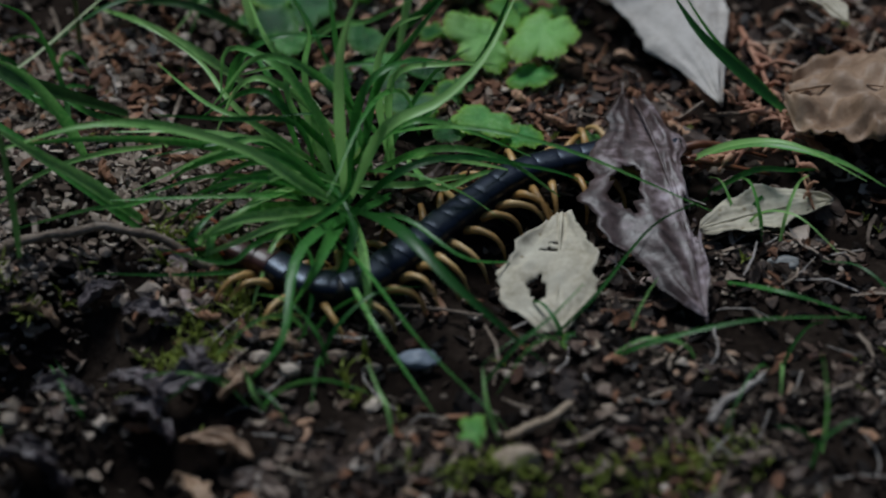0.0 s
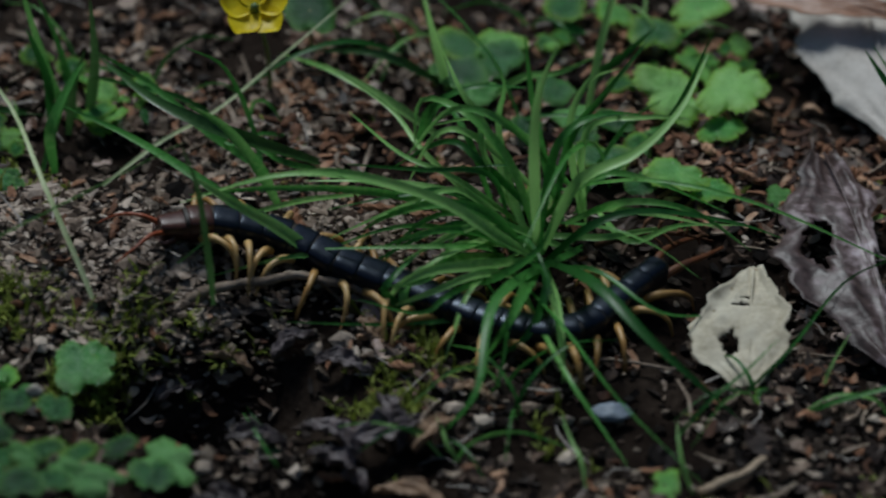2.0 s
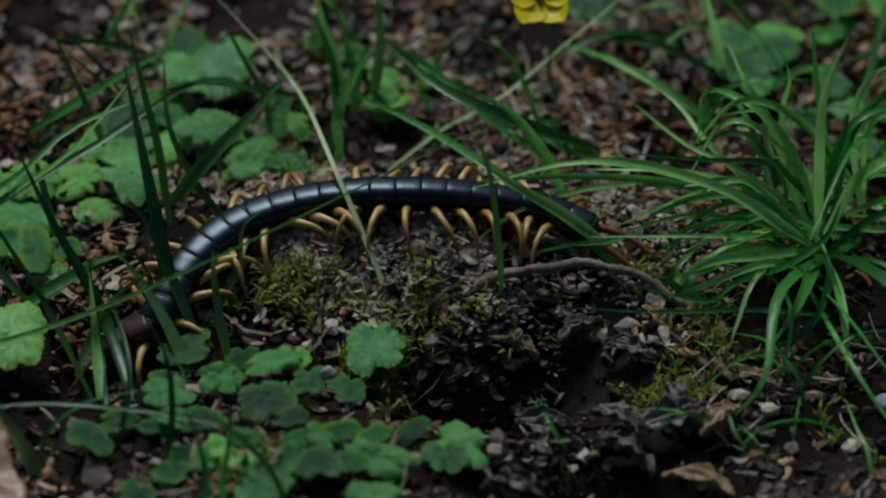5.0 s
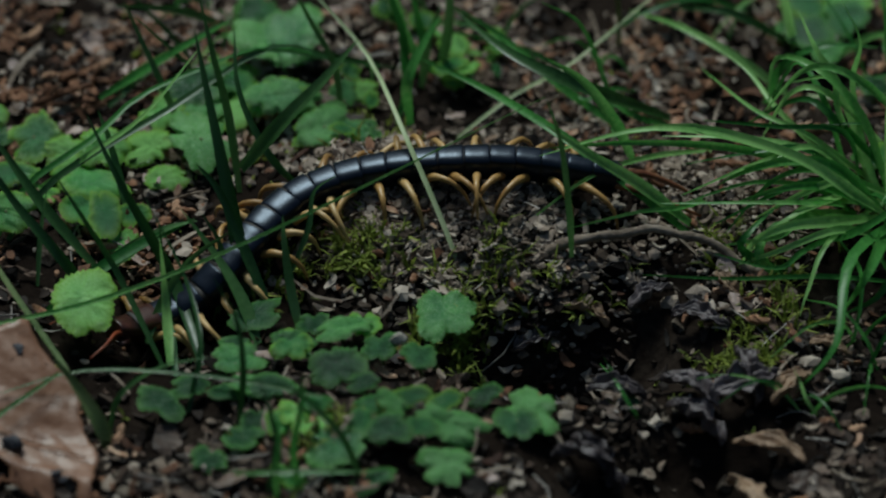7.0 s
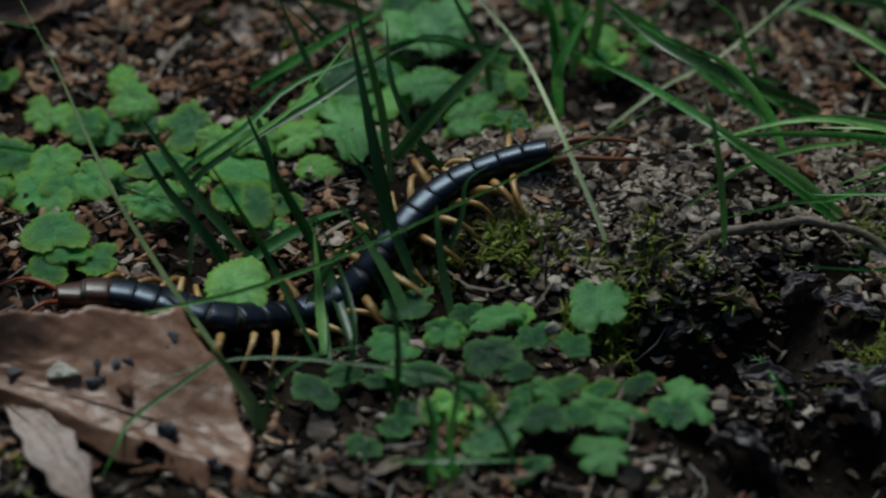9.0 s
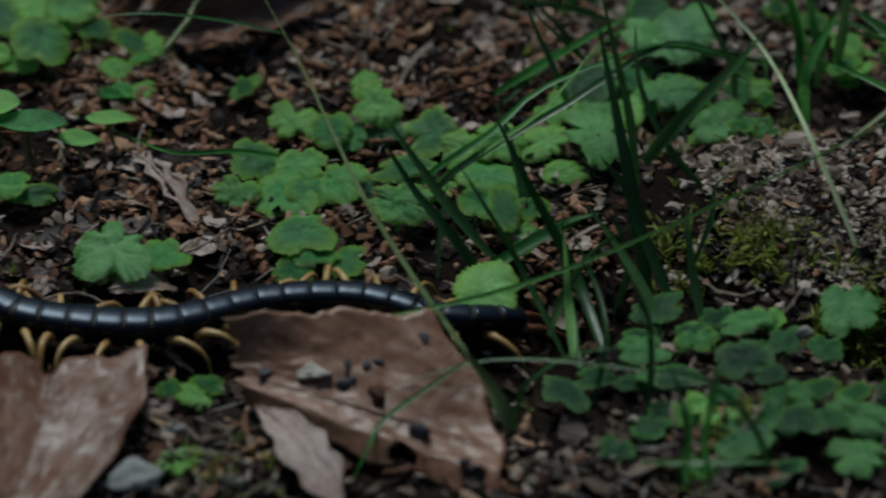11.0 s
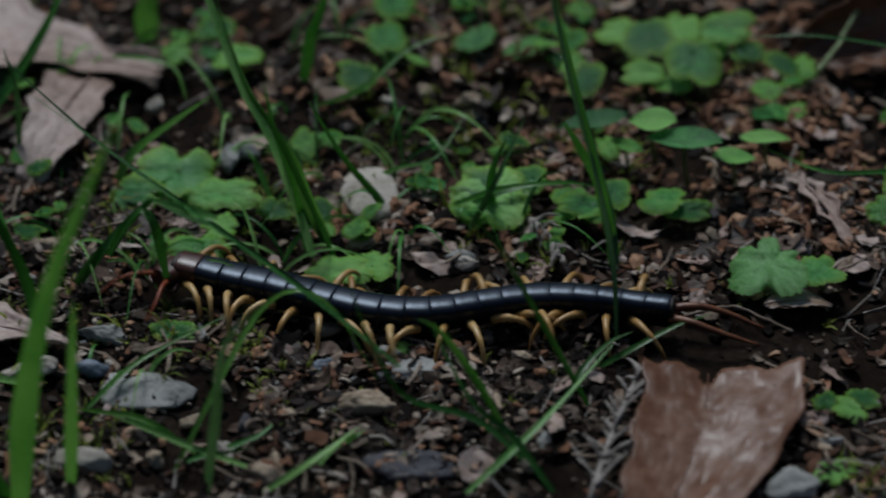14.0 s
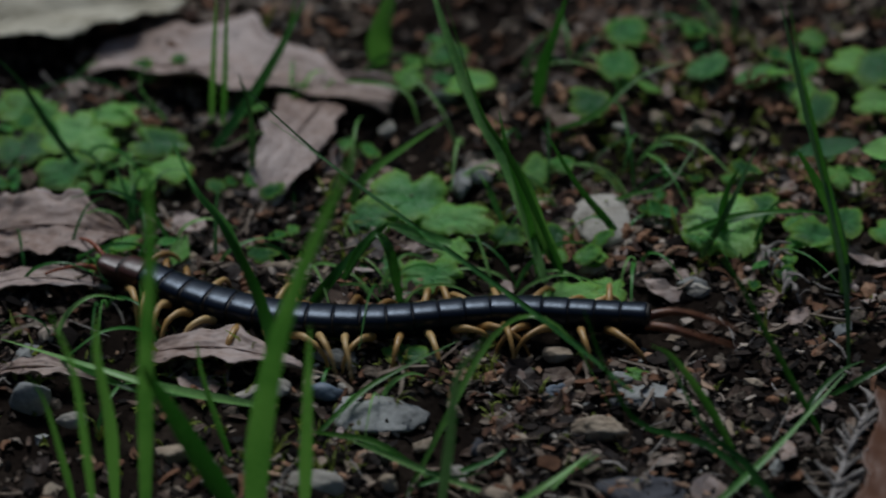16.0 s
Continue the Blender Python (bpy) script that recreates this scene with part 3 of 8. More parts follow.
def stone(label, mat, x, y, z, sx, sy, sz, yaw=0.0, rough=0.18, edge=2.0, seed=1, name="stone", category="stone"):
    """A broken stone: a ball cut by chance planes, its edges worn. edge: 2 for a smooth pebble, 4 for a sharp one."""
    r = random.Random(seed * 17)
    planes = [(Vector((r.gauss(0, 1), r.gauss(0, 1), r.gauss(0, 1))).normalized(), r.uniform(0.42, 0.72) if edge > 2.5 else r.uniform(0.62, 0.92)) for _ in range(10 if edge > 2.5 else 16)]
    sharp = 5 + 6 * (edge - 1)
    bm = bmesh.new()
    bmesh.ops.create_icosphere(bm, subdivisions=4, radius=1)
    for v in bm.verts:
        d = v.co.normalized()
        box = (abs(d.x) ** 4 + abs(d.y) ** 4 + abs(d.z) ** 4) ** -0.25 * 0.88 if edge > 2.5 else 1.0
        k = (box ** -sharp + sum((max(0, d.dot(n)) / h) ** sharp for n, h in planes)) ** (-1 / sharp)
        k *= 1 + 0.5 * rough * noise.noise(d * 2.2 + Vector((seed * 3.1, 0, 0))) + 0.35 * rough * noise.noise(d * 6 + Vector((0, seed * 2.3, 0)))
        v.co = Vector((d.x * sx, d.y * sy, d.z * sz)) * 0.58 * k
    ob = link_mesh(name, bm, mat)
    ob.matrix_world = pose(x, y, z, 6 * math.sin(seed), 8 * math.cos(seed * 2), yaw)
    return tagged(ob, label, category)


def leaf_mesh(seed, lobes, notch, depth, cup, frill):
    """A flat fan-shaped leaf blade of radius 1, its stalk at the origin: broad rounded lobes parted by narrow notches, a finely toothed wavy rim."""
    r = random.Random(seed)
    bm, rings, n = bmesh.new(), 9, 120
    ph = [r.uniform(0, 6.28) for _ in range(6)]
    cuts = [(-2.1 + 4.2 * (k + r.uniform(0.25, 0.75)) / lobes, r.uniform(0.4, 1.5) * depth, r.uniform(0.09, 0.3)) for k in range(lobes)]
    long, wide = r.uniform(1.0, 1.15), r.uniform(0.8, 1.0)
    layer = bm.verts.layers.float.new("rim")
    grid, mid = [], bm.verts.new((0.2, 0, -0.03))
    for j in range(1, rings + 1):
        row = []
        for i in range(n):
            a = 6.283 * i / n
            away = abs(math.atan2(math.sin(a - math.pi), math.cos(a - math.pi)))
            turned = math.atan2(math.sin(a), math.cos(a))
            edge = 1 + 0.09 * math.sin(2 * a + ph[1]) + 0.05 * math.sin(3 * a + ph[5]) - notch * math.exp(-(away / 0.35) ** 2)
            edge -= sum(d * math.exp(-((turned - c) / w) ** 2) for c, d, w in cuts)
            edge -= 0.065 * abs(math.sin(13.5 * a + ph[3] + 1.6 * math.sin(3 * a))) + 0.1 * noise.noise((2.6 * math.cos(a), 2.6 * math.sin(a), seed)) + 0.05 * noise.noise((9 * math.cos(a), 9 * math.sin(a), seed))
            q = j / rings
            x, y = q * edge * long * math.cos(a), q * edge * wide * math.sin(a)
            z = cup * q * q - 0.16 * q ** 6 + frill * q ** 2 * math.sin(3 * a + ph[2]) + 0.08 * math.sin(2.4 * x + ph[1]) * q + 0.07 * math.cos(2.9 * y + ph[4]) * q - 0.025 * math.exp(-(y / 0.12) ** 2)
            v = bm.verts.new((x + 0.2 * (1 - q), y, z + 0.07 * noise.noise((4 * x, 4 * y, seed * 1.9)) + 0.035 * noise.noise((9 * x, 9 * y, seed * 1.3))))
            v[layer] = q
            row.append(v)
        grid.append(row)
    for i in range(n):
        bm.faces.new((mid, grid[0][i], grid[0][(i + 1) % n]))
        for a, b in zip(grid, grid[1:]):
            bm.faces.new((a[i], b[i], b[(i + 1) % n], a[(i + 1) % n]))
    me = bpy.data.meshes.new("leaf")
    bm.to_mesh(me)
    bm.free()
    me.shade_smooth()
    return me


def pointed_mesh(seed):
    """An oval, pointed leaf of length 2, stalk at the origin."""
    r = random.Random(seed)
    bm, n, rows = bmesh.new(), 12, []
    for i in range(n + 1):
        u = i / n
        w = 0.62 * math.sin(math.pi * min(1, u * 0.97 + 0.02)) ** 0.8 * (1.15 - 0.4 * u)
        rows.append([bm.verts.new((2 * u - 1, w * v, 0.18 * abs(v) - 0.25 * (u - 0.4) ** 2 + 0.02 * r.uniform(-1, 1))) for v in (-1, -0.5, 0, 0.5, 1)])
    for a, b in zip(rows, rows[1:]):
        for k in range(4):
            bm.faces.new((a[k], b[k], b[k + 1], a[k + 1]))
    me = bpy.data.meshes.new("leaf")
    bm.to_mesh(me)
    bm.free()
    me.shade_smooth()
    return me


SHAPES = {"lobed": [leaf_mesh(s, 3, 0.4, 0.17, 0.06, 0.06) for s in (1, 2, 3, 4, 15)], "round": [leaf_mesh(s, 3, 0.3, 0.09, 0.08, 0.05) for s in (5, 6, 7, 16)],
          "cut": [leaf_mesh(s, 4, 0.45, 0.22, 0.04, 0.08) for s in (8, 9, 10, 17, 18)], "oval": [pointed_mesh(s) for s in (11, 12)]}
MADE = {}


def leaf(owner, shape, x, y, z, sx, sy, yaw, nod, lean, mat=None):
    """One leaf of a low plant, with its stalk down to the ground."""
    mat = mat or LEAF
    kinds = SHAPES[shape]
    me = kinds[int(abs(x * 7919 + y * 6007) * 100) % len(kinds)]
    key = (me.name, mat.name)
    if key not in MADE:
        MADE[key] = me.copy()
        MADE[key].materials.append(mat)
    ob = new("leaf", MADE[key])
    ob.parent = owner
    ob.matrix_basis = pose(x, y, z, nod, lean, 0) @ pose(0, 0, 0, 0, 0, yaw) @ Matrix.Diagonal((0.55 * sx, 0.55 * sy, 0.2 * (sx + sy), 1))
    foot = rough_rise(x, y)
    if z - foot > 0.002:
        part("leaf_stalk", tube(bmesh.new(), curve_points([(x + 0.001, y + 0.003, foot - 0.001), (x, y + 0.001, (z + foot) / 2), (x, y, z - 0.0002)], 6), 0.0005, 5), STALK, owner)
    return ob


def dead_leaf(label, mat, base, tip, width, bank=0.0, curl=0.15, fold=0.0, fold_end=2.0, arch=0.1, lobes=6, bite=0.12, holes=(), seed=1, widest=0.45, crumple=0.05, stalk=0.0, lip=0.0, far=(), near=(), category="dead leaf", name="dead_leaf"):
    """A dry leaf from its base to its tip. bank: turn about that line; curl: edges up; arch: middle up; holes: u, v, radius u, radius v."""
    base, tip = Vector(base), Vector(tip)
    axis = tip - base
    length = axis.length
    ahead = axis.normalized()
    side = Vector((0, 0, 1)).cross(ahead).normalized()
    side.rotate(Matrix.Rotation(radians(bank), 3, ahead))
    normal = ahead.cross(side)
    nu, nv = 44, 30
    bm, rows = bmesh.new(), []
    for i in range(nu + 1):
        u = i / nu
        shape = (max(0, math.sin(math.pi * u ** (math.log(0.5) / math.log(widest))))) ** 0.7
        row = []
        for j in range(nv + 1):
            v = 2 * j / nv - 1
            s = 1 if v > 0 else -1
            tooth = 1 - bite * abs(math.sin(lobes * math.pi * u + (0.6 if s > 0 else 0) + seed)) ** 1.6 - 0.6 * bite * (0.5 + 0.5 * noise.noise((u * 9, s * 3.0, seed * 1.7))) - 0.09 * (0.5 + noise.noise((u * 15, s * 5.0, seed * 0.7))) - 0.05 * (0.5 + noise.noise((u * 40, s * 5.0, seed * 0.3)))
            prof = far if s > 0 else near
            w = 0.5 * width * tooth * (float(np.interp(u, np.linspace(0, 1, len(prof)), prof)) if prof else shape)
            folded = fold * max(0, min(1, 0.5 + 3 * (fold_end - u)))
            h = folded * width * max(0, v - 0.45) ** 1.6 + curl * width * v * v * shape + arch * length * 4 * u * (1 - u)
            h += crumple * width * (noise.noise((u * 3.2, v * 2.2, seed * 2.9)) + 0.45 * noise.noise((u * 8, v * 6, seed * 1.3)))
            h += 0.0022 * width * abs(math.sin(19 * (u - 0.35 * abs(v)))) ** 0.6 * (1 - 0.4 * abs(v)) + 0.012 * width * noise.noise((u * 19, v * 13, seed * 0.9)) + 0.03 * width * abs(v) ** 3 * math.sin(13 * u + 5 * v + seed)
            h += lip * width * max(0, -v - 0.25) ** 1.4 * max(0, min(1, 4 * (0.72 - u)))
            shrink = 1 - 0.35 * abs(curl) * v * v - 0.5 * abs(folded) * max(0, v - 0.45)
            row.append(bm.verts.new(base + ahead * (u * length) + side * (w * v * shrink) + normal * h))
        rows.append(row)
    for i in range(nu):
        for j in range(nv):
            u, v = (i + 0.5) / nu, 2 * (j + 0.5) / nv - 1
            if any(((u - a) / p) ** 2 + ((v - b) / q) ** 2 < 1 + 0.7 * noise.noise((u * 17, v * 11, seed)) for a, b, p, q in holes):
                continue
            bm.faces.new((rows[i][j], rows[i + 1][j], rows[i + 1][j + 1], rows[i][j + 1]))
    bmesh.ops.delete(bm, geom=[v for v in bm.verts if not v.link_faces], context="VERTS")
    ob = tagged(link_mesh(name, bm, mat), label, category)
    thick = ob.modifiers.new("thickness", "SOLIDIFY")
    thick.thickness = 0.00022
    rib = tube(bmesh.new(), [base + ahead * (k / 9 * length * 0.96 - stalk * (1 - k / 9)) + normal * (arch * length * 4 * (k / 9) * (1 - k / 9) + 0.0002) for k in range(10)], 0.00045, 5, 0.3)
    part("midrib", rib, mat, ob)
    return ob


def sheet_point(corners, bulge, wall, fold, valley, u, v):
    """A place on a broad leaf: u runs left to right, v near to far; bulge swells the four edges, wall lifts the far margin, fold lifts the left wing."""
    nl, nr, fr, fl = (Vector(c) for c in corners)
    p = (1 - u) * (1 - v) * nl + u * (1 - v) * nr + u * v * fr + (1 - u) * v * fl
    across, along = ((nr + fr) - (nl + fl)) / 2, ((fl + fr) - (nl + nr)) / 2
    near, right, far, left = bulge
    p += across * (right * u * 4 * v * (1 - v) - left * (1 - u) * 4 * v * (1 - v)) + along * (far * v * 4 * u * (1 - u) - near * (1 - v) * 4 * u * (1 - u))
    p.z += wall * (v ** 3 - v) + fold * max(0, valley - u) ** 1.2 - 0.004 * max(0, 0.14 - v) / 0.14
    return p


def sheet_leaf(label, mat, corners, bulge, wall=0.0, fold=0.0, valley=0.0, crumple=0.0012, holes=(), seed=1):
    """A broad dry leaf laid between four corners (near left, near right, far right, far left)."""
    bm, rows, nu, nv = bmesh.new(), [], 56, 44
    up = Vector((0, 0, 1))
    for i in range(nu + 1):
        row = []
        for j in range(nv + 1):
            a, b = i / nu, j / nv
            wave = lambda q, k: 0.012 * math.sin(17 * q + k) + 0.03 * noise.noise((q * 5, k, seed)) + 0.014 * noise.noise((q * 19, k, seed))
            u = a + wave(b, 1.0) * (1 - a) * 2 * (a < 0.5) + wave(b, 2.0) * a * 2 * (a >= 0.5) * (a - 0.5)
            v = b + wave(a, 3.0) * (1 - b) * 2 * (b < 0.5) * (0.5 - b) + wave(a, 4.0) * b * 2 * (b >= 0.5) * (b - 0.5)
            h = crumple * (noise.noise((u * 3, v * 2.6, seed * 2.1)) + 0.5 * noise.noise((u * 8, v * 7, seed * 1.3)) + 0.22 * noise.noise((u * 21, v * 19, seed * 0.7)))
            h += 0.00016 * abs(math.sin(16 * (v - 0.5 * abs(u - valley)))) ** 0.5
            row.append(bm.verts.new(sheet_point(corners, bulge, wall, fold, valley, u, v) + up * h))
        rows.append(row)
    for i in range(nu):
        for j in range(nv):
            u, v = (i + 0.5) / nu, (j + 0.5) / nv
            if not any(((u - a) / p) ** 2 + ((v - b) / q) ** 2 < 1 + 0.7 * noise.noise((u * 17, v * 11, seed)) for a, b, p, q in holes):
                bm.faces.new((rows[i][j], rows[i + 1][j], rows[i + 1][j + 1], rows[i][j + 1]))
    bmesh.ops.delete(bm, geom=[v for v in bm.verts if not v.link_faces], context="VERTS")
    ob = tagged(link_mesh("dead_leaf", bm, mat), label, "dead leaf")
    thick = ob.modifiers.new("thickness", "SOLIDIFY")
    thick.thickness = 0.00024
    line = [sheet_point(corners, bulge, wall, fold, valley, valley if valley > 0.1 else 0.03 + 0.94 * k / 11, 0.03 + 0.94 * k / 11 if valley > 0.1 else 0.42 - 0.1 * k / 11) + up * 0.0003 for k in range(12)]
    part("midrib", tube(bmesh.new(), line, 0.0004, 5, 0.35), mat, ob)
    return ob


def scatter_blades(owner, count, x, y, spread, lo, hi, width, seed, rise_of=(0.15, 0.6)):
    """Blades that spring from one root and arch outwards."""
    r = random.Random(seed)
    for _ in range(count):
        a, l = r.uniform(0, 6.283), r.uniform(lo, hi)
        rx, ry = x + spread * r.uniform(-0.6, 0.6), y + 0.6 * spread * r.uniform(-0.6, 0.6)
        z, up = rough_rise(rx, ry) - 0.001, r.uniform(*rise_of)
        dx, dy = math.cos(a) * l, math.sin(a) * l
        blade(owner, width * r.uniform(0.6, 1.3), (rx, ry, z), (rx + 0.2 * dx, ry + 0.2 * dy, z + 0.4 * l * up + 0.003), (rx + 0.55 * dx, ry + 0.55 * dy, z + 0.65 * l * up + 0.003),
              (rx + 0.95 * dx, ry + 0.95 * dy, z + (up - 0.1) * 0.7 * l), twist=r.uniform(-0.6, 0.6))


def shoots():
    r = random.Random(31)
    for cx, cy, sx, sy, n in ((-0.24, 0.03, 0.06, 0.05, 26), (-0.17, 0.04, 0.04, 0.05, 20), (-0.3, 0.02, 0.03, 0.04, 8), (0.07, 0.07, 0.05, 0.02, 7), (0.27, -0.02, 0.03, 0.03, 4), (0.18, -0.05, 0.04, 0.02, 5), (-0.25, -0.04, 0.04, 0.03, 6), (0.19, 0.085, 0.05, 0.012, 5)):
        for _ in range(n):
            x, y = cx + sx * r.uniform(-1, 1), cy + sy * r.uniform(-1, 1)
            tuft_small = thing("grass_shoot", "thin young grass shoot growing through the litter", "grass shoot", "grass shoots")
            scatter_blades(tuft_small, r.randint(1, 3), x, y, 0.003, 0.012, 0.03, 0.0008, r.randint(0, 9999))


def tiny_herbs():
    """Small round-leaved seedlings that fill the green parts of the ground."""
    r = random.Random(57)
    for cx, cy, sx, sy, n in ((-0.27, 0.04, 0.05, 0.05, 16), (-0.17, 0.05, 0.05, 0.05, 14), (-0.1, 0.07, 0.05, 0.02, 6), (0.05, 0.06, 0.04, 0.025, 9), (0.2, 0.08, 0.04, 0.015, 6)):
        for _ in range(n):
            x, y = cx + sx * r.uniform(-1, 1), cy + sy * r.uniform(-1, 1)
            herb_small = thing("tiny_herb", "tiny bright green herb rooted in the litter", "herb", "tiny herbs")
            for _ in range(r.randint(2, 4)):
                size = r.uniform(0.003, 0.0075)
                u, w = x + r.uniform(-0.005, 0.005), y + r.uniform(-0.005, 0.005)
                leaf(herb_small, r.choice(("lobed", "round", "round", "oval")), u, w, rough_rise(u, w) + r.uniform(0.0022, 0.006), size, size * r.uniform(0.7, 1), r.uniform(0, 360), r.uniform(-10, 30), r.uniform(-18, 18))


def flower(at):
    """An open five-petalled flower facing up and outward, on a stem."""
    x, y, z = at
    ob = thing("yellow_flower", "bright yellow five-petalled flower on a thin stem", "flower")
    part("stem", tube(bmesh.new(), curve_points([(x + 0.004, y + 0.012, rough_rise(x, y)), (x + 0.003, y + 0.008, z * 0.5), (x, y + 0.001, z - 0.001)], 12), 0.0006, 6), STALK, ob)
    part("flower_centre", tube(bmesh.new(), [Vector((x, y, z - 0.001)), Vector((x, y - 0.0006, z + 0.001)), Vector((x, y - 0.001, z + 0.0018))], 0.0013, 9, 0.5), STALK, ob)
    for k in range(5):
        a, bm, rows = 6.283 * k / 5 + 0.35, bmesh.new(), []
        out, side = Vector((math.cos(a), math.sin(a) * 0.86, math.sin(a) * 0.5)), Vector((-math.sin(a), math.cos(a) * 0.86, math.cos(a) * 0.5))
        up = out.cross(side)
        for i in range(8):
            u = i / 7
            w = 0.0038 * math.sin(math.pi * (0.12 + 0.8 * u)) ** 0.7
            rows.append([bm.verts.new(Vector(at) + out * (0.0008 + 0.0072 * u - 0.0005 * v * v * u) + side * (w * v) + up * (0.0022 * u * u + 0.0009 * v * v + 0.0003 * math.sin(5 * v + k))) for v in (-1, -0.5, 0, 0.5, 1)])
        for p, q in zip(rows, rows[1:]):
            for j in range(4):
                bm.faces.new((p[j], p[j + 1], q[j + 1], q[j]))
        part("petal", bm, PETAL, ob)


def spray(label, mat, a, b, count, length):
    """A flat conifer spray: an axis with scaly side twigs."""
    a, b = Vector(a), Vector(b)
    ob = thing("conifer_spray", label, "conifer spray", "fallen conifer sprays")
    bow = Vector((0, 0, 0.003))
    line = [a.lerp(b, k / 10) + bow * math.sin(math.pi * k / 10) for k in range(11)]
    part("axis", tube(bmesh.new(), line, 0.0007, 6, 0.4, 0.2), mat, ob)
    ahead = (b - a).normalized()
    side = Vector((0, 0, 1)).cross(ahead).normalized()
    r = random.Random(int(length * 1e6) + count)
    for k in range(count):
        for s in (1, -1):
            u = 0.08 + 0.88 * (k + 0.9 * r.random()) / count
            if r.random() < 0.15:
                continue
            root = a.lerp(b, u) + bow * math.sin(math.pi * u)
            l = length * (1.1 - 0.6 * u) * r.uniform(0.35, 1.15)
            end = root + ahead * (r.uniform(0.45, 1.0) * l) + side * (s * r.uniform(0.35, 0.8) * l) + Vector((0, 0, r.uniform(-0.003, 0.004)))
            mid = root.lerp(end, 0.5) + ahead * (-0.06 * l) + Vector((0, 0, 0.0008))
            part("side_twig", tube(bmesh.new(), curve_points([root, mid, end], 9), (0.0009 if mat is RUST else 0.0006) * r.uniform(0.6, 1.3), 5, 0.35, 0.35, k), mat, ob)


# ---- dead leaves ----
dead_leaf('cream torn dead leaf lying in the litter', CREAM, (0.2156, 0.0040, 0.0044), (0.2112, -0.0331, 0.0019), 0.0254, far=(0.2, 0.45, 0.75, 0.8, 0.75, 0.2), near=(0.2, 0.6, 1.0, 1.3, 1.0, 0.2), bank=8, curl=0.05, arch=0.04, lobes=4, bite=0.1, holes=((0.66, -0.35, 0.1, 0.14), (0.35, -0.25, 0.02, 0.2), (0.28, -0.1, 0.02, 0.18)), seed=3, crumple=0.05)
dead_leaf('weathered mauve-grey dead leaf with holes, propped up', MAUVE, (0.2340, 0.0377, 0.0090), (0.2431, -0.0319, 0.0028), 0.0242, far=(0.3, 0.8, 0.45, 0.4, 0.35, 0.03), near=(0.5, 1.2, 1.75, 1.95, 1.1, 0.03), bank=-6, curl=-0.08, arch=0.06, lobes=5, bite=0.14, holes=((0.45, -0.5, 0.09, 0.2), (0.6, 0.7, 0.1, 0.3)), seed=5, crumple=0.07)
dead_leaf('brown dry leaf lying over a pale one', BEECH, (0.2151, 0.0931, 0.0140), (0.2581, 0.0800, 0.0140), 0.0133, bank=10, curl=0.1, arch=0.03, lobes=4, bite=0.1, seed=41)
dead_leaf('large pale dry leaf with a pointed tip', PALE, (0.2471, 0.1072, 0.0120), (0.2539, 0.0429, 0.0030), 0.0315, far=(0.5, 0.6, 0.67, 0.55, 0.3, 0.03), near=(0.8, 1.2, 1.35, 1.1, 0.6, 0.03), bank=6, curl=-0.06, arch=0.03, lobes=4, bite=0.08, seed=7, crumple=0.04, widest=0.45)
dead_leaf('orange-brown curled dead leaf on litter', TANLEAF, (0.2674, 0.0339, 0.0120), (0.2988, 0.0248, 0.0160), 0.0440, far=(0.6, 1.3, 1.7, 1.8, 1.7, 1.2), near=(0.3, 0.8, 0.95, 0.85, 0.9, 0.7), bank=-10, curl=-0.15, arch=0.08, lobes=5, bite=0.12, seed=8, crumple=0.12)
dead_leaf('pale dry leaf end standing up', CREAM, (0.2707, 0.0738, 0.0140), (0.2831, 0.0562, 0.0140), 0.0133, bank=-15, curl=0.1, arch=0.03, lobes=3, bite=0.15, seed=42)
dead_leaf('cream-grey dry leaf on the soil', CREAM, (0.2449, -0.0006, 0.0024), (0.2744, 0.0074, 0.0030), 0.0158, bank=4, curl=0.1, arch=0.03, lobes=4, bite=0.14, seed=9)
dead_leaf('tan scrap of dead leaf', TANLEAF, (0.1313, -0.0575, -0.0031), (0.1458, -0.0653, -0.0020), 0.0091, bank=-15, curl=0.2, lobes=3, bite=0.25, seed=10, crumple=0.12)
dead_leaf('dark rotting leaf in a hollow', DARKLEAF, (0.1180, -0.0490, 0.0007), (0.1297, -0.0553, -0.0050), 0.0115, bank=-25, curl=0.2, lobes=4, bite=0.3, seed=11, crumple=0.2)
dead_leaf('dark rotting leaf in a hollow', DARKLEAF, (0.0936, -0.0671, 0.0042), (0.1079, -0.0662, -0.0078), 0.0133, bank=-20, curl=0.15, lobes=4, bite=0.3, seed=12, crumple=0.2)
dead_leaf('dark crumpled dead leaf scrap', DARKLEAF, (0.1330, -0.0348, 0.0039), (0.1371, -0.0489, 0.0002), 0.0085, bank=-25, curl=0.2, lobes=4, bite=0.3, seed=13, crumple=0.2)
dead_leaf('dark crumpled dead leaf scrap', DARKLEAF, (0.0973, -0.0612, 0.0024), (0.1053, -0.0676, -0.0063), 0.0109, bank=-20, curl=0.2, lobes=4, bite=0.3, seed=14, crumple=0.2)
dead_leaf('tan scrap of dead leaf', TANLEAF, (0.1303, -0.0644, -0.0080), (0.1363, -0.0797, -0.0041), 0.0085, bank=-15, curl=0.2, lobes=4, bite=0.3, seed=15, crumple=0.15)
BEECH_SHEET = (((-0.0565, -0.0537, 0.0065), (-0.0036, -0.0825, 0.0035), (-0.0160, -0.0370, 0.0135), (-0.0594, -0.0432, 0.0167)), (0.03, 0.13, 0.03, -0.02), 0.011, 0.0, 0.0)
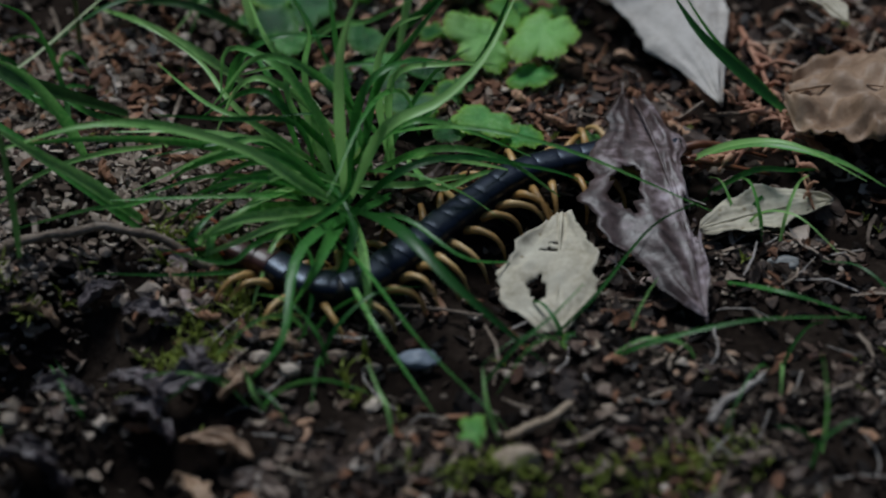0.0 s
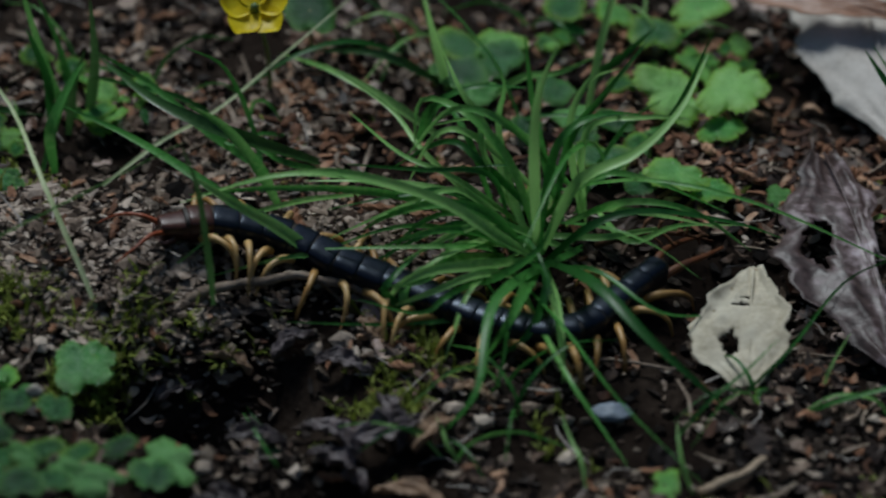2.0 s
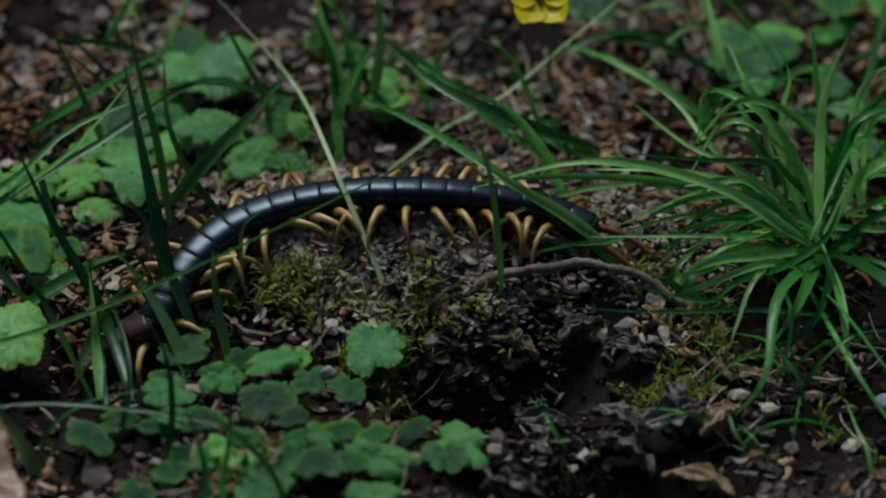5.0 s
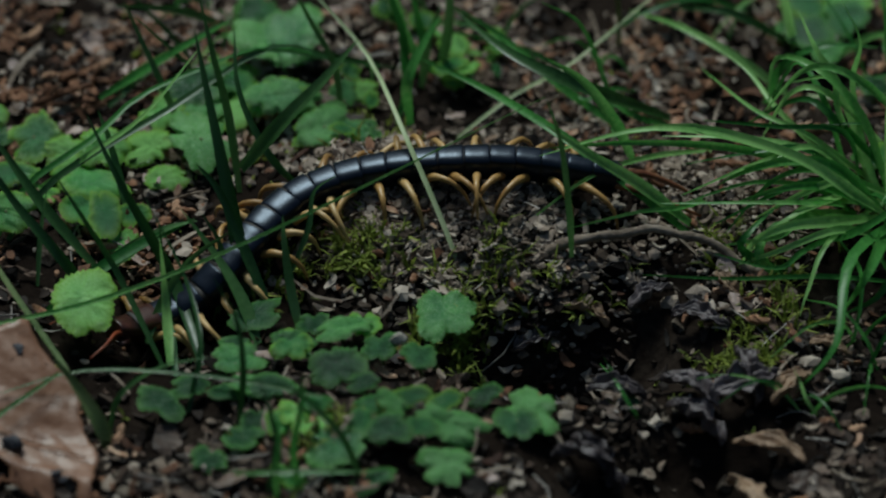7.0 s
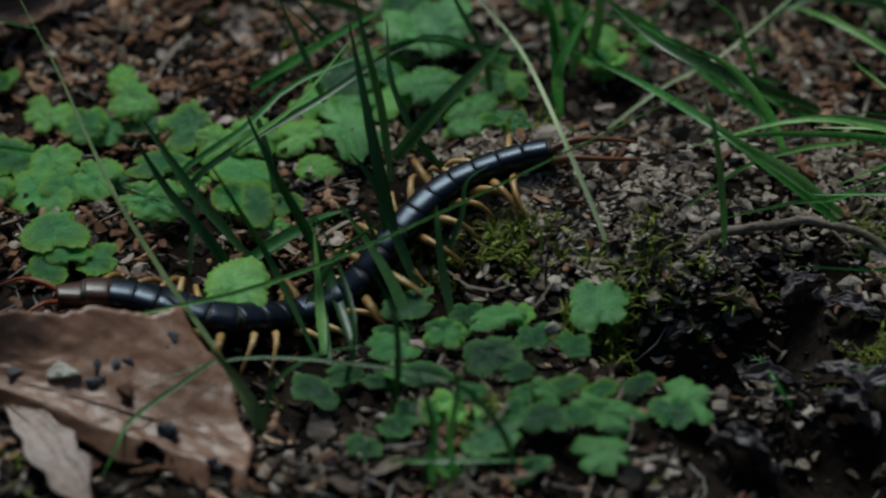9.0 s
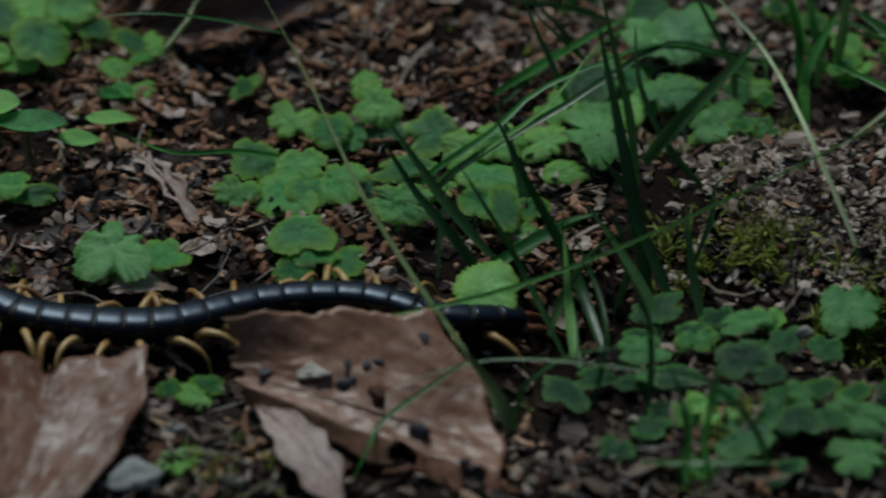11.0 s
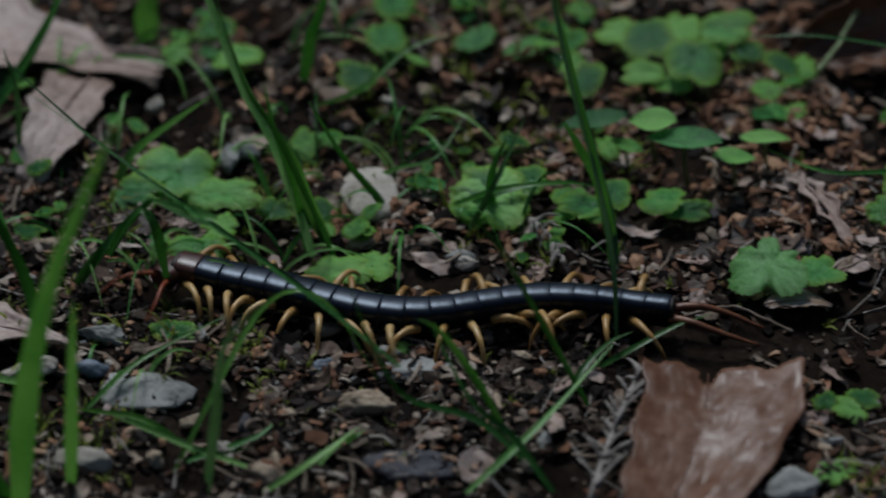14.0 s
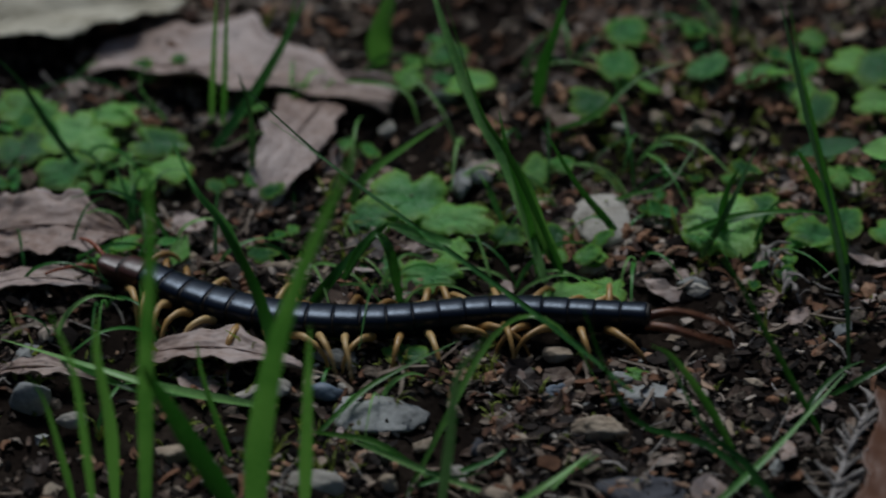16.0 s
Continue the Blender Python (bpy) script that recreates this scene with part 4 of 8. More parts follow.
sheet_leaf('brown beech leaf with a rolled dark edge and worm holes', BEECH, *BEECH_SHEET, crumple=0.0015, holes=((0.62, 0.06, 0.05, 0.07), (0.9, 0.08, 0.05, 0.08)), seed=16)
sheet_leaf('flat brown beech leaf with dark specks', RUSSET, ((-0.1137, -0.0965, 0.0055), (-0.0935, -0.0968, 0.0065), (-0.0759, -0.0408, 0.0079), (-0.1092, -0.0441, 0.0060)), (0.0, 0.2, -0.03, -0.02), 0.002, 0.014, 0.4, crumple=0.0012, holes=((0.42, 1.0, 0.06, 0.07),), seed=17)
dead_leaf('pale torn strip of dead leaf', GREYLEAF, (-0.0537, -0.0527, 0.0024), (-0.0354, -0.0861, 0.0008), 0.0145, bank=0, curl=0.08, lobes=4, bite=0.2, seed=18, widest=0.6)
dead_leaf('dark brown upturned dead leaf', RUSSET, (-0.0807, 0.0770, 0.0042), (-0.0363, 0.0891, 0.0080), 0.0230, bank=40, curl=0.3, arch=0.05, lobes=5, bite=0.14, seed=19, crumple=0.08)
dead_leaf('pale grey skeletal scrap of leaf', GREYLEAF, (-0.0815, 0.0345, 0.0020), (-0.0661, 0.0059, 0.0020), 0.0085, bank=0, curl=0.1, lobes=4, bite=0.4, holes=((0.35, 0.1, 0.1, 0.3), (0.6, -0.3, 0.08, 0.3)), seed=20)
dead_leaf('greyish scrap of dead leaf', GREYLEAF, (-0.0851, -0.0140, 0.0015), (-0.0706, -0.0136, 0.0015), 0.0073, bank=0, curl=0.05, lobes=3, bite=0.2, seed=21)
dead_leaf('large grey-brown dry leaf with torn lobes', GREYLEAF, (-0.2933, 0.0749, 0.0040), (-0.2227, 0.0653, 0.0042), 0.0291, far=(0.6, 1.5, 1.9, 1.5, 0.5, 0.35), near=(0.4, 0.75, 0.8, 0.75, 0.6, 0.5), bank=-2, curl=0.08, arch=0.02, lobes=4, bite=0.28, seed=22, widest=0.4, crumple=0.06)
dead_leaf('cream-grey dry leaf on litter', CREAM, (-0.3242, 0.0845, 0.0050), (-0.2748, 0.0999, 0.0050), 0.0364, bank=4, curl=0.05, lobes=4, bite=0.12, seed=23)
dead_leaf('grey torn lobe of dead leaf', GREYLEAF, (-0.2385, 0.0617, 0.0045), (-0.2480, 0.0246, 0.0020), 0.0182, far=(0.7, 1.0, 1.1, 0.8, 0.4), near=(1.1, 1.3, 1.15, 0.95, 0.6), bank=-3, curl=0.06, lobes=3, bite=0.2, seed=24, widest=0.5)
dead_leaf('grey-brown dry leaf on the soil', GREYLEAF, (-0.3124, 0.0059, 0.0030), (-0.2771, 0.0099, 0.0030), 0.0291, bank=4, curl=0.06, lobes=4, bite=0.2, seed=25)
dead_leaf('grey-brown dry leaf on the soil', GREYLEAF, (-0.3097, -0.0126, 0.0020), (-0.2778, -0.0086, 0.0020), 0.0109, bank=-6, curl=0.06, lobes=4, bite=0.2, seed=26)
dead_leaf('grey-brown scrap of dry leaf', GREYLEAF, (-0.2678, -0.0326, 0.0020), (-0.2332, -0.0347, 0.0020), 0.0182, bank=-6, curl=0.06, lobes=4, bite=0.25, seed=27)
dead_leaf('grey-brown scrap of dry leaf', GREYLEAF, (-0.2993, -0.0405, 0.0020), (-0.2765, -0.0412, 0.0020), 0.0097, bank=-6, curl=0.06, lobes=4, bite=0.25, seed=28)
dead_leaf('brown scrap of dead leaf', TANLEAF, (-0.0840, -0.0149, 0.0015), (-0.0707, -0.0134, 0.0015), 0.0061, bank=0, curl=0.06, lobes=3, bite=0.25, seed=29)
dead_leaf('tan rotting scrap of leaf', TANLEAF, (0.0960, -0.0149, 0.0003), (0.1073, -0.0176, -0.0034), 0.0076, bank=-20, curl=0.2, lobes=4, bite=0.3, seed=50, crumple=0.2)
dead_leaf('dark rotting leaf scrap in a hollow', DARKLEAF, (0.1116, -0.0170, 0.0004), (0.1206, -0.0125, 0.0029), 0.0068, bank=-13, curl=0.2, lobes=4, bite=0.3, seed=51, crumple=0.2)
dead_leaf('dark rotting leaf scrap in a hollow', DARKLEAF, (0.1206, -0.0198, 0.0013), (0.1325, -0.0244, 0.0011), 0.0076, bank=-6, curl=0.2, lobes=4, bite=0.3, seed=52, crumple=0.2)
dead_leaf('tan rotting scrap of leaf', TANLEAF, (0.1305, -0.0112, 0.0053), (0.1353, -0.0169, 0.0023), 0.0059, bank=1, curl=0.2, lobes=4, bite=0.3, seed=53, crumple=0.2)
dead_leaf('dark rotting leaf scrap in a hollow', DARKLEAF, (0.1266, -0.0476, 0.0014), (0.1432, -0.0421, 0.0016), 0.0102, bank=8, curl=0.2, lobes=4, bite=0.3, seed=54, crumple=0.2)
dead_leaf('dark rotting leaf scrap in a hollow', DARKLEAF, (0.1172, -0.0393, -0.0001), (0.1287, -0.0489, -0.0008), 0.0093, bank=-15, curl=0.2, lobes=4, bite=0.3, seed=55, crumple=0.2)
dead_leaf('tan rotting scrap of leaf', TANLEAF, (0.1400, -0.0507, 0.0021), (0.1491, -0.0405, 0.0019), 0.0076, bank=-8, curl=0.2, lobes=4, bite=0.3, seed=56, crumple=0.2)
dead_leaf('dark rotting leaf scrap in a hollow', DARKLEAF, (0.1011, -0.0448, 0.0015), (0.1138, -0.0448, -0.0007), 0.0076, bank=-1, curl=0.2, lobes=4, bite=0.3, seed=57, crumple=0.2)
dead_leaf('dark rotting leaf scrap in a hollow', DARKLEAF, (0.0870, -0.0217, -0.0072), (0.0971, -0.0177, -0.0055), 0.0068, bank=6, curl=0.2, lobes=4, bite=0.3, seed=58, crumple=0.2)
dead_leaf('tan rotting scrap of leaf', TANLEAF, (0.1493, -0.0326, 0.0039), (0.1578, -0.0357, 0.0020), 0.0059, bank=-17, curl=0.2, lobes=4, bite=0.3, seed=59, crumple=0.2)

# ---- stones ----
stone('white flat rounded stone', STONE_WHITE, -0.1725, 0.0199, 0.0038, 0.0145, 0.0152, 0.0044, 10, 0.12, 2.0, 1)
stone('tan lumpy stone on bare soil', STONE_TAN, -0.1687, -0.0527, 0.0017, 0.0115, 0.0058, 0.0069, 0, 0.3, 2.0, 2)
stone('grey angular stone on bare soil', STONE_GREY, -0.2139, -0.0496, 0.0013, 0.0200, 0.0153, 0.0052, -15, 0.2, 4, 3)
stone('dark slate-blue stone on bare soil', STONE_DARK, -0.1579, -0.0746, 0.0014, 0.0176, 0.0159, 0.0056, 20, 0.3, 3, 4)
stone('grey-green flat stone on bare soil', STONE_GREY, -0.1587, -0.0384, 0.0010, 0.0170, 0.0134, 0.0041, 10, 0.2, 3, 5)
stone('small blue-grey pebble on bare soil', STONE_BLUE, -0.2275, -0.0418, 0.0009, 0.0075, 0.0038, 0.0038, 0, 0.18, 2.0, 6)
stone('small white pebble on bare soil', STONE_WHITE, -0.1710, 0.0555, 0.0037, 0.0041, 0.0026, 0.0029, 0, 0.18, 2.0, 7)
stone('round pale grey pebble', STONE_GREY, -0.2900, -0.0494, 0.0024, 0.0107, 0.0053, 0.0096, 0, 0.06, 2.0, 8)
stone('pale pebble on bare soil', STONE_WHITE, -0.2801, -0.0554, 0.0011, 0.0070, 0.0035, 0.0042, 0, 0.18, 2.0, 9)
stone('cream broken stone on bare soil', STONE_TAN, -0.2567, -0.0659, 0.0014, 0.0115, 0.0063, 0.0058, 20, 0.3, 3, 10)
stone('cream pebble on bare soil', STONE_WHITE, -0.2380, -0.0418, 0.0011, 0.0073, 0.0042, 0.0044, 0, 0.18, 2.0, 11)
stone('pale stone beside the grass', STONE_WHITE, -0.2260, -0.0745, 0.0016, 0.0109, 0.0055, 0.0065, 0, 0.18, 2.0, 12)
stone('grey pebble on bare soil', STONE_GREY, 0.2617, -0.0113, 0.0007, 0.0075, 0.0038, 0.0038, 0, 0.18, 2.0, 13)
stone('grey-tan worn stone on bare soil', STONE_TAN, 0.1991, -0.0736, 0.0014, 0.0115, 0.0058, 0.0058, 0, 0.18, 2.0, 14)
stone('small smooth blue-grey pebble', STONE_BLUE, 0.1816, -0.0391, 0.0009, 0.0091, 0.0045, 0.0036, 0, 0.18, 2.0, 15)
stone('grey flat stone beside the leaf', STONE_GREY, -0.0777, -0.0763, 0.0017, 0.0151, 0.0109, 0.0068, 30, 0.25, 3, 16)
stone('small grey pebble on bare soil', STONE_GREY, -0.0698, -0.0610, 0.0007, 0.0058, 0.0029, 0.0035, 0, 0.18, 2.0, 17)
stone('small grey pebble on bare soil', STONE_GREY, -0.0584, -0.0770, 0.0007, 0.0055, 0.0036, 0.0033, 0, 0.18, 2.0, 18)
stone('small white pebble on bare soil', STONE_WHITE, 0.1325, 0.0945, 0.0005, 0.0036, 0.0018, 0.0022, 0, 0.18, 2.0, 19)
stone('small pale pebble on bare soil', STONE_WHITE, -0.1615, 0.0049, 0.0007, 0.0041, 0.0021, 0.0025, 0, 0.18, 2.0, 20)
stone('tan pebble on bare soil', STONE_TAN, -0.1733, 0.0054, 0.0010, 0.0073, 0.0036, 0.0036, 0, 0.18, 2.0, 21)
stone('grey pebble on bare soil', STONE_GREY, -0.1515, 0.0016, 0.0008, 0.0061, 0.0030, 0.0030, 0, 0.18, 2.0, 22)
stone('tan pebble on bare soil', STONE_TAN, -0.1792, -0.0262, 0.0009, 0.0073, 0.0042, 0.0036, 0, 0.18, 2.0, 23)
stone('grey pebble on bare soil', STONE_GREY, -0.2022, 0.0373, 0.0019, 0.0085, 0.0042, 0.0042, 0, 0.18, 2.0, 24)
stone('tan brown stone on bare soil', STONE_TAN, -0.2401, 0.0012, 0.0012, 0.0097, 0.0048, 0.0048, 0, 0.18, 2.0, 25)
for text, mat, u, v, sx, sy, sz, turn in (
        ('small pale seed husk lying on a brown leaf', STONE_WHITE, 0.312, 0.625, 0.0075, 0.0058, 0.0026, 0),
        ('dark flake lying on a brown leaf', STONE_DARK, 0.113, 0.575, 0.0056, 0.0030, 0.0012, 40),
        ('dark crumb lying on a brown leaf', STONE_DARK, 0.463, 0.700, 0.0042, 0.0025, 0.0021, 80),
        ('dark crumb lying on a brown leaf', STONE_DARK, 0.550, 0.725, 0.0040, 0.0024, 0.0020, 120),
        ('dark crumb lying on a brown leaf', STONE_DARK, 0.613, 0.750, 0.0032, 0.0019, 0.0016, 160),
        ('dark crumb lying on a brown leaf', STONE_DARK, 0.425, 0.562, 0.0044, 0.0026, 0.0022, 200),
        ('dark crumb lying on a brown leaf', STONE_DARK, 0.475, 0.625, 0.0030, 0.0018, 0.0015, 240),
        ('dark crumb lying on a brown leaf', STONE_DARK, 0.700, 0.700, 0.0014, 0.0008, 0.0007, 280),
        ('dark crumb lying on a brown leaf', STONE_DARK, 0.688, 0.275, 0.0058, 0.0035, 0.0029, 320),
        ('dark crumb lying on a brown leaf', STONE_DARK, 0.850, 0.138, 0.0030, 0.0018, 0.0015, 360),
        ('dark crumb lying on a brown leaf', STONE_DARK, 0.888, 0.125, 0.0022, 0.0013, 0.0011, 400),
        ('dark crumb lying on a brown leaf', STONE_DARK, 0.875, 0.900, 0.0042, 0.0025, 0.0021, 440),
        ('rust-brown crumb lying on a brown leaf', NEEDLE, 0.550, 0.537, 0.0060, 0.0030, 0.0030, 480),
        ('rust-brown crumb lying on a brown leaf', NEEDLE, 0.537, 0.450, 0.0030, 0.0015, 0.0015, 520)):
    at = sheet_point(*BEECH_SHEET, u, v)
    stone(text, mat, at.x, at.y, at.z + 0.3 * sz, sx, sy, sz, turn, 0.35, 3, turn + 60)
stone('small dirty stone beside a leaf', STONE_TAN, -0.0899, -0.0715, 0.0004, 0.0036, 0.0020, 0.0018, 320, 0.35, 3, 68)
stone('small dirty stone beside a leaf', STONE_TAN, -0.0713, -0.0627, 0.0008, 0.0075, 0.0054, 0.0038, 360, 0.35, 3, 69)
stone('small dirty stone beside a leaf', STONE_GREY, -0.0646, -0.0713, 0.0005, 0.0053, 0.0056, 0.0027, 400, 0.35, 3, 70)
stone('small dirty stone beside a leaf', STONE_GREY, -0.0593, -0.0772, 0.0006, 0.0063, 0.0032, 0.0032, 440, 0.35, 3, 71)
stone('small dirty stone beside a leaf', NEEDLE, -0.0727, -0.0470, 0.0003, 0.0032, 0.0058, 0.0016, 480, 0.35, 3, 72)
stone('small rough stone among pebbles', STONE_GREY, -0.1810, -0.0542, 0.0007, 0.0048, 0.0061, 0.0029, 0, 0.3, 2.6, 80)
stone('small rough stone among pebbles', STONE_WHITE, -0.1755, -0.0541, 0.0009, 0.0061, 0.0030, 0.0036, 37, 0.3, 2.6, 81)
stone('small rough stone among pebbles', STONE_WHITE, -0.1958, -0.0698, 0.0009, 0.0061, 0.0040, 0.0036, 74, 0.3, 2.6, 82)
stone('small rough stone among pebbles', STONE_TAN, -0.1859, -0.0735, 0.0013, 0.0085, 0.0042, 0.0051, 111, 0.3, 2.6, 83)
stone('small rough stone among pebbles', NEEDLE, -0.1847, -0.0454, 0.0006, 0.0041, 0.0086, 0.0025, 148, 0.3, 2.6, 84)
stone('small rough stone among pebbles', STONE_TAN, -0.2046, -0.0585, 0.0008, 0.0053, 0.0037, 0.0032, 185, 0.3, 2.6, 85)
stone('small rough stone among pebbles', STONE_BLUE, -0.1779, -0.0397, 0.0011, 0.0073, 0.0036, 0.0044, 222, 0.3, 2.6, 86)
stone('small rough stone among pebbles', STONE_DARK, -0.1931, -0.0599, 0.0008, 0.0053, 0.0027, 0.0032, 259, 0.3, 2.6, 87)
stone('small rough stone among pebbles', STONE_TAN, -0.1991, -0.0463, 0.0007, 0.0048, 0.0033, 0.0029, 296, 0.3, 2.6, 88)
stone('small rough stone among pebbles', STONE_TAN, -0.2111, -0.0724, 0.0009, 0.0061, 0.0030, 0.0036, 333, 0.3, 2.6, 89)
stone('small rough stone among pebbles', STONE_WHITE, -0.2240, -0.0395, 0.0005, 0.0036, 0.0019, 0.0022, 370, 0.3, 2.6, 90)
stone('small rough stone among pebbles', STONE_WHITE, -0.2430, -0.0433, 0.0011, 0.0073, 0.0036, 0.0044, 407, 0.3, 2.6, 91)
stone('small rough stone among pebbles', STONE_TAN, -0.1512, -0.0577, 0.0009, 0.0061, 0.0030, 0.0036, 444, 0.3, 2.6, 92)
stone('small rough stone among pebbles', STONE_GREY, -0.2055, -0.0289, 0.0008, 0.0053, 0.0027, 0.0032, 481, 0.3, 2.6, 93)
stone('small rough stone among pebbles', STONE_GREY, -0.1432, -0.0726, 0.0011, 0.0073, 0.0036, 0.0044, 518, 0.3, 2.6, 94)
stone('small rough stone among pebbles', STONE_GREY, -0.1648, -0.0352, 0.0011, 0.0073, 0.0036, 0.0044, 555, 0.3, 2.6, 95)

stone('pale seed husk lying on a low leaf', STONE_WHITE, 0.0618, -0.0356, 0.0075, 0.0036, 0.0026, 0.0030, 0, 0.2, 2.0, 27)
stone('small rough stone lying in the litter', STONE_GREY, -0.2110, 0.0676, 0.0029, 0.0073, 0.0036, 0.0040, 0, 0.3, 3, 120)
stone('small rough stone lying in the litter', STONE_WHITE, -0.2234, 0.0546, 0.0017, 0.0053, 0.0027, 0.0029, 53, 0.3, 3, 121)
stone('small rough stone lying in the litter', STONE_GREY, -0.2050, 0.0337, 0.0021, 0.0109, 0.0055, 0.0060, 106, 0.3, 3, 122)
stone('small rough stone lying in the litter', STONE_WHITE, -0.2463, -0.0107, 0.0011, 0.0080, 0.0040, 0.0044, 159, 0.3, 3, 123)
stone('small rough stone lying in the litter', STONE_TAN, -0.2383, -0.0160, 0.0010, 0.0073, 0.0036, 0.0040, 212, 0.3, 3, 124)
stone('small rough stone lying in the litter', STONE_WHITE, -0.1796, 0.0140, 0.0010, 0.0061, 0.0030, 0.0033, 265, 0.3, 3, 125)
stone('small rough stone lying in the litter', STONE_TAN, -0.1625, 0.0598, 0.0041, 0.0055, 0.0040, 0.0030, 318, 0.3, 3, 126)
stone('small rough stone lying in the litter', STONE_TAN, -0.1528, 0.0562, 0.0040, 0.0092, 0.0046, 0.0051, 371, 0.3, 3, 127)
stone('small rough stone lying in the litter', STONE_TAN, -0.1868, 0.0272, 0.0017, 0.0092, 0.0046, 0.0051, 424, 0.3, 3, 128)
stone('small rough stone lying in the litter', STONE_WHITE, -0.2444, -0.0441, 0.0007, 0.0053, 0.0080, 0.0029, 477, 0.3, 3, 129)
stone('small rough stone lying in the litter', STONE_GREY, -0.2269, -0.0302, 0.0015, 0.0109, 0.0055, 0.0060, 530, 0.3, 3, 130)
stone('small rough stone lying in the litter', STONE_GREY, -0.1924, 0.0259, 0.0012, 0.0061, 0.0030, 0.0033, 583, 0.3, 3, 131)
stone('small rough stone lying in the litter', STONE_WHITE, -0.1968, -0.0694, 0.0010, 0.0073, 0.0036, 0.0040, 636, 0.3, 3, 132)
stone('small rough stone lying in the litter', STONE_TAN, -0.1866, -0.0770, 0.0013, 0.0097, 0.0048, 0.0053, 689, 0.3, 3, 133)
stone('small rough stone lying in the litter', STONE_GREY, -0.1808, -0.0527, 0.0006, 0.0044, 0.0067, 0.0024, 742, 0.3, 3, 134)
stone('small rough stone lying in the litter', STONE_DARK, -0.1774, -0.0400, 0.0008, 0.0061, 0.0030, 0.0033, 795, 0.3, 3, 135)
stone('small rough stone lying in the litter', STONE_WHITE, -0.1738, -0.0572, 0.0006, 0.0041, 0.0026, 0.0023, 848, 0.3, 3, 136)
stone('small rough stone lying in the litter', STONE_WHITE, -0.1495, -0.0006, 0.0009, 0.0068, 0.0034, 0.0037, 901, 0.3, 3, 137)
stone('small rough stone lying in the litter', STONE_GREY, -0.1302, -0.0641, 0.0010, 0.0073, 0.0036, 0.0040, 954, 0.3, 3, 138)
stone('small rough stone lying in the litter', STONE_TAN, -0.1406, -0.0509, 0.0008, 0.0061, 0.0036, 0.0033, 1007, 0.3, 3, 139)

# ---- twigs and sticks ----
stick('twig', 'crooked brown twig spanning a hollow', 'twig', 0.00242, (0.0812, -0.0103, 0.0041), (0.0897, -0.0076, 0.0065), (0.1019, -0.0048, 0.0098), (0.1165, -0.0027, 0.0105), (0.1286, -0.0038, 0.0079), (0.1368, -0.0091, 0.0044), (0.1437, -0.0082, 0.0032), mat=TWIG)
stick('twig', 'short tan broken stick on soil', 'stick', 0.00206, (0.1983, -0.0669, 0.0020), (0.2051, -0.0623, 0.0020), (0.2126, -0.0568, 0.0020), mat=PALEWOOD, taper=0.9)
stick('twig', 'pale grey broken stick on soil', 'stick', 0.00206, (0.2400, -0.0637, 0.0020), (0.2460, -0.0572, 0.0030), (0.2535, -0.0490, 0.0020), mat=GREYSTEM)
stick('twig', 'dark bare twig on soil', 'twig', 0.00097, (0.1725, -0.0206, 0.0021), (0.1821, -0.0228, 0.0020), (0.1963, -0.0261, 0.0019), mat=TWIG)
stick('twig', 'pale dry stalk of a leaf', 'stalk', 0.00133, (-0.0822, 0.0615, 0.0012), (-0.0779, 0.0662, 0.0041), (-0.0716, 0.0716, 0.0081), (-0.0661, 0.0808, 0.0141), mat=STRAW)
stick('twig', 'thin dark twig in the litter', 'twig', 0.00061, (-0.0780, -0.0064, 0.0020), (-0.0672, -0.0014, 0.0030), (-0.0587, 0.0068, 0.0030), mat=TWIG)
stick('twig', 'thin rust-brown twig in litter', 'twig', 0.00085, (-0.0156, 0.0538, 0.0020), (-0.0021, 0.0540, 0.0030), (0.0136, 0.0594, 0.0040), mat=NEEDLE)
stick('twig', 'pale thin bent root', 'root', 0.00061, (0.2443, -0.0347, 0.0029), (0.2442, -0.0423, 0.0030), (0.2421, -0.0454, 0.0010), mat=GREYSTEM)
stick('twig', 'brown bare twig on soil', 'twig', 0.00085, (-0.1021, -0.0194, 0.0020), (-0.0912, -0.0172, 0.0030), (-0.0789, -0.0242, 0.0020), mat=TWIG)

# ---- low plants ----
clover = thing('low_plant', 'low plant with pale-edged scalloped leaves beside a grass tuft', 'low plant', 'low green plants')
leaf(clover, 'lobed', 0.2019, 0.0611, 0.0091, 0.0142, 0.0165, 14, 18, 8)
leaf(clover, 'lobed', 0.2160, 0.0603, 0.0100, 0.0188, 0.0147, 75, 5, -1)
leaf(clover, 'lobed', 0.2128, 0.0511, 0.0061, 0.0094, 0.0101, 71, 5, -8)
leaf(clover, 'lobed', 0.1858, 0.0393, 0.0087, 0.0097, 0.0145, 256, 6, 8)
leaf(clover, 'lobed', 0.2014, 0.0339, 0.0073, 0.0126, 0.0151, 75, 1, 13)
leaf(clover, 'lobed', 0.2087, 0.0315, 0.0047, 0.0091, 0.0094, 105, -4, -6)
leaf(clover, 'lobed', 0.1944, 0.0470, 0.0049, 0.0056, 0.0069, 77, 31, 13)
leaf(clover, 'lobed', 0.1704, 0.0201, 0.0126, 0.0076, 0.0069, 262, 3, -4)
leaf(clover, 'round', 0.1570, 0.0839, 0.0060, 0.0115, 0.0136, -7, 2, 9)
leaf(clover, 'round', 0.1664, 0.0824, 0.0060, 0.0117, 0.0124, 163, 17, -4)
leaf(clover, 'round', 0.2010, 0.0863, 0.0070, 0.0110, 0.0138, 89, 7, 6)
leaf(clover, 'round', 0.2118, 0.0948, 0.0070, 0.0132, 0.0125, 18, -2, -4)
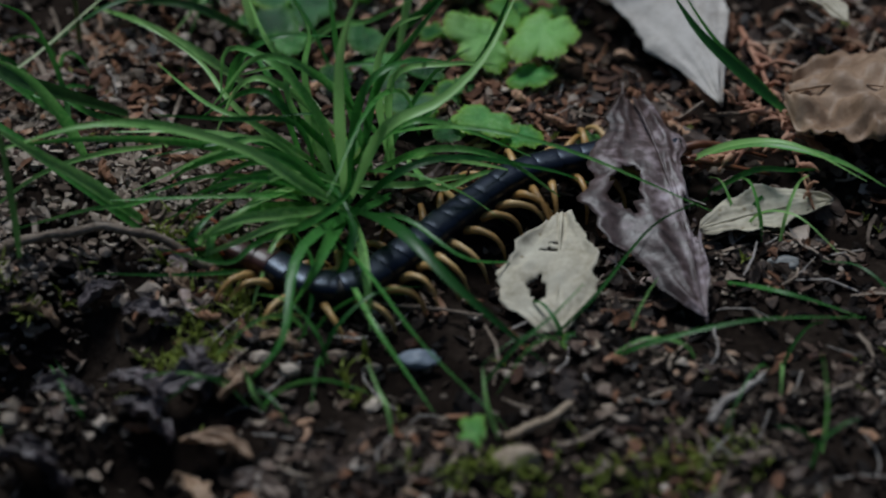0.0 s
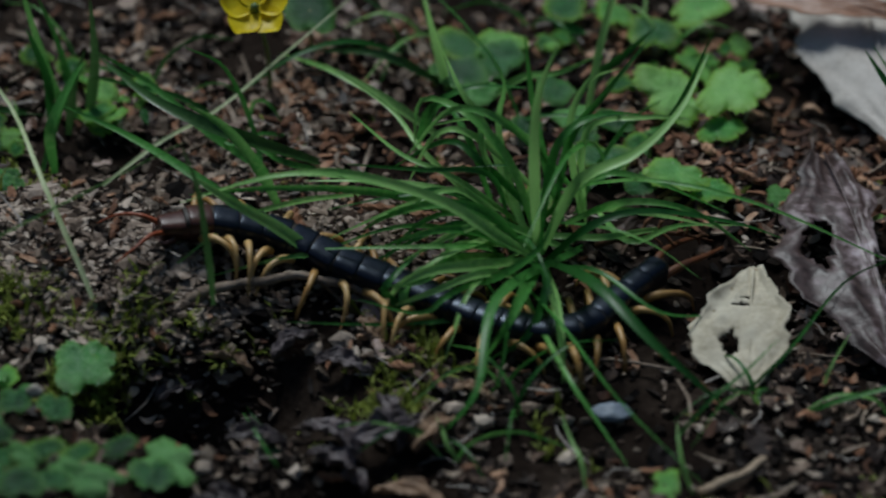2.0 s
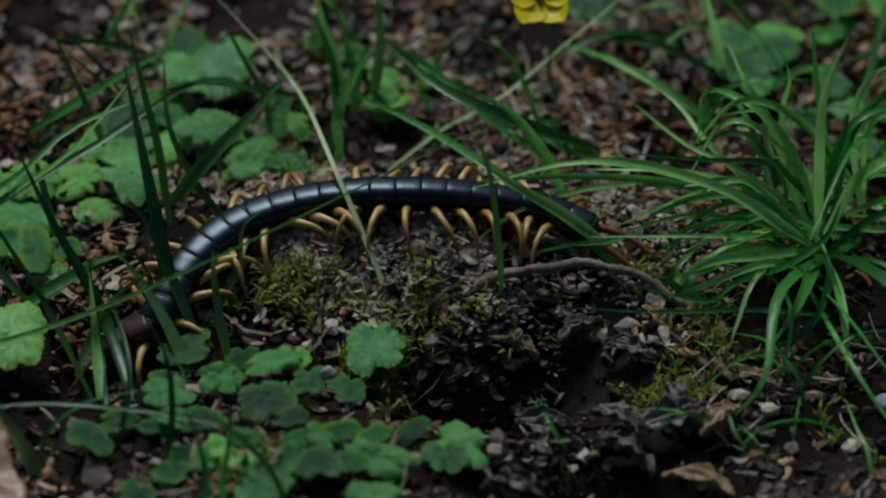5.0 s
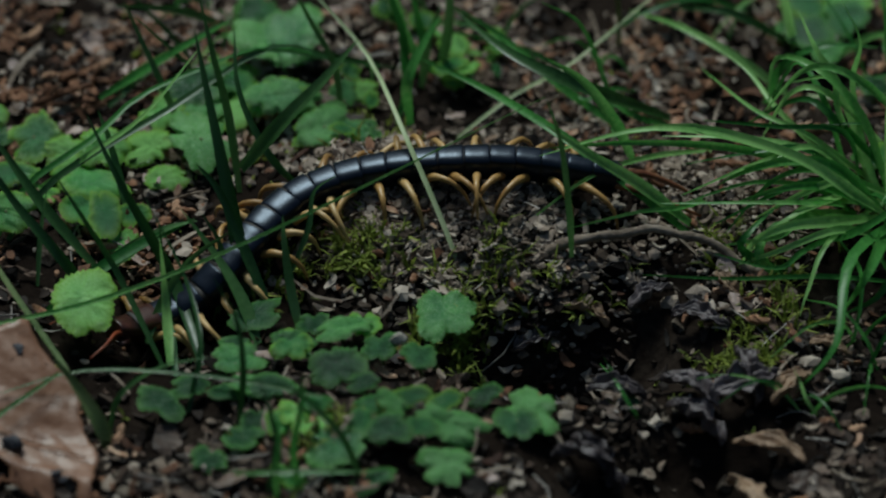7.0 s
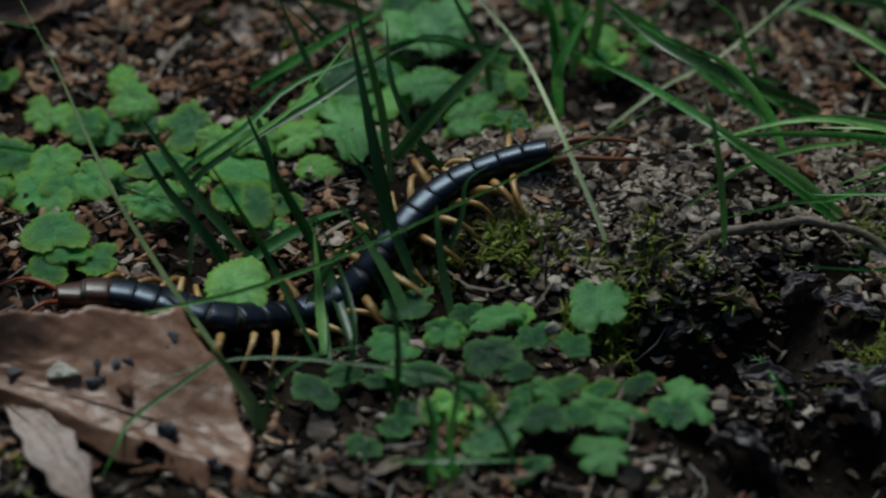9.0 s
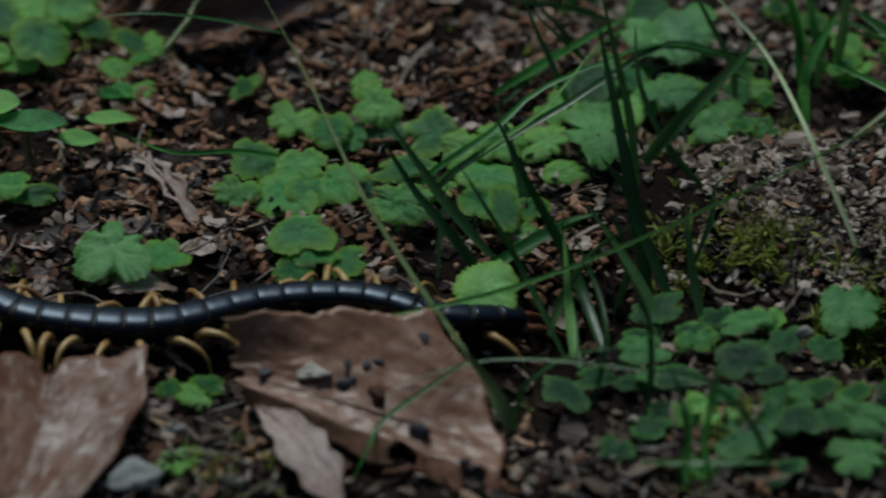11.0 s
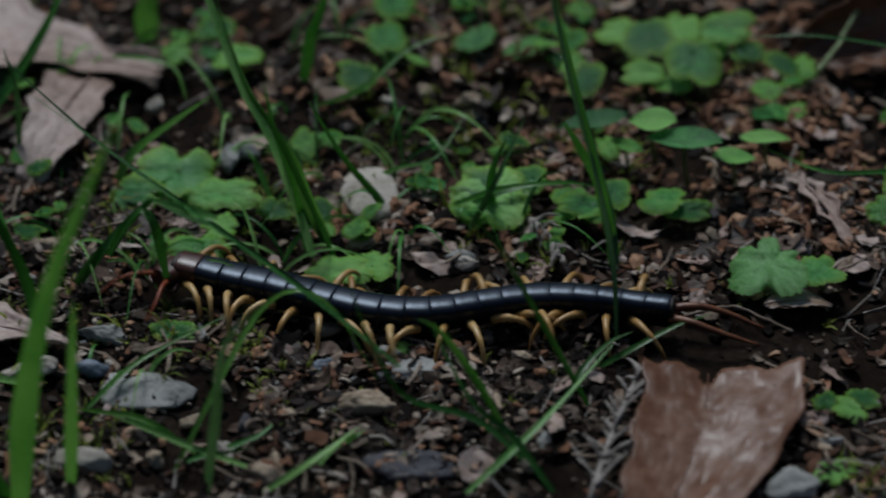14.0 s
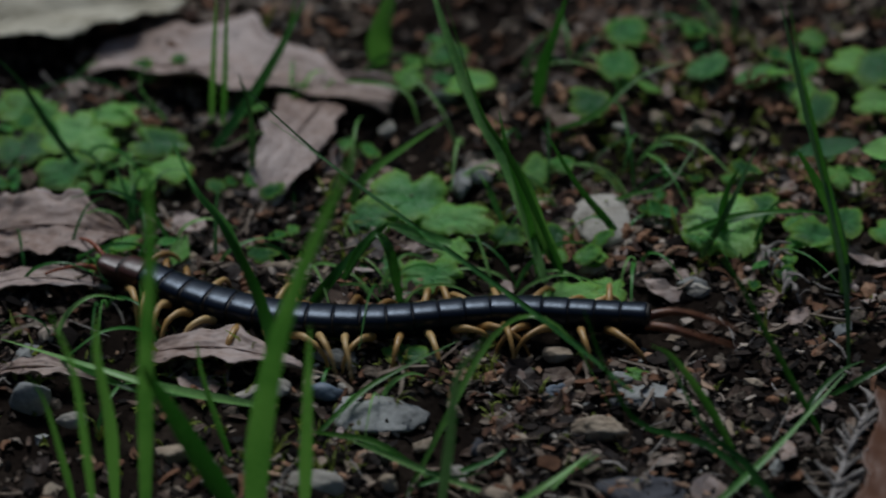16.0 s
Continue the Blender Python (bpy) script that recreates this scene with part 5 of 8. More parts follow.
leaf(clover, 'round', 0.1816, 0.0960, 0.0080, 0.0099, 0.0107, 265, 11, 2)
leaf(clover, 'round', 0.1928, 0.0951, 0.0060, 0.0106, 0.0099, 95, -4, 13)
leaf(clover, 'lobed', 0.1566, 0.0754, 0.0060, 0.0136, 0.0134, 264, 0, -4, BLUELEAF)
leaf(clover, 'lobed', 0.1656, 0.0795, 0.0060, 0.0109, 0.0107, 4, 15, 8, BLUELEAF)
leaf(clover, 'round', 0.1805, 0.0581, 0.0054, 0.0077, 0.0093, 288, 9, -11, BLUELEAF)
leaf(clover, 'round', 0.1703, 0.0534, 0.0060, 0.0070, 0.0082, 84, 8, 12, BLUELEAF)
leaf(clover, 'round', 0.1900, 0.0544, 0.0065, 0.0081, 0.0065, 172, 16, 8, BLUELEAF)
leaf(clover, 'round', 0.1822, 0.0485, 0.0064, 0.0080, 0.0063, 200, 19, -9, BLUELEAF)
leaf(clover, 'round', 0.1611, 0.0678, 0.0061, 0.0103, 0.0098, 251, -2, 7, BLUELEAF)
leaf(clover, 'round', 0.1773, 0.0663, 0.0071, 0.0088, 0.0105, 256, 8, 13, BLUELEAF)
leaf(clover, 'round', 0.1970, 0.0490, 0.0056, 0.0069, 0.0053, 194, 19, -10, BLUELEAF)
leaf(clover, 'round', 0.2239, 0.0290, 0.0041, 0.0059, 0.0070, 254, 22, -2, BLUELEAF)
leaf(clover, 'round', 0.1655, 0.0211, 0.0107, 0.0062, 0.0067, 166, 1, 12, BLUELEAF)
leaf(clover, 'round', 0.1932, 0.0303, 0.0076, 0.0058, 0.0079, 288, 18, 5, BLUELEAF)
herb = thing('low_plant', 'low herb with toothed green leaves by the trail', 'low plant', 'low green plants')
leaf(herb, 'cut', 0.0397, 0.0698, 0.0100, 0.0166, 0.0183, 266, 7, -10, BLUELEAF)
leaf(herb, 'cut', 0.0333, 0.0785, 0.0090, 0.0100, 0.0107, 95, 10, -0, BLUELEAF)
leaf(herb, 'cut', 0.0275, 0.0596, 0.0050, 0.0129, 0.0113, 181, 8, 1)
leaf(herb, 'cut', 0.0378, 0.0470, 0.0095, 0.0147, 0.0106, 188, 14, 5, BLUELEAF)
leaf(herb, 'cut', 0.0479, 0.0406, 0.0066, 0.0109, 0.0102, 193, 23, -7, BLUELEAF)
leaf(herb, 'cut', 0.0568, 0.0555, 0.0042, 0.0068, 0.0051, 186, 31, 2)
leaf(herb, 'cut', 0.0218, 0.0527, 0.0041, 0.0112, 0.0125, 173, -4, -6, BLUELEAF)
leaf(herb, 'round', 0.0285, 0.0569, 0.0061, 0.0087, 0.0093, 174, 6, 4, BLUELEAF)
leaf(herb, 'round', 0.0367, 0.0487, 0.0084, 0.0145, 0.0099, 197, 23, -9)
leaf(herb, 'round', 0.0473, 0.0373, 0.0083, 0.0111, 0.0108, 198, 27, 1, BLUELEAF)
leaf(herb, 'round', 0.0551, 0.0364, 0.0070, 0.0086, 0.0090, 197, 15, -1, BLUELEAF)
lobed_mat = thing('low_plant', 'mat of bright green lobed leaves spread over the litter', 'low plant', 'low green plants')
leaf(lobed_mat, 'cut', -0.0462, 0.0442, 0.0040, 0.0089, 0.0114, 257, 21, 8)
leaf(lobed_mat, 'cut', -0.0383, 0.0396, 0.0050, 0.0092, 0.0106, 262, 17, 1)
leaf(lobed_mat, 'cut', -0.0283, 0.0457, 0.0070, 0.0101, 0.0118, -12, 27, 2)
leaf(lobed_mat, 'cut', -0.0308, 0.0545, 0.0060, 0.0073, 0.0073, 95, 18, -13)
leaf(lobed_mat, 'cut', -0.0165, 0.0359, 0.0071, 0.0127, 0.0128, 16, 13, -11)
leaf(lobed_mat, 'cut', -0.0087, 0.0303, 0.0062, 0.0111, 0.0095, -3, 31, -4)
leaf(lobed_mat, 'cut', -0.0013, 0.0312, 0.0074, 0.0108, 0.0128, 80, 20, 11)
leaf(lobed_mat, 'cut', -0.0028, 0.0218, 0.0055, 0.0138, 0.0157, 194, -4, 10)
leaf(lobed_mat, 'cut', 0.0083, 0.0326, 0.0066, 0.0110, 0.0090, 2, 21, -6)
leaf(lobed_mat, 'cut', 0.0202, 0.0320, 0.0093, 0.0147, 0.0174, 198, 7, 9, BLUELEAF)
leaf(lobed_mat, 'cut', 0.0189, 0.0553, 0.0061, 0.0142, 0.0109, 179, 11, -10, BLUELEAF)
leaf(lobed_mat, 'cut', 0.0121, 0.0462, 0.0052, 0.0100, 0.0107, 109, 10, 3)
leaf(lobed_mat, 'lobed', -0.0222, 0.0236, 0.0061, 0.0125, 0.0087, -5, 9, -5)
leaf(lobed_mat, 'lobed', -0.0221, 0.0085, 0.0081, 0.0152, 0.0107, 185, 29, 11)
leaf(lobed_mat, 'lobed', -0.0542, 0.0272, 0.0050, 0.0114, 0.0112, 90, 10, -1)
leaf(lobed_mat, 'lobed', -0.0452, 0.0238, 0.0060, 0.0106, 0.0123, 94, 21, -7)
leaf(lobed_mat, 'lobed', -0.0582, 0.0164, 0.0050, 0.0084, 0.0099, 251, 31, 12)
leaf(lobed_mat, 'lobed', -0.0478, 0.0158, 0.0040, 0.0125, 0.0134, 89, 7, -11)
leaf(lobed_mat, 'lobed', -0.0354, 0.0187, 0.0060, 0.0107, 0.0120, 162, 18, -10)
leaf(lobed_mat, 'lobed', -0.0415, 0.0182, 0.0050, 0.0110, 0.0103, 170, 10, -1)
leaf(lobed_mat, 'lobed', -0.0441, -0.0013, 0.0070, 0.0125, 0.0155, 99, -3, -6)
leaf(lobed_mat, 'lobed', -0.0416, -0.0073, 0.0060, 0.0093, 0.0068, -19, 14, -10)
leaf(lobed_mat, 'lobed', -0.0347, -0.0092, 0.0060, 0.0094, 0.0105, 189, 6, -13)
leaf(lobed_mat, 'lobed', -0.0458, -0.0107, 0.0040, 0.0072, 0.0094, 71, 9, -7)
leaf(lobed_mat, 'round', -0.0053, 0.0124, 0.0055, 0.0090, 0.0119, 71, 12, 8)
leaf(lobed_mat, 'round', -0.0007, 0.0082, 0.0076, 0.0121, 0.0085, 284, 11, 10)
leaf(lobed_mat, 'round', 0.0057, 0.0094, 0.0060, 0.0069, 0.0083, 106, 13, -1)
leaf(lobed_mat, 'round', -0.0087, 0.0251, 0.0043, 0.0082, 0.0072, 8, 23, -2)
leaf(lobed_mat, 'round', -0.0143, 0.0192, 0.0042, 0.0072, 0.0070, 166, 6, -1)
leaf(lobed_mat, 'round', 0.0128, 0.0233, 0.0054, 0.0103, 0.0081, 182, 16, -2)
leaf(lobed_mat, 'round', 0.0030, 0.0022, 0.0033, 0.0087, 0.0076, 81, 15, -12)
leaf(lobed_mat, 'lobed', 0.0377, 0.0702, 0.0080, 0.0185, 0.0177, 189, -2, 13, BLUELEAF)
leaf(lobed_mat, 'lobed', 0.0397, 0.0493, 0.0074, 0.0143, 0.0089, -15, 32, -11, BLUELEAF)
leaf(lobed_mat, 'lobed', 0.0455, 0.0388, 0.0069, 0.0108, 0.0094, 8, 18, -10)
leaf(lobed_mat, 'lobed', 0.0528, 0.0349, 0.0073, 0.0093, 0.0106, 77, 7, -9, BLUELEAF)
leaf(lobed_mat, 'lobed', 0.0519, 0.0549, 0.0042, 0.0053, 0.0069, 72, 25, -11, BLUELEAF)
leaf(lobed_mat, 'lobed', 0.0290, 0.0491, 0.0043, 0.0117, 0.0102, 3, 10, -11)
leaf(lobed_mat, 'cut', -0.0344, 0.0398, 0.0030, 0.0094, 0.0084, -3, 10, -5, BLUELEAF)
leaf(lobed_mat, 'cut', -0.0258, 0.0406, 0.0030, 0.0092, 0.0073, 197, 18, -10, BLUELEAF)
leaf(lobed_mat, 'cut', -0.0198, 0.0207, 0.0032, 0.0082, 0.0072, 196, 7, 2, BLUELEAF)
leaf(lobed_mat, 'cut', -0.0307, 0.0190, 0.0031, 0.0077, 0.0093, 80, 18, 7, BLUELEAF)
leaf(lobed_mat, 'round', -0.0048, -0.0205, 0.0061, 0.0153, 0.0166, 102, 16, 10)
creeper = thing('low_plant', 'creeping plant with dull green ragged leaves on the bank', 'low plant', 'low green plants')
leaf(creeper, 'lobed', 0.0717, -0.0232, 0.0042, 0.0147, 0.0138, 99, 12, 4, BLUELEAF)
leaf(creeper, 'lobed', 0.0496, -0.0289, 0.0055, 0.0111, 0.0081, 15, -1, 0, BLUELEAF)
leaf(creeper, 'lobed', 0.0577, -0.0359, 0.0062, 0.0072, 0.0081, 269, 12, -5, BLUELEAF)
leaf(creeper, 'lobed', 0.0657, -0.0410, 0.0079, 0.0061, 0.0081, 252, 25, -10, BLUELEAF)
leaf(creeper, 'lobed', 0.0485, -0.0444, 0.0072, 0.0085, 0.0119, 100, 30, -12, BLUELEAF)
leaf(creeper, 'lobed', 0.0388, -0.0337, 0.0046, 0.0079, 0.0088, 76, 29, 3)
leaf(creeper, 'lobed', 0.0279, -0.0383, 0.0052, 0.0111, 0.0092, 197, 9, 6, BLUELEAF)
leaf(creeper, 'lobed', 0.0253, -0.0489, 0.0047, 0.0078, 0.0042, 186, 25, 9, BLUELEAF)
leaf(creeper, 'lobed', 0.0172, -0.0452, 0.0033, 0.0083, 0.0066, 4, 12, 2, BLUELEAF)
leaf(creeper, 'lobed', 0.0339, -0.0489, 0.0061, 0.0106, 0.0068, -19, 23, -9, BLUELEAF)
leaf(creeper, 'lobed', 0.0545, -0.0259, 0.0042, 0.0084, 0.0078, 276, 3, -4)
leaf(creeper, 'lobed', 0.0437, -0.0258, 0.0043, 0.0061, 0.0069, 263, 11, -1, BLUELEAF)
leaf(creeper, 'lobed', 0.0472, -0.0701, 0.0084, 0.0118, 0.0130, -5, 3, -3, BLUELEAF)
leaf(creeper, 'lobed', 0.0723, -0.0650, 0.0086, 0.0133, 0.0086, 164, 28, 9, BLUELEAF)
leaf(creeper, 'lobed', 0.0698, -0.0751, 0.0065, 0.0119, 0.0093, -1, 23, -13, BLUELEAF)
leaf(creeper, 'lobed', 0.0630, -0.0571, 0.0099, 0.0092, 0.0049, 8, 29, 5)
leaf(creeper, 'lobed', 0.0552, -0.0590, 0.0097, 0.0080, 0.0050, 11, 13, -5, BLUELEAF)
leaf(creeper, 'lobed', 0.0111, -0.0499, 0.0026, 0.0072, 0.0109, 71, 12, 6, BLUELEAF)
leaf(creeper, 'lobed', 0.0855, -0.0604, 0.0058, 0.0083, 0.0107, 286, 17, 6, BLUELEAF)
leaf(creeper, 'lobed', 0.0892, -0.0565, 0.0051, 0.0118, 0.0111, 171, 20, 7, BLUELEAF)
leaf(creeper, 'lobed', 0.0379, -0.0628, 0.0073, 0.0074, 0.0112, 77, 22, -8)
leaf(creeper, 'lobed', 0.0284, -0.0644, 0.0057, 0.0087, 0.0080, 160, -2, -12, BLUELEAF)
leaf(creeper, 'lobed', 0.0593, -0.0600, 0.0108, 0.0075, 0.0050, -19, 24, 9, BLUELEAF)
leaf(creeper, 'lobed', 0.0786, -0.0551, 0.0084, 0.0076, 0.0048, 9, 26, -7, BLUELEAF)
leaf(creeper, 'lobed', 0.0212, -0.0690, 0.0035, 0.0060, 0.0086, 252, 25, -7, BLUELEAF)
leaf(creeper, 'lobed', 0.0375, -0.0769, 0.0054, 0.0085, 0.0060, -18, -2, 9)
leaf(creeper, 'lobed', 0.0541, -0.0784, 0.0050, 0.0097, 0.0065, 18, 12, -9, BLUELEAF)
leaf(creeper, 'lobed', 0.0585, -0.0682, 0.0105, 0.0065, 0.0108, 91, 21, -12, BLUELEAF)
leaf(creeper, 'lobed', 0.0532, -0.0652, 0.0099, 0.0068, 0.0063, 94, 7, 10, BLUELEAF)
leaf(creeper, 'lobed', 0.0439, -0.0582, 0.0095, 0.0070, 0.0049, 179, 4, 2, BLUELEAF)
leaf(creeper, 'lobed', 0.0701, -0.0595, 0.0105, 0.0086, 0.0057, 17, 10, -5)
leaf(creeper, 'lobed', 0.0650, -0.0677, 0.0105, 0.0049, 0.0078, 92, 12, -10, BLUELEAF)
leaf(creeper, 'lobed', 0.0318, -0.0206, 0.0024, 0.0104, 0.0083, 193, 13, -5, BLUELEAF)
leaf(creeper, 'lobed', 0.0280, -0.0333, 0.0035, 0.0074, 0.0085, 98, 1, 8, BLUELEAF)
leaf(creeper, 'lobed', 0.0398, -0.0330, 0.0046, 0.0096, 0.0060, 162, 31, 6, BLUELEAF)
leaf(creeper, 'lobed', 0.0300, -0.0468, 0.0053, 0.0085, 0.0073, 195, -2, 11, BLUELEAF)
leaf(creeper, 'lobed', 0.0415, -0.0611, 0.0080, 0.0111, 0.0118, 280, -1, 2)
leaf(creeper, 'lobed', 0.0309, -0.0608, 0.0062, 0.0061, 0.0075, 93, 28, -2, BLUELEAF)
leaf(creeper, 'lobed', 0.0535, -0.0513, 0.0090, 0.0070, 0.0049, 9, 25, 6, BLUELEAF)
seedling = thing('seedling', 'small seedling with smooth oval leaves on a thin stem', 'seedling', 'low green plants')
leaf(seedling, 'oval', -0.1241, 0.0372, 0.0125, 0.0146, 0.0093, 200, 6, 2)
leaf(seedling, 'oval', -0.1109, 0.0354, 0.0142, 0.0098, 0.0118, 170, 8, -9)
leaf(seedling, 'oval', -0.1037, 0.0300, 0.0131, 0.0156, 0.0114, 170, 5, -6)
leaf(seedling, 'oval', -0.0861, 0.0369, 0.0091, 0.0111, 0.0079, -20, -2, -13)
leaf(seedling, 'oval', -0.0927, 0.0282, 0.0100, 0.0089, 0.0099, 10, -2, 9)
leaf(seedling, 'oval', -0.1166, 0.0341, 0.0083, 0.0070, 0.0061, 170, 12, 13)
round_plant = thing('low_plant', 'low plant with round pale green leaves', 'low plant', 'low green plants')
leaf(round_plant, 'round', -0.1264, 0.0582, 0.0096, 0.0090, 0.0090, 255, 18, -8)
leaf(round_plant, 'round', -0.1132, 0.0749, 0.0092, 0.0124, 0.0143, 99, 9, -11)
leaf(round_plant, 'round', -0.1027, 0.0665, 0.0087, 0.0129, 0.0147, 88, 15, 12)
leaf(round_plant, 'round', -0.0956, 0.0793, 0.0095, 0.0122, 0.0103, 178, 25, -8)
leaf(round_plant, 'round', -0.1141, 0.0644, 0.0071, 0.0095, 0.0080, 11, 17, 12)
leaf(round_plant, 'round', -0.0829, 0.0703, 0.0062, 0.0085, 0.0068, -16, 15, 9)
leaf(round_plant, 'round', -0.1197, 0.0795, 0.0075, 0.0107, 0.0098, -19, 11, 2)
leaf(round_plant, 'round', -0.1058, 0.0815, 0.0078, 0.0096, 0.0106, 269, 13, -8)
leaf(round_plant, 'round', -0.0903, 0.0748, 0.0064, 0.0090, 0.0066, 191, 26, 8)
leaf(round_plant, 'round', -0.1077, 0.0634, 0.0048, 0.0082, 0.0069, 5, 9, -3)
leaf(round_plant, 'round', -0.1525, 0.0748, 0.0086, 0.0098, 0.0107, 265, 1, -11, BLUELEAF)
leaf(round_plant, 'round', -0.1410, 0.0731, 0.0070, 0.0092, 0.0076, 196, 10, -8, BLUELEAF)
leaf(round_plant, 'round', -0.1319, 0.0698, 0.0064, 0.0046, 0.0067, 285, 25, 3, BLUELEAF)
rosette = thing('low_plant', 'low rosette of scalloped green leaves', 'low plant', 'low green plants')
leaf(rosette, 'round', -0.1454, 0.0183, 0.0062, 0.0182, 0.0159, -16, 25, 3)
leaf(rosette, 'round', -0.1387, 0.0219, 0.0072, 0.0105, 0.0091, -7, 18, -13)
leaf(rosette, 'round', -0.1502, 0.0157, 0.0051, 0.0101, 0.0098, 272, 7, 5)
leaf(rosette, 'round', -0.1248, 0.0142, 0.0060, 0.0119, 0.0090, 1, 12, 8)
leaf(rosette, 'round', -0.1187, 0.0178, 0.0071, 0.0087, 0.0089, 81, 9, -12)
leaf(rosette, 'round', -0.1282, 0.0191, 0.0051, 0.0090, 0.0095, 262, -1, 12)
leaf(rosette, 'round', -0.1083, 0.0191, 0.0050, 0.0105, 0.0091, -18, 6, -12)
leaf(rosette, 'round', -0.1020, 0.0165, 0.0040, 0.0099, 0.0062, 188, 31, 9)
waxy_plant = thing('low_plant', 'blue-green waxy lobed leaf with a bright young leaf', 'low plant', 'low green plants')
leaf(waxy_plant, 'cut', -0.0846, -0.0082, 0.0070, 0.0154, 0.0166, 89, 12, -11, BLUELEAF)
leaf(waxy_plant, 'lobed', -0.0731, -0.0070, 0.0060, 0.0100, 0.0104, 199, 8, 1)
green_patch = thing('low_plant', 'patch of bright thin lobed leaves among pebbles', 'low plant', 'low green plants')
leaf(green_patch, 'cut', -0.2153, 0.0254, 0.0052, 0.0179, 0.0181, 265, 10, 7)
leaf(green_patch, 'cut', -0.2044, 0.0172, 0.0051, 0.0167, 0.0114, 175, 15, -11)
leaf(green_patch, 'cut', -0.2240, 0.0175, 0.0041, 0.0135, 0.0096, 170, 21, -11)
leaf(green_patch, 'cut', -0.2047, 0.0051, 0.0050, 0.0093, 0.0080, 16, 7, -9)
leaf(green_patch, 'cut', -0.2204, 0.0002, 0.0030, 0.0076, 0.0121, 96, 19, 2)
leaf(green_patch, 'cut', -0.2091, -0.0008, 0.0030, 0.0087, 0.0143, 267, 19, -2)
leaf(green_patch, 'cut', -0.1769, -0.0083, 0.0040, 0.0146, 0.0105, 177, 15, -12)
leaf(green_patch, 'cut', -0.1929, 0.0134, 0.0041, 0.0063, 0.0080, 251, 28, -11)
leaf(green_patch, 'round', -0.1459, 0.0168, 0.0061, 0.0168, 0.0184, 87, 16, -5)
leaf(green_patch, 'round', -0.1259, 0.0145, 0.0051, 0.0115, 0.0093, 189, -0, -12)
leaf(green_patch, 'round', -0.1782, 0.0568, 0.0100, 0.0099, 0.0097, -7, 13, 10)
leaf(green_patch, 'round', -0.1724, 0.0715, 0.0100, 0.0089, 0.0099, 106, 19, 3)
leaf(green_patch, 'round', -0.2123, 0.0774, 0.0077, 0.0092, 0.0073, -12, 25, -10)
leaf(green_patch, 'round', -0.2062, 0.0671, 0.0072, 0.0107, 0.0101, 3, -1, -2)
leaf(green_patch, 'round', -0.1717, 0.0881, 0.0081, 0.0091, 0.0115, 99, 8, 12)
leaf(green_patch, 'cut', -0.3039, 0.0525, 0.0050, 0.0166, 0.0107, -5, 30, 9)
leaf(green_patch, 'cut', -0.2924, 0.0442, 0.0050, 0.0154, 0.0176, 88, 3, 5)
leaf(green_patch, 'cut', -0.3047, 0.0405, 0.0040, 0.0108, 0.0147, 288, 23, -1)
leaf(green_patch, 'cut', -0.2858, 0.0535, 0.0050, 0.0133, 0.0130, 165, -4, -14)
leaf(green_patch, 'cut', -0.2745, 0.0444, 0.0040, 0.0127, 0.0104, -0, 10, 12)
leaf(green_patch, 'cut', -0.2946, 0.0323, 0.0040, 0.0083, 0.0132, 290, 22, 7)
leaf(green_patch, 'cut', -0.2708, 0.0351, 0.0030, 0.0088, 0.0114, 82, 3, -0)
leaf(green_patch, 'lobed', -0.2123, -0.0302, 0.0020, 0.0102, 0.0077, -8, 21, -5)
leaf(green_patch, 'lobed', -0.1609, -0.0338, 0.0020, 0.0076, 0.0041, -11, 27, 14)
leaf(green_patch, 'lobed', -0.1701, -0.0052, 0.0030, 0.0091, 0.0105, 81, 6, -11)
ground_sprout = thing('sprout', 'tiny bright sprout between leaf and stones', 'sprout', 'low green plants')
leaf(ground_sprout, 'cut', -0.0696, -0.0710, 0.0019, 0.0074, 0.0097, 284, 13, -7)
leaf(ground_sprout, 'cut', -0.0665, -0.0498, 0.0018, 0.0071, 0.0065, -20, 12, 7)
leaf(ground_sprout, 'cut', -0.0630, -0.0458, 0.0017, 0.0070, 0.0059, 182, 9, 13)
leaf(ground_sprout, 'cut', -0.0713, -0.0481, 0.0019, 0.0048, 0.0058, 78, 27, 8)
sprout_b = thing('sprout', 'tiny bright sprout by the torn leaf', 'sprout', 'low green plants')
leaf(sprout_b, 'cut', 0.2145, -0.0356, 0.0019, 0.0049, 0.0058, 86, 13, 8)
leaf(sprout_b, 'cut', 0.1909, -0.0649, 0.0030, 0.0067, 0.0089, -11, 12, -2)

# ---- grass ----
tuft = thing('grass_tuft', 'dense tuft of arching dark green grass blades', 'grass', 'tufts of grass')
blade(tuft, 0.00214, (0.1793, 0.0123, 0.0026), (0.1424, 0.0064, 0.0251), (0.1168, 0.0042, 0.0324), (0.0928, 0.0059, 0.0240), twist=-0.06)
blade(tuft, 0.00186, (0.1644, 0.0197, 0.0044), (0.1384, 0.0100, 0.0218), (0.1145, 0.0042, 0.0288), (0.0951, 0.0100, 0.0229), twist=-0.3)
blade(tuft, 0.00272, (0.1800, 0.0143, 0.0030), (0.1589, -0.0192, 0.0162), (0.1534, -0.0435, 0.0119), (0.1448, -0.0479, 0.0022), twist=0.26)
blade(tuft, 0.00315, (0.1693, 0.0109, 0.0027), (0.1793, -0.0175, 0.0181), (0.1905, -0.0348, 0.0160), (0.2082, -0.0462, 0.0040), twist=-0.06)
blade(tuft, 0.00129, (0.1620, 0.0098, 0.0026), (0.1715, -0.0252, 0.0140), (0.1825, -0.0461, 0.0100), (0.1985, -0.0649, 0.0030), twist=-0.33)
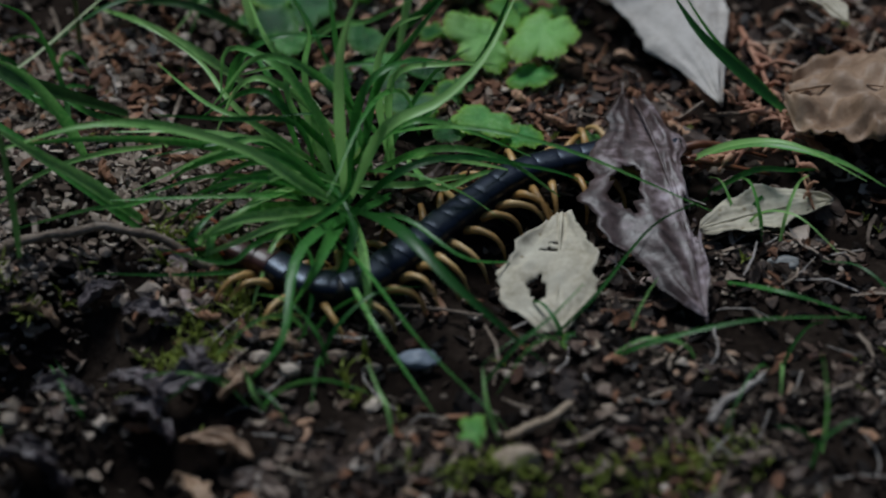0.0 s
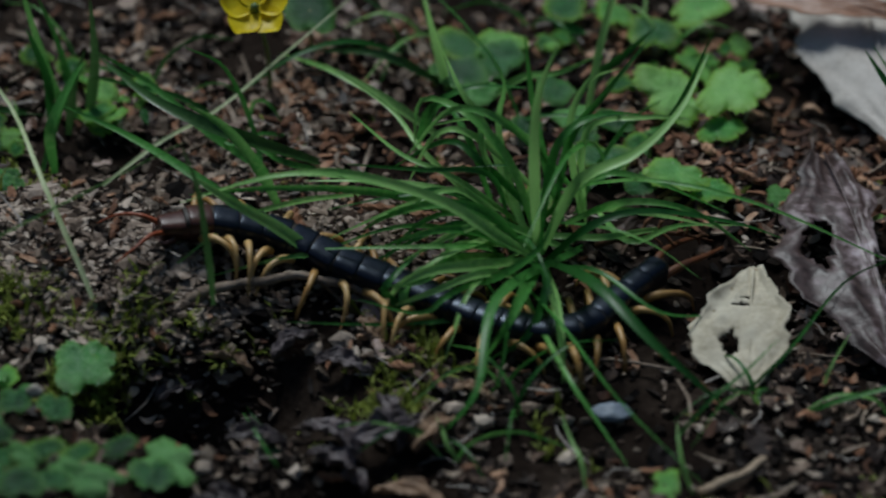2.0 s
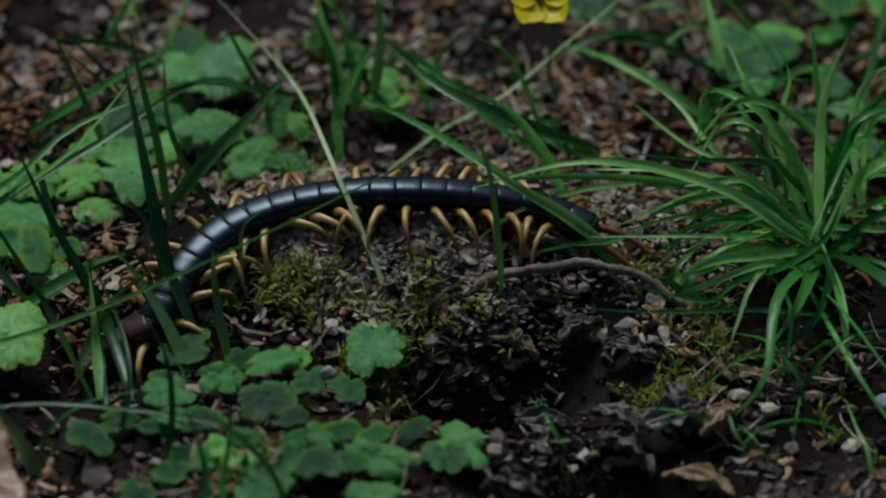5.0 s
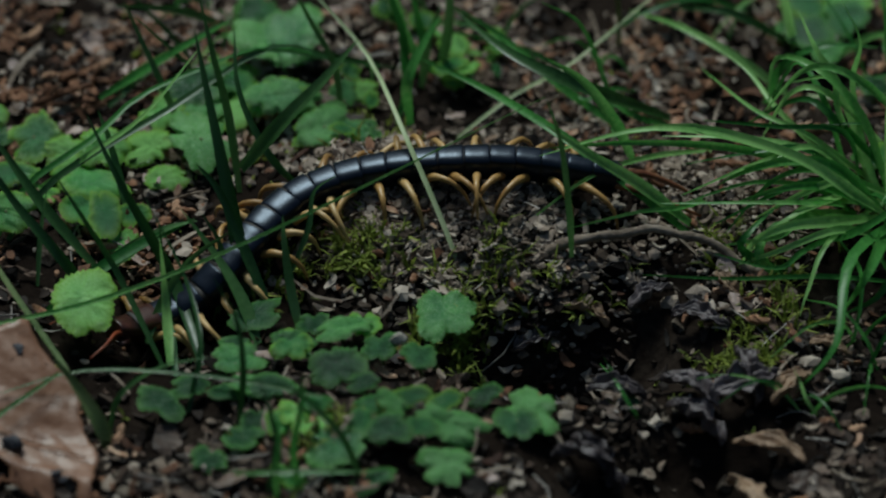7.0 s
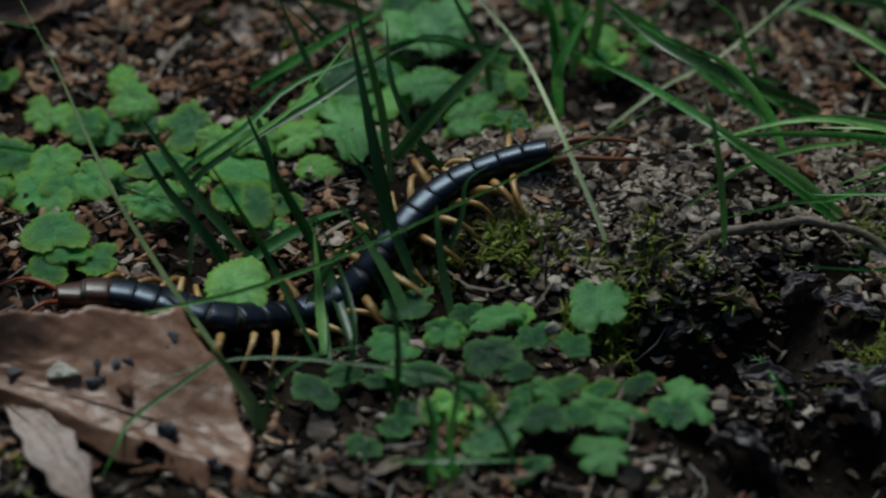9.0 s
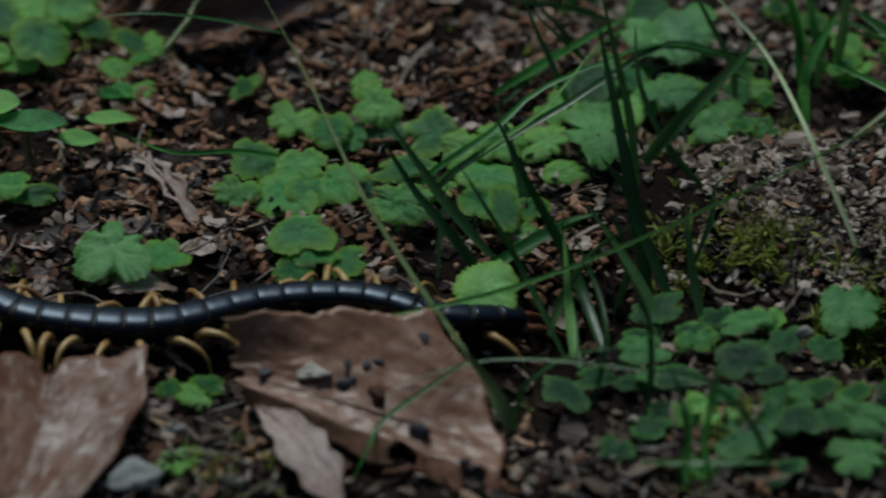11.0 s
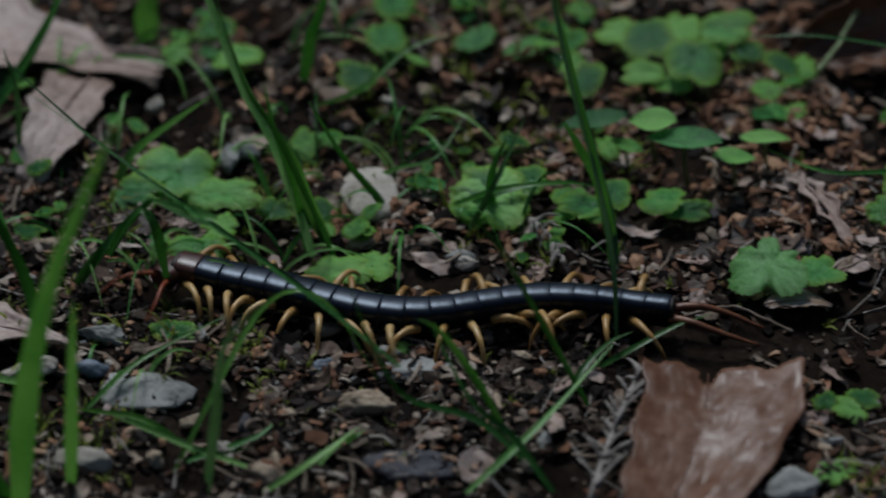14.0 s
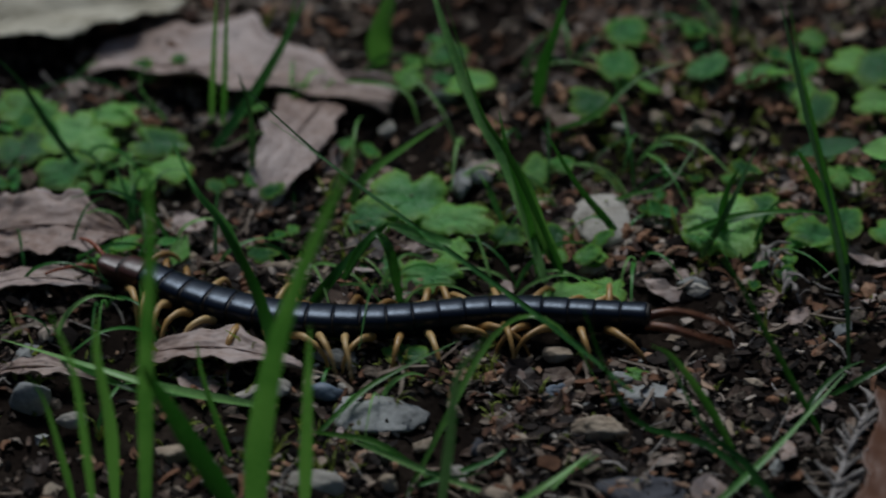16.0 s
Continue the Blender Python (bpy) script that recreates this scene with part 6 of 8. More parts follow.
blade(tuft, 0.00129, (0.1641, 0.0077, 0.0022), (0.1712, -0.0340, 0.0100), (0.1777, -0.0471, 0.0060), (0.1836, -0.0575, 0.0020), twist=0.05)
blade(tuft, 0.00172, (0.1742, 0.0195, 0.0043), (0.1880, 0.0118, 0.0169), (0.2024, 0.0090, 0.0163), (0.2153, 0.0072, 0.0066), twist=-0.06)
blade(tuft, 0.00114, (0.1724, 0.0309, 0.0051), (0.1921, 0.0108, 0.0235), (0.2157, 0.0024, 0.0230), (0.2466, -0.0061, 0.0116), twist=-0.38)
blade(tuft, 0.00143, (0.1835, 0.0258, 0.0041), (0.1890, 0.0080, 0.0092), (0.2000, 0.0134, 0.0090), (0.2141, 0.0191, 0.0043), twist=0.36)
blade(tuft, 0.00200, (0.1812, 0.0275, 0.0045), (0.1635, 0.0124, 0.0371), (0.1511, 0.0163, 0.0395), (0.1418, 0.0186, 0.0258), twist=-0.09)
blade(tuft, 0.00172, (0.1727, 0.0281, 0.0052), (0.1561, 0.0190, 0.0299), (0.1478, 0.0200, 0.0297), (0.1426, 0.0252, 0.0134), twist=-0.23)
blade(tuft, 0.00243, (0.1759, 0.0203, 0.0044), (0.1713, 0.0173, 0.0221), (0.1683, 0.0179, 0.0382), (0.1661, 0.0196, 0.0564), twist=0.23)
blade(tuft, 0.00200, (0.1728, 0.0163, 0.0038), (0.1764, 0.0224, 0.0247), (0.1841, 0.0206, 0.0399), (0.1937, 0.0254, 0.0510), twist=0.3)
blade(tuft, 0.00172, (0.1802, 0.0213, 0.0041), (0.1768, 0.0240, 0.0269), (0.1805, 0.0258, 0.0387), (0.1870, 0.0238, 0.0439), twist=-0.37)
blade(tuft, 0.00172, (0.1675, 0.0158, 0.0038), (0.1615, 0.0245, 0.0267), (0.1622, 0.0238, 0.0407), (0.1570, 0.0220, 0.0541), twist=0.09)
blade(tuft, 0.00186, (0.1773, 0.0137, 0.0030), (0.1554, 0.0056, 0.0161), (0.1474, 0.0044, 0.0164), (0.1299, 0.0004, 0.0087), twist=0.12)
blade(tuft, 0.00157, (0.1608, 0.0117, 0.0030), (0.1569, 0.0017, 0.0136), (0.1407, -0.0012, 0.0163), (0.1181, 0.0021, 0.0137), twist=-0.16)
blade(tuft, 0.00214, (0.1624, 0.0175, 0.0040), (0.1564, 0.0030, 0.0138), (0.1453, -0.0042, 0.0135), (0.1377, -0.0066, 0.0067), twist=0.36)
blade(tuft, 0.00229, (0.1454, -0.0095, 0.0009), (0.1397, -0.0098, 0.0092), (0.1437, -0.0032, 0.0118), (0.1473, -0.0032, 0.0105), twist=-0.29)
blade(tuft, 0.00200, (0.1481, -0.0079, 0.0010), (0.1362, -0.0093, 0.0094), (0.1380, -0.0072, 0.0136), (0.1452, 0.0026, 0.0134), twist=0.03)
blade(tuft, 0.00157, (0.1674, 0.0133, 0.0032), (0.1538, 0.0091, 0.0227), (0.1416, 0.0052, 0.0230), (0.1239, 0.0053, 0.0135), twist=-0.19)
blade(tuft, 0.00143, (0.1643, 0.0194, 0.0044), (0.1585, 0.0099, 0.0267), (0.1444, 0.0089, 0.0292), (0.1291, 0.0196, 0.0228), twist=-0.13)
blade(tuft, 0.00186, (0.1697, 0.0202, 0.0046), (0.1813, 0.0131, 0.0227), (0.1925, 0.0135, 0.0218), (0.2115, 0.0181, 0.0084), twist=0.18)
blade(tuft, 0.00143, (0.1706, 0.0212, 0.0047), (0.1834, 0.0073, 0.0135), (0.1938, 0.0024, 0.0122), (0.2041, 0.0016, 0.0036), twist=-0.35)
blade(tuft, 0.00129, (0.1583, 0.0042, 0.0018), (0.1610, -0.0163, 0.0082), (0.1586, -0.0317, 0.0050), (0.1567, -0.0330, 0.0020), twist=-0.22)
blade(tuft, 0.00157, (0.1804, 0.0207, 0.0040), (0.1800, 0.0195, 0.0301), (0.1926, 0.0185, 0.0345), (0.2031, 0.0243, 0.0294), twist=-0.32)
blade(tuft, 0.00129, (0.1713, 0.0121, 0.0029), (0.1503, -0.0099, 0.0108), (0.1430, -0.0151, 0.0095), (0.1299, -0.0110, 0.0103), twist=0.04)
blade(tuft, 0.00114, (0.1748, 0.0157, 0.0036), (0.1664, 0.0188, 0.0143), (0.1642, 0.0161, 0.0238), (0.1526, 0.0163, 0.0236), twist=-0.14)
blade(tuft, 0.00229, (0.1761, 0.0292, 0.0050), (0.1869, 0.0326, 0.0094), (0.1987, 0.0285, 0.0260), (0.2073, 0.0287, 0.0491), twist=0.06)
blade(tuft, 0.00243, (0.1663, 0.0156, 0.0037), (0.1600, 0.0051, 0.0179), (0.1511, 0.0003, 0.0187), (0.1395, 0.0007, 0.0106))
blade(tuft, 0.00086, (0.1548, 0.0483, 0.0074), (0.1619, 0.0439, 0.0095), (0.1640, 0.0391, 0.0106), (0.1658, 0.0357, 0.0104), mat=STRAW)
blade(tuft, 0.00172, (0.1501, 0.0767, 0.0000), (0.1527, 0.0737, 0.0060), (0.1518, 0.0729, 0.0120), (0.1498, 0.0708, 0.0200))
blade(tuft, 0.00186, (0.1678, 0.0050, 0.0017), (0.1566, -0.0063, 0.0128), (0.1443, -0.0106, 0.0109), (0.1351, -0.0090, 0.0055))
blade(tuft, 0.00200, (0.1643, 0.0118, 0.0030), (0.1501, -0.0023, 0.0135), (0.1436, -0.0087, 0.0131), (0.1324, -0.0056, 0.0083))
blade(tuft, 0.00229, (0.1661, 0.0115, 0.0029), (0.1699, -0.0087, 0.0124), (0.1650, -0.0218, 0.0081), (0.1571, -0.0221, 0.0021))
blade(tuft, 0.00172, (0.1620, 0.0656, 0.0041), (0.1699, 0.0662, 0.0101), (0.1777, 0.0623, 0.0142), (0.1867, 0.0607, 0.0202))
blade(tuft, 0.00186, (0.1749, 0.0165, 0.0037), (0.1580, 0.0172, 0.0238), (0.1503, 0.0230, 0.0258), (0.1385, 0.0275, 0.0151))
blade(tuft, 0.00200, (0.1806, 0.0238, 0.0044), (0.1866, 0.0114, 0.0150), (0.1968, 0.0092, 0.0148), (0.2090, 0.0155, 0.0064))
blade(tuft, 0.00157, (0.1622, 0.0186, 0.0042), (0.1821, 0.0109, 0.0082), (0.1940, 0.0128, 0.0085), (0.2034, 0.0171, 0.0049))
blade(tuft, 0.00214, (0.1632, 0.0244, 0.0049), (0.1547, 0.0143, 0.0174), (0.1395, 0.0139, 0.0219), (0.1198, 0.0168, 0.0207))
scatter_blades(tuft, 4, 0.18, 0.047, 0.03, 0.03, 0.065, 0.0015, 22, (0.2, 0.8))
scatter_blades(tuft, 3, 0.1725, 0.021, 0.03, 0.025, 0.06, 0.0013, 21)
blade(tuft, 0.00172, (0.1615, 0.0226, 0.0047), (0.1549, 0.0231, 0.0262), (0.1499, 0.0339, 0.0271), (0.1445, 0.0334, 0.0147))
blade(tuft, 0.00143, (0.1673, 0.0184, 0.0043), (0.1582, 0.0173, 0.0258), (0.1565, 0.0219, 0.0322), (0.1475, 0.0294, 0.0253))
blade(tuft, 0.00157, (0.1700, 0.0117, 0.0029), (0.1518, 0.0127, 0.0192), (0.1403, 0.0097, 0.0216), (0.1247, 0.0156, 0.0138))
blade(tuft, 0.00129, (0.1629, 0.0186, 0.0042), (0.1518, 0.0095, 0.0168), (0.1425, 0.0068, 0.0151), (0.1333, 0.0010, 0.0063))
blade(tuft, 0.00172, (0.1715, 0.0137, 0.0032), (0.1543, 0.0027, 0.0138), (0.1484, -0.0001, 0.0128), (0.1383, -0.0039, 0.0050))
blade(tuft, 0.00129, (0.1643, 0.0183, 0.0042), (0.1466, 0.0259, 0.0196), (0.1393, 0.0406, 0.0214), (0.1257, 0.0540, 0.0242))
blade(tuft, 0.00129, (0.1712, 0.0161, 0.0038), (0.1519, 0.0154, 0.0215), (0.1405, 0.0217, 0.0237), (0.1307, 0.0462, 0.0166))
blade(tuft, 0.00114, (0.1703, 0.0161, 0.0038), (0.1549, -0.0075, 0.0108), (0.1496, -0.0188, 0.0062), (0.1478, -0.0223, 0.0021))
blade(tuft, 0.00143, (0.1680, 0.0134, 0.0033), (0.1593, 0.0116, 0.0150), (0.1513, 0.0054, 0.0143), (0.1480, -0.0007, 0.0058))
bank_grass = thing('grass_tuft', 'long flat grass blades lying over the bank', 'grass', 'tufts of grass')
blade(bank_grass, 0.00242, (0.1259, 0.0024, 0.0046), (0.1025, 0.0126, 0.0202), (0.0837, 0.0366, 0.0178), (0.0687, 0.0504, 0.0167))
blade(bank_grass, 0.00206, (0.1163, 0.0403, 0.0015), (0.0993, 0.0484, 0.0108), (0.0870, 0.0593, 0.0161), (0.0756, 0.0630, 0.0221))
blade(bank_grass, 0.00145, (0.1264, 0.0461, 0.0006), (0.1161, 0.0373, 0.0101), (0.1065, 0.0438, 0.0132), (0.0944, 0.0538, 0.0124))
blade(bank_grass, 0.00121, (0.1052, 0.0631, 0.0000), (0.0949, 0.0636, 0.0080), (0.0810, 0.0648, 0.0120), (0.0745, 0.0616, 0.0161))
blade(bank_grass, 0.00133, (0.0633, 0.0460, 0.0011), (0.0664, 0.0515, 0.0095), (0.0693, 0.0536, 0.0174), (0.0742, 0.0570, 0.0242))
blade(bank_grass, 0.00109, (0.1347, 0.0183, 0.0042), (0.1240, 0.0030, 0.0120), (0.1141, -0.0005, 0.0135), (0.0997, -0.0003, 0.0091))
blade(bank_grass, 0.00097, (0.1209, 0.0582, 0.0001), (0.1119, 0.0526, 0.0063), (0.1042, 0.0452, 0.0091), (0.0974, 0.0619, 0.0061))
blade(bank_grass, 0.00267, (0.0775, 0.0640, 0.0001), (0.0679, 0.0638, 0.0081), (0.0633, 0.0662, 0.0220), (0.0592, 0.0670, 0.0400))
blade(bank_grass, 0.00218, (0.0713, 0.0671, 0.0000), (0.0687, 0.0712, 0.0120), (0.0659, 0.0698, 0.0240), (0.0617, 0.0675, 0.0380))
blade(bank_grass, 0.00121, (0.1112, 0.0344, 0.0031), (0.1104, 0.0475, 0.0087), (0.1041, 0.0519, 0.0244), (0.0950, 0.0495, 0.0327))
blade(bank_grass, 0.00158, (0.1444, 0.0844, 0.0040), (0.1316, 0.0782, 0.0120), (0.1190, 0.0725, 0.0120), (0.1065, 0.0692, 0.0040))
blade(bank_grass, 0.00109, (0.1706, -0.0115, 0.0022), (0.1535, -0.0131, 0.0055), (0.1340, -0.0140, 0.0058), (0.1149, -0.0100, 0.0038))
blade(bank_grass, 0.00121, (0.1322, 0.0311, 0.0056), (0.1173, 0.0166, 0.0151), (0.1034, 0.0067, 0.0172), (0.0887, -0.0007, 0.0095))
straw_stalk = thing('grass_stalk', 'tall pale straw-green grass stalk with a joint', 'grass stalk', 'tufts of grass')
blade(straw_stalk, 0.00109, (0.0767, -0.0120, 0.0015), (0.0728, -0.0041, 0.0107), (0.0639, 0.0151, 0.0234), (0.0570, 0.0455, 0.0211), (0.0461, 0.0594, 0.0271), (0.0354, 0.0691, 0.0340), mat=STRAW)
straw_stalk_b = thing('grass_stalk', 'thin pale dry grass stalk leaning over', 'grass stalk', 'tufts of grass')
blade(straw_stalk_b, 0.00085, (0.0767, 0.0399, 0.0027), (0.0895, 0.0514, 0.0055), (0.1021, 0.0563, 0.0102), (0.1173, 0.0672, 0.0170), (0.1352, 0.0795, 0.0260), mat=STRAW)
green_stalk = thing('grass_stalk', 'tall light green grass stalk with a leafy base', 'grass stalk', 'tufts of grass')
blade(green_stalk, 0.00133, (-0.0003, -0.0575, -0.0024), (-0.0083, -0.0409, 0.0038), (-0.0190, -0.0256, 0.0113), (-0.0297, -0.0094, 0.0200), (-0.0369, 0.0065, 0.0260), (-0.0443, 0.0238, 0.0330), (-0.0531, 0.0413, 0.0400), mat=STALK)
blade(green_stalk, 0.00364, (0.0008, -0.0595, -0.0022), (-0.0015, -0.0573, 0.0035), (-0.0056, -0.0532, 0.0092), (-0.0110, -0.0495, 0.0152), mat=STALK)
# mostly in the shade-darkened grass colour, for blades standing against the light
dark_grass = thing('grass_tuft', 'clump of dark green blades standing among the leaves', 'grass', 'tufts of grass')
blade(dark_grass, 0.00364, (0.0299, -0.0112, -0.0010), (0.0270, -0.0028, 0.0139), (0.0235, 0.0071, 0.0292), (0.0189, 0.0227, 0.0461), mat=SHADED_GRASS)
blade(dark_grass, 0.00267, (-0.0026, -0.0017, -0.0002), (-0.0138, 0.0066, 0.0103), (-0.0199, 0.0124, 0.0167), (-0.0259, 0.0182, 0.0231), mat=SHADED_GRASS)
blade(dark_grass, 0.00206, (0.0054, 0.0104, 0.0010), (0.0031, 0.0162, 0.0073), (0.0002, 0.0240, 0.0153), (-0.0021, 0.0283, 0.0197), mat=SHADED_GRASS)
blade(dark_grass, 0.00170, (-0.0217, 0.0056, 0.0021), (-0.0113, 0.0166, 0.0103), (0.0128, 0.0289, 0.0191), (0.0361, 0.0503, 0.0203), (0.0506, 0.0527, 0.0143), (0.0656, 0.0611, 0.0061), mat=SHADED_GRASS)
blade(dark_grass, 0.00206, (-0.0003, 0.0531, 0.0020), (0.0101, 0.0604, 0.0080), (0.0196, 0.0625, 0.0140), (0.0291, 0.0625, 0.0200), mat=SHADED_GRASS)
blade(dark_grass, 0.00364, (0.0288, 0.0035, 0.0228), (0.0371, 0.0042, 0.0342), (0.0465, 0.0068, 0.0443), (0.0536, 0.0102, 0.0522), mat=SHADED_GRASS)
blade(dark_grass, 0.00242, (-0.0003, -0.0033, 0.0033), (0.0074, -0.0035, 0.0087), (0.0133, -0.0037, 0.0126), (0.0192, -0.0044, 0.0150), mat=SHADED_GRASS)
blade(dark_grass, 0.00121, (0.0186, 0.0655, 0.0040), (0.0138, 0.0682, 0.0100), (0.0089, 0.0687, 0.0160), (0.0042, 0.0690, 0.0220), mat=SHADED_GRASS)
blade(dark_grass, 0.00145, (0.0143, -0.0314, -0.0030), (0.0131, -0.0166, 0.0004), (0.0120, -0.0129, 0.0083), (0.0113, -0.0095, 0.0178), mat=SHADED_GRASS)
blade(dark_grass, 0.00242, (0.0356, -0.0196, -0.0006), (0.0286, -0.0087, 0.0123), (0.0240, -0.0028, 0.0216), (0.0192, 0.0006, 0.0266), mat=SHADED_GRASS)
blade(dark_grass, 0.00145, (0.0117, -0.0310, -0.0033), (0.0024, -0.0154, 0.0090), (-0.0047, -0.0123, 0.0217), (-0.0107, -0.0084, 0.0307), mat=SHADED_GRASS)
blade(dark_grass, 0.00133, (0.0170, -0.0494, -0.0006), (0.0196, -0.0405, 0.0104), (0.0164, -0.0234, 0.0150), (0.0082, -0.0128, 0.0280), mat=SHADED_GRASS)
blade(dark_grass, 0.00097, (0.0451, -0.0579, 0.0107), (0.0216, -0.0531, 0.0123), (-0.0042, -0.0497, 0.0113), (-0.0242, -0.0533, 0.0075), mat=SHADED_GRASS)
blade(dark_grass, 0.00121, (0.0410, -0.0808, 0.0011), (0.0387, -0.0758, 0.0090), (0.0399, -0.0710, 0.0172), (0.0405, -0.0670, 0.0243), mat=SHADED_GRASS)
blade(dark_grass, 0.00109, (0.0328, -0.0803, 0.0008), (0.0351, -0.0742, 0.0108), (0.0335, -0.0691, 0.0186), (0.0306, -0.0647, 0.0240), mat=SHADED_GRASS)
blade(dark_grass, 0.00109, (0.0235, -0.0734, 0.0026), (0.0339, -0.0789, 0.0080), (0.0468, -0.0792, 0.0086), (0.0589, -0.0757, 0.0046), mat=SHADED_GRASS)
blade(dark_grass, 0.00109, (0.1139, -0.0503, -0.0035), (0.1100, -0.0443, 0.0000), (0.1075, -0.0259, -0.0092), (0.1059, -0.0238, -0.0076), mat=SHADED_GRASS)
blade(dark_grass, 0.00109, (-0.0152, -0.0075, -0.0001), (-0.0146, -0.0015, 0.0074), (-0.0140, 0.0015, 0.0112), (-0.0130, 0.0053, 0.0159), mat=SHADED_GRASS)
blade(dark_grass, 0.00121, (0.0395, -0.0079, 0.0039), (0.0432, -0.0023, 0.0117), (0.0443, 0.0026, 0.0171), (0.0492, 0.0043, 0.0203), mat=SHADED_GRASS)
blade(dark_grass, 0.00170, (0.0228, -0.0140, -0.0049), (0.0251, -0.0112, 0.0037), (0.0239, -0.0074, 0.0114), (0.0204, -0.0043, 0.0167), mat=SHADED_GRASS)
blade(dark_grass, 0.00315, (0.0319, -0.0266, -0.0010), (0.0284, -0.0181, 0.0044), (0.0227, -0.0108, 0.0111), (0.0156, -0.0059, 0.0196), mat=SHADED_GRASS)
blade(dark_grass, 0.00194, (0.0083, -0.0243, -0.0024), (0.0119, -0.0162, 0.0033), (0.0178, -0.0131, 0.0115), (0.0261, -0.0131, 0.0189), mat=SHADED_GRASS)
blade(dark_grass, 0.00280, (0.0206, -0.0358, -0.0014), (0.0147, -0.0130, 0.0033), (0.0087, -0.0080, 0.0147), (0.0028, -0.0040, 0.0255), (-0.0041, 0.0053, 0.0365), mat=SHADED_GRASS)
blade(dark_grass, 0.00260, (-0.0011, -0.0128, -0.0031), (-0.0112, -0.0100, 0.0115), (-0.0202, -0.0028, 0.0201), (-0.0276, 0.0036, 0.0301), mat=SHADED_GRASS)
blade(dark_grass, 0.00220, (0.0144, -0.0358, -0.0021), (0.0132, -0.0195, -0.0008), (0.0121, -0.0136, 0.0068), (0.0112, -0.0082, 0.0157))
blade(dark_grass, 0.00220, (0.0411, -0.0257, 0.0002), (0.0390, -0.0194, 0.0083), (0.0378, -0.0146, 0.0167), (0.0374, -0.0108, 0.0214), mat=SHADED_GRASS)
blade(dark_grass, 0.00300, (-0.0131, -0.0170, 0.0002), (0.0002, -0.0081, 0.0064), (0.0124, -0.0042, 0.0114), (0.0187, -0.0039, 0.0152))
blade(dark_grass, 0.00150, (-0.0243, 0.0072, 0.0011), (-0.0176, 0.0144, 0.0102), (-0.0035, 0.0222, 0.0165), (0.0064, 0.0318, 0.0205), (0.0213, 0.0401, 0.0225), (0.0357, 0.0501, 0.0203), (0.0578, 0.0590, 0.0081))
blade(dark_grass, 0.00200, (-0.0021, 0.0483, 0.0080), (0.0131, 0.0502, 0.0181), (0.0265, 0.0520, 0.0261))
blade(dark_grass, 0.00120, (0.0180, 0.0513, 0.0141), (0.0113, 0.0507, 0.0221), (0.0048, 0.0498, 0.0301), mat=SHADED_GRASS)
blade(dark_grass, 0.00160, (0.0400, -0.0796, 0.0015), (0.0386, -0.0773, 0.0118), (0.0400, -0.0748, 0.0203), (0.0411, -0.0711, 0.0271))
blade(dark_grass, 0.00160, (0.0354, -0.0808, 0.0011), (0.0349, -0.0791, 0.0073), (0.0357, -0.0759, 0.0137), (0.0354, -0.0722, 0.0182))
blade(dark_grass, 0.00140, (0.0238, -0.0734, 0.0037), (0.0354, -0.0765, 0.0056), (0.0470, -0.0774, 0.0064), (0.0587, -0.0764, 0.0060))
blade(dark_grass, 0.00142, (0.0275, -0.0595, 0.0016), (0.0285, -0.0547, 0.0143), (0.0274, -0.0501, 0.0241), (0.0227, -0.0453, 0.0323), mat=SHADED_GRASS)
blade(dark_grass, 0.00142, (0.0530, -0.0783, 0.0020), (0.0493, -0.0749, 0.0128), (0.0422, -0.0720, 0.0209), (0.0351, -0.0698, 0.0251), mat=SHADED_GRASS)
blade(dark_grass, 0.00126, (0.0004, -0.0542, -0.0024), (0.0028, -0.0513, 0.0058), (0.0110, -0.0503, 0.0124), (0.0215, -0.0516, 0.0163), mat=SHADED_GRASS)
thin_grass = thing('grass_tuft', 'thin green blades and seed stalks over the trail', 'grass', 'tufts of grass')
blade(thin_grass, 0.00109, (-0.0431, 0.0282, 0.0040), (-0.0578, 0.0269, 0.0080), (-0.0725, 0.0252, 0.0090), (-0.0853, 0.0370, 0.0061))
blade(thin_grass, 0.00073, (-0.0489, 0.0542, 0.0200), (-0.0620, 0.0561, 0.0220), (-0.0770, 0.0557, 0.0241), (-0.0895, 0.0558, 0.0232))
blade(thin_grass, 0.00097, (-0.0261, -0.0323, 0.0090), (-0.0000, -0.0271, 0.0126), (0.0333, -0.0166, 0.0210), (0.0935, 0.0043, 0.0412))
blade(thin_grass, 0.00097, (-0.0097, -0.0501, 0.0111), (-0.0263, -0.0624, 0.0060), (-0.0298, -0.0688, 0.0037), (-0.0332, -0.0744, -0.0008))
side_grass = thing('grass_tuft', 'tuft of broad bright grass blades among pebbles', 'grass', 'tufts of grass')
blade(side_grass, 0.00599, (-0.2377, -0.0895, 0.0000), (-0.2344, -0.0941, 0.0320), (-0.2266, -0.1005, 0.0674), (-0.2095, -0.1122, 0.1170), mat=YOUNG)
blade(side_grass, 0.00347, (-0.2602, -0.0908, 0.0000), (-0.2565, -0.0983, 0.0488), (-0.2526, -0.1061, 0.0859), (-0.2513, -0.1134, 0.1137), mat=YOUNG)
blade(side_grass, 0.00315, (-0.2373, -0.0463, 0.0100), (-0.2398, -0.0491, 0.0300), (-0.2464, -0.0471, 0.0460), (-0.2549, -0.0423, 0.0560), mat=YOUNG)
blade(side_grass, 0.00315, (-0.2680, -0.0799, 0.0000), (-0.2676, -0.0829, 0.0219), (-0.2687, -0.0864, 0.0421), (-0.2675, -0.0888, 0.0556), mat=YOUNG)
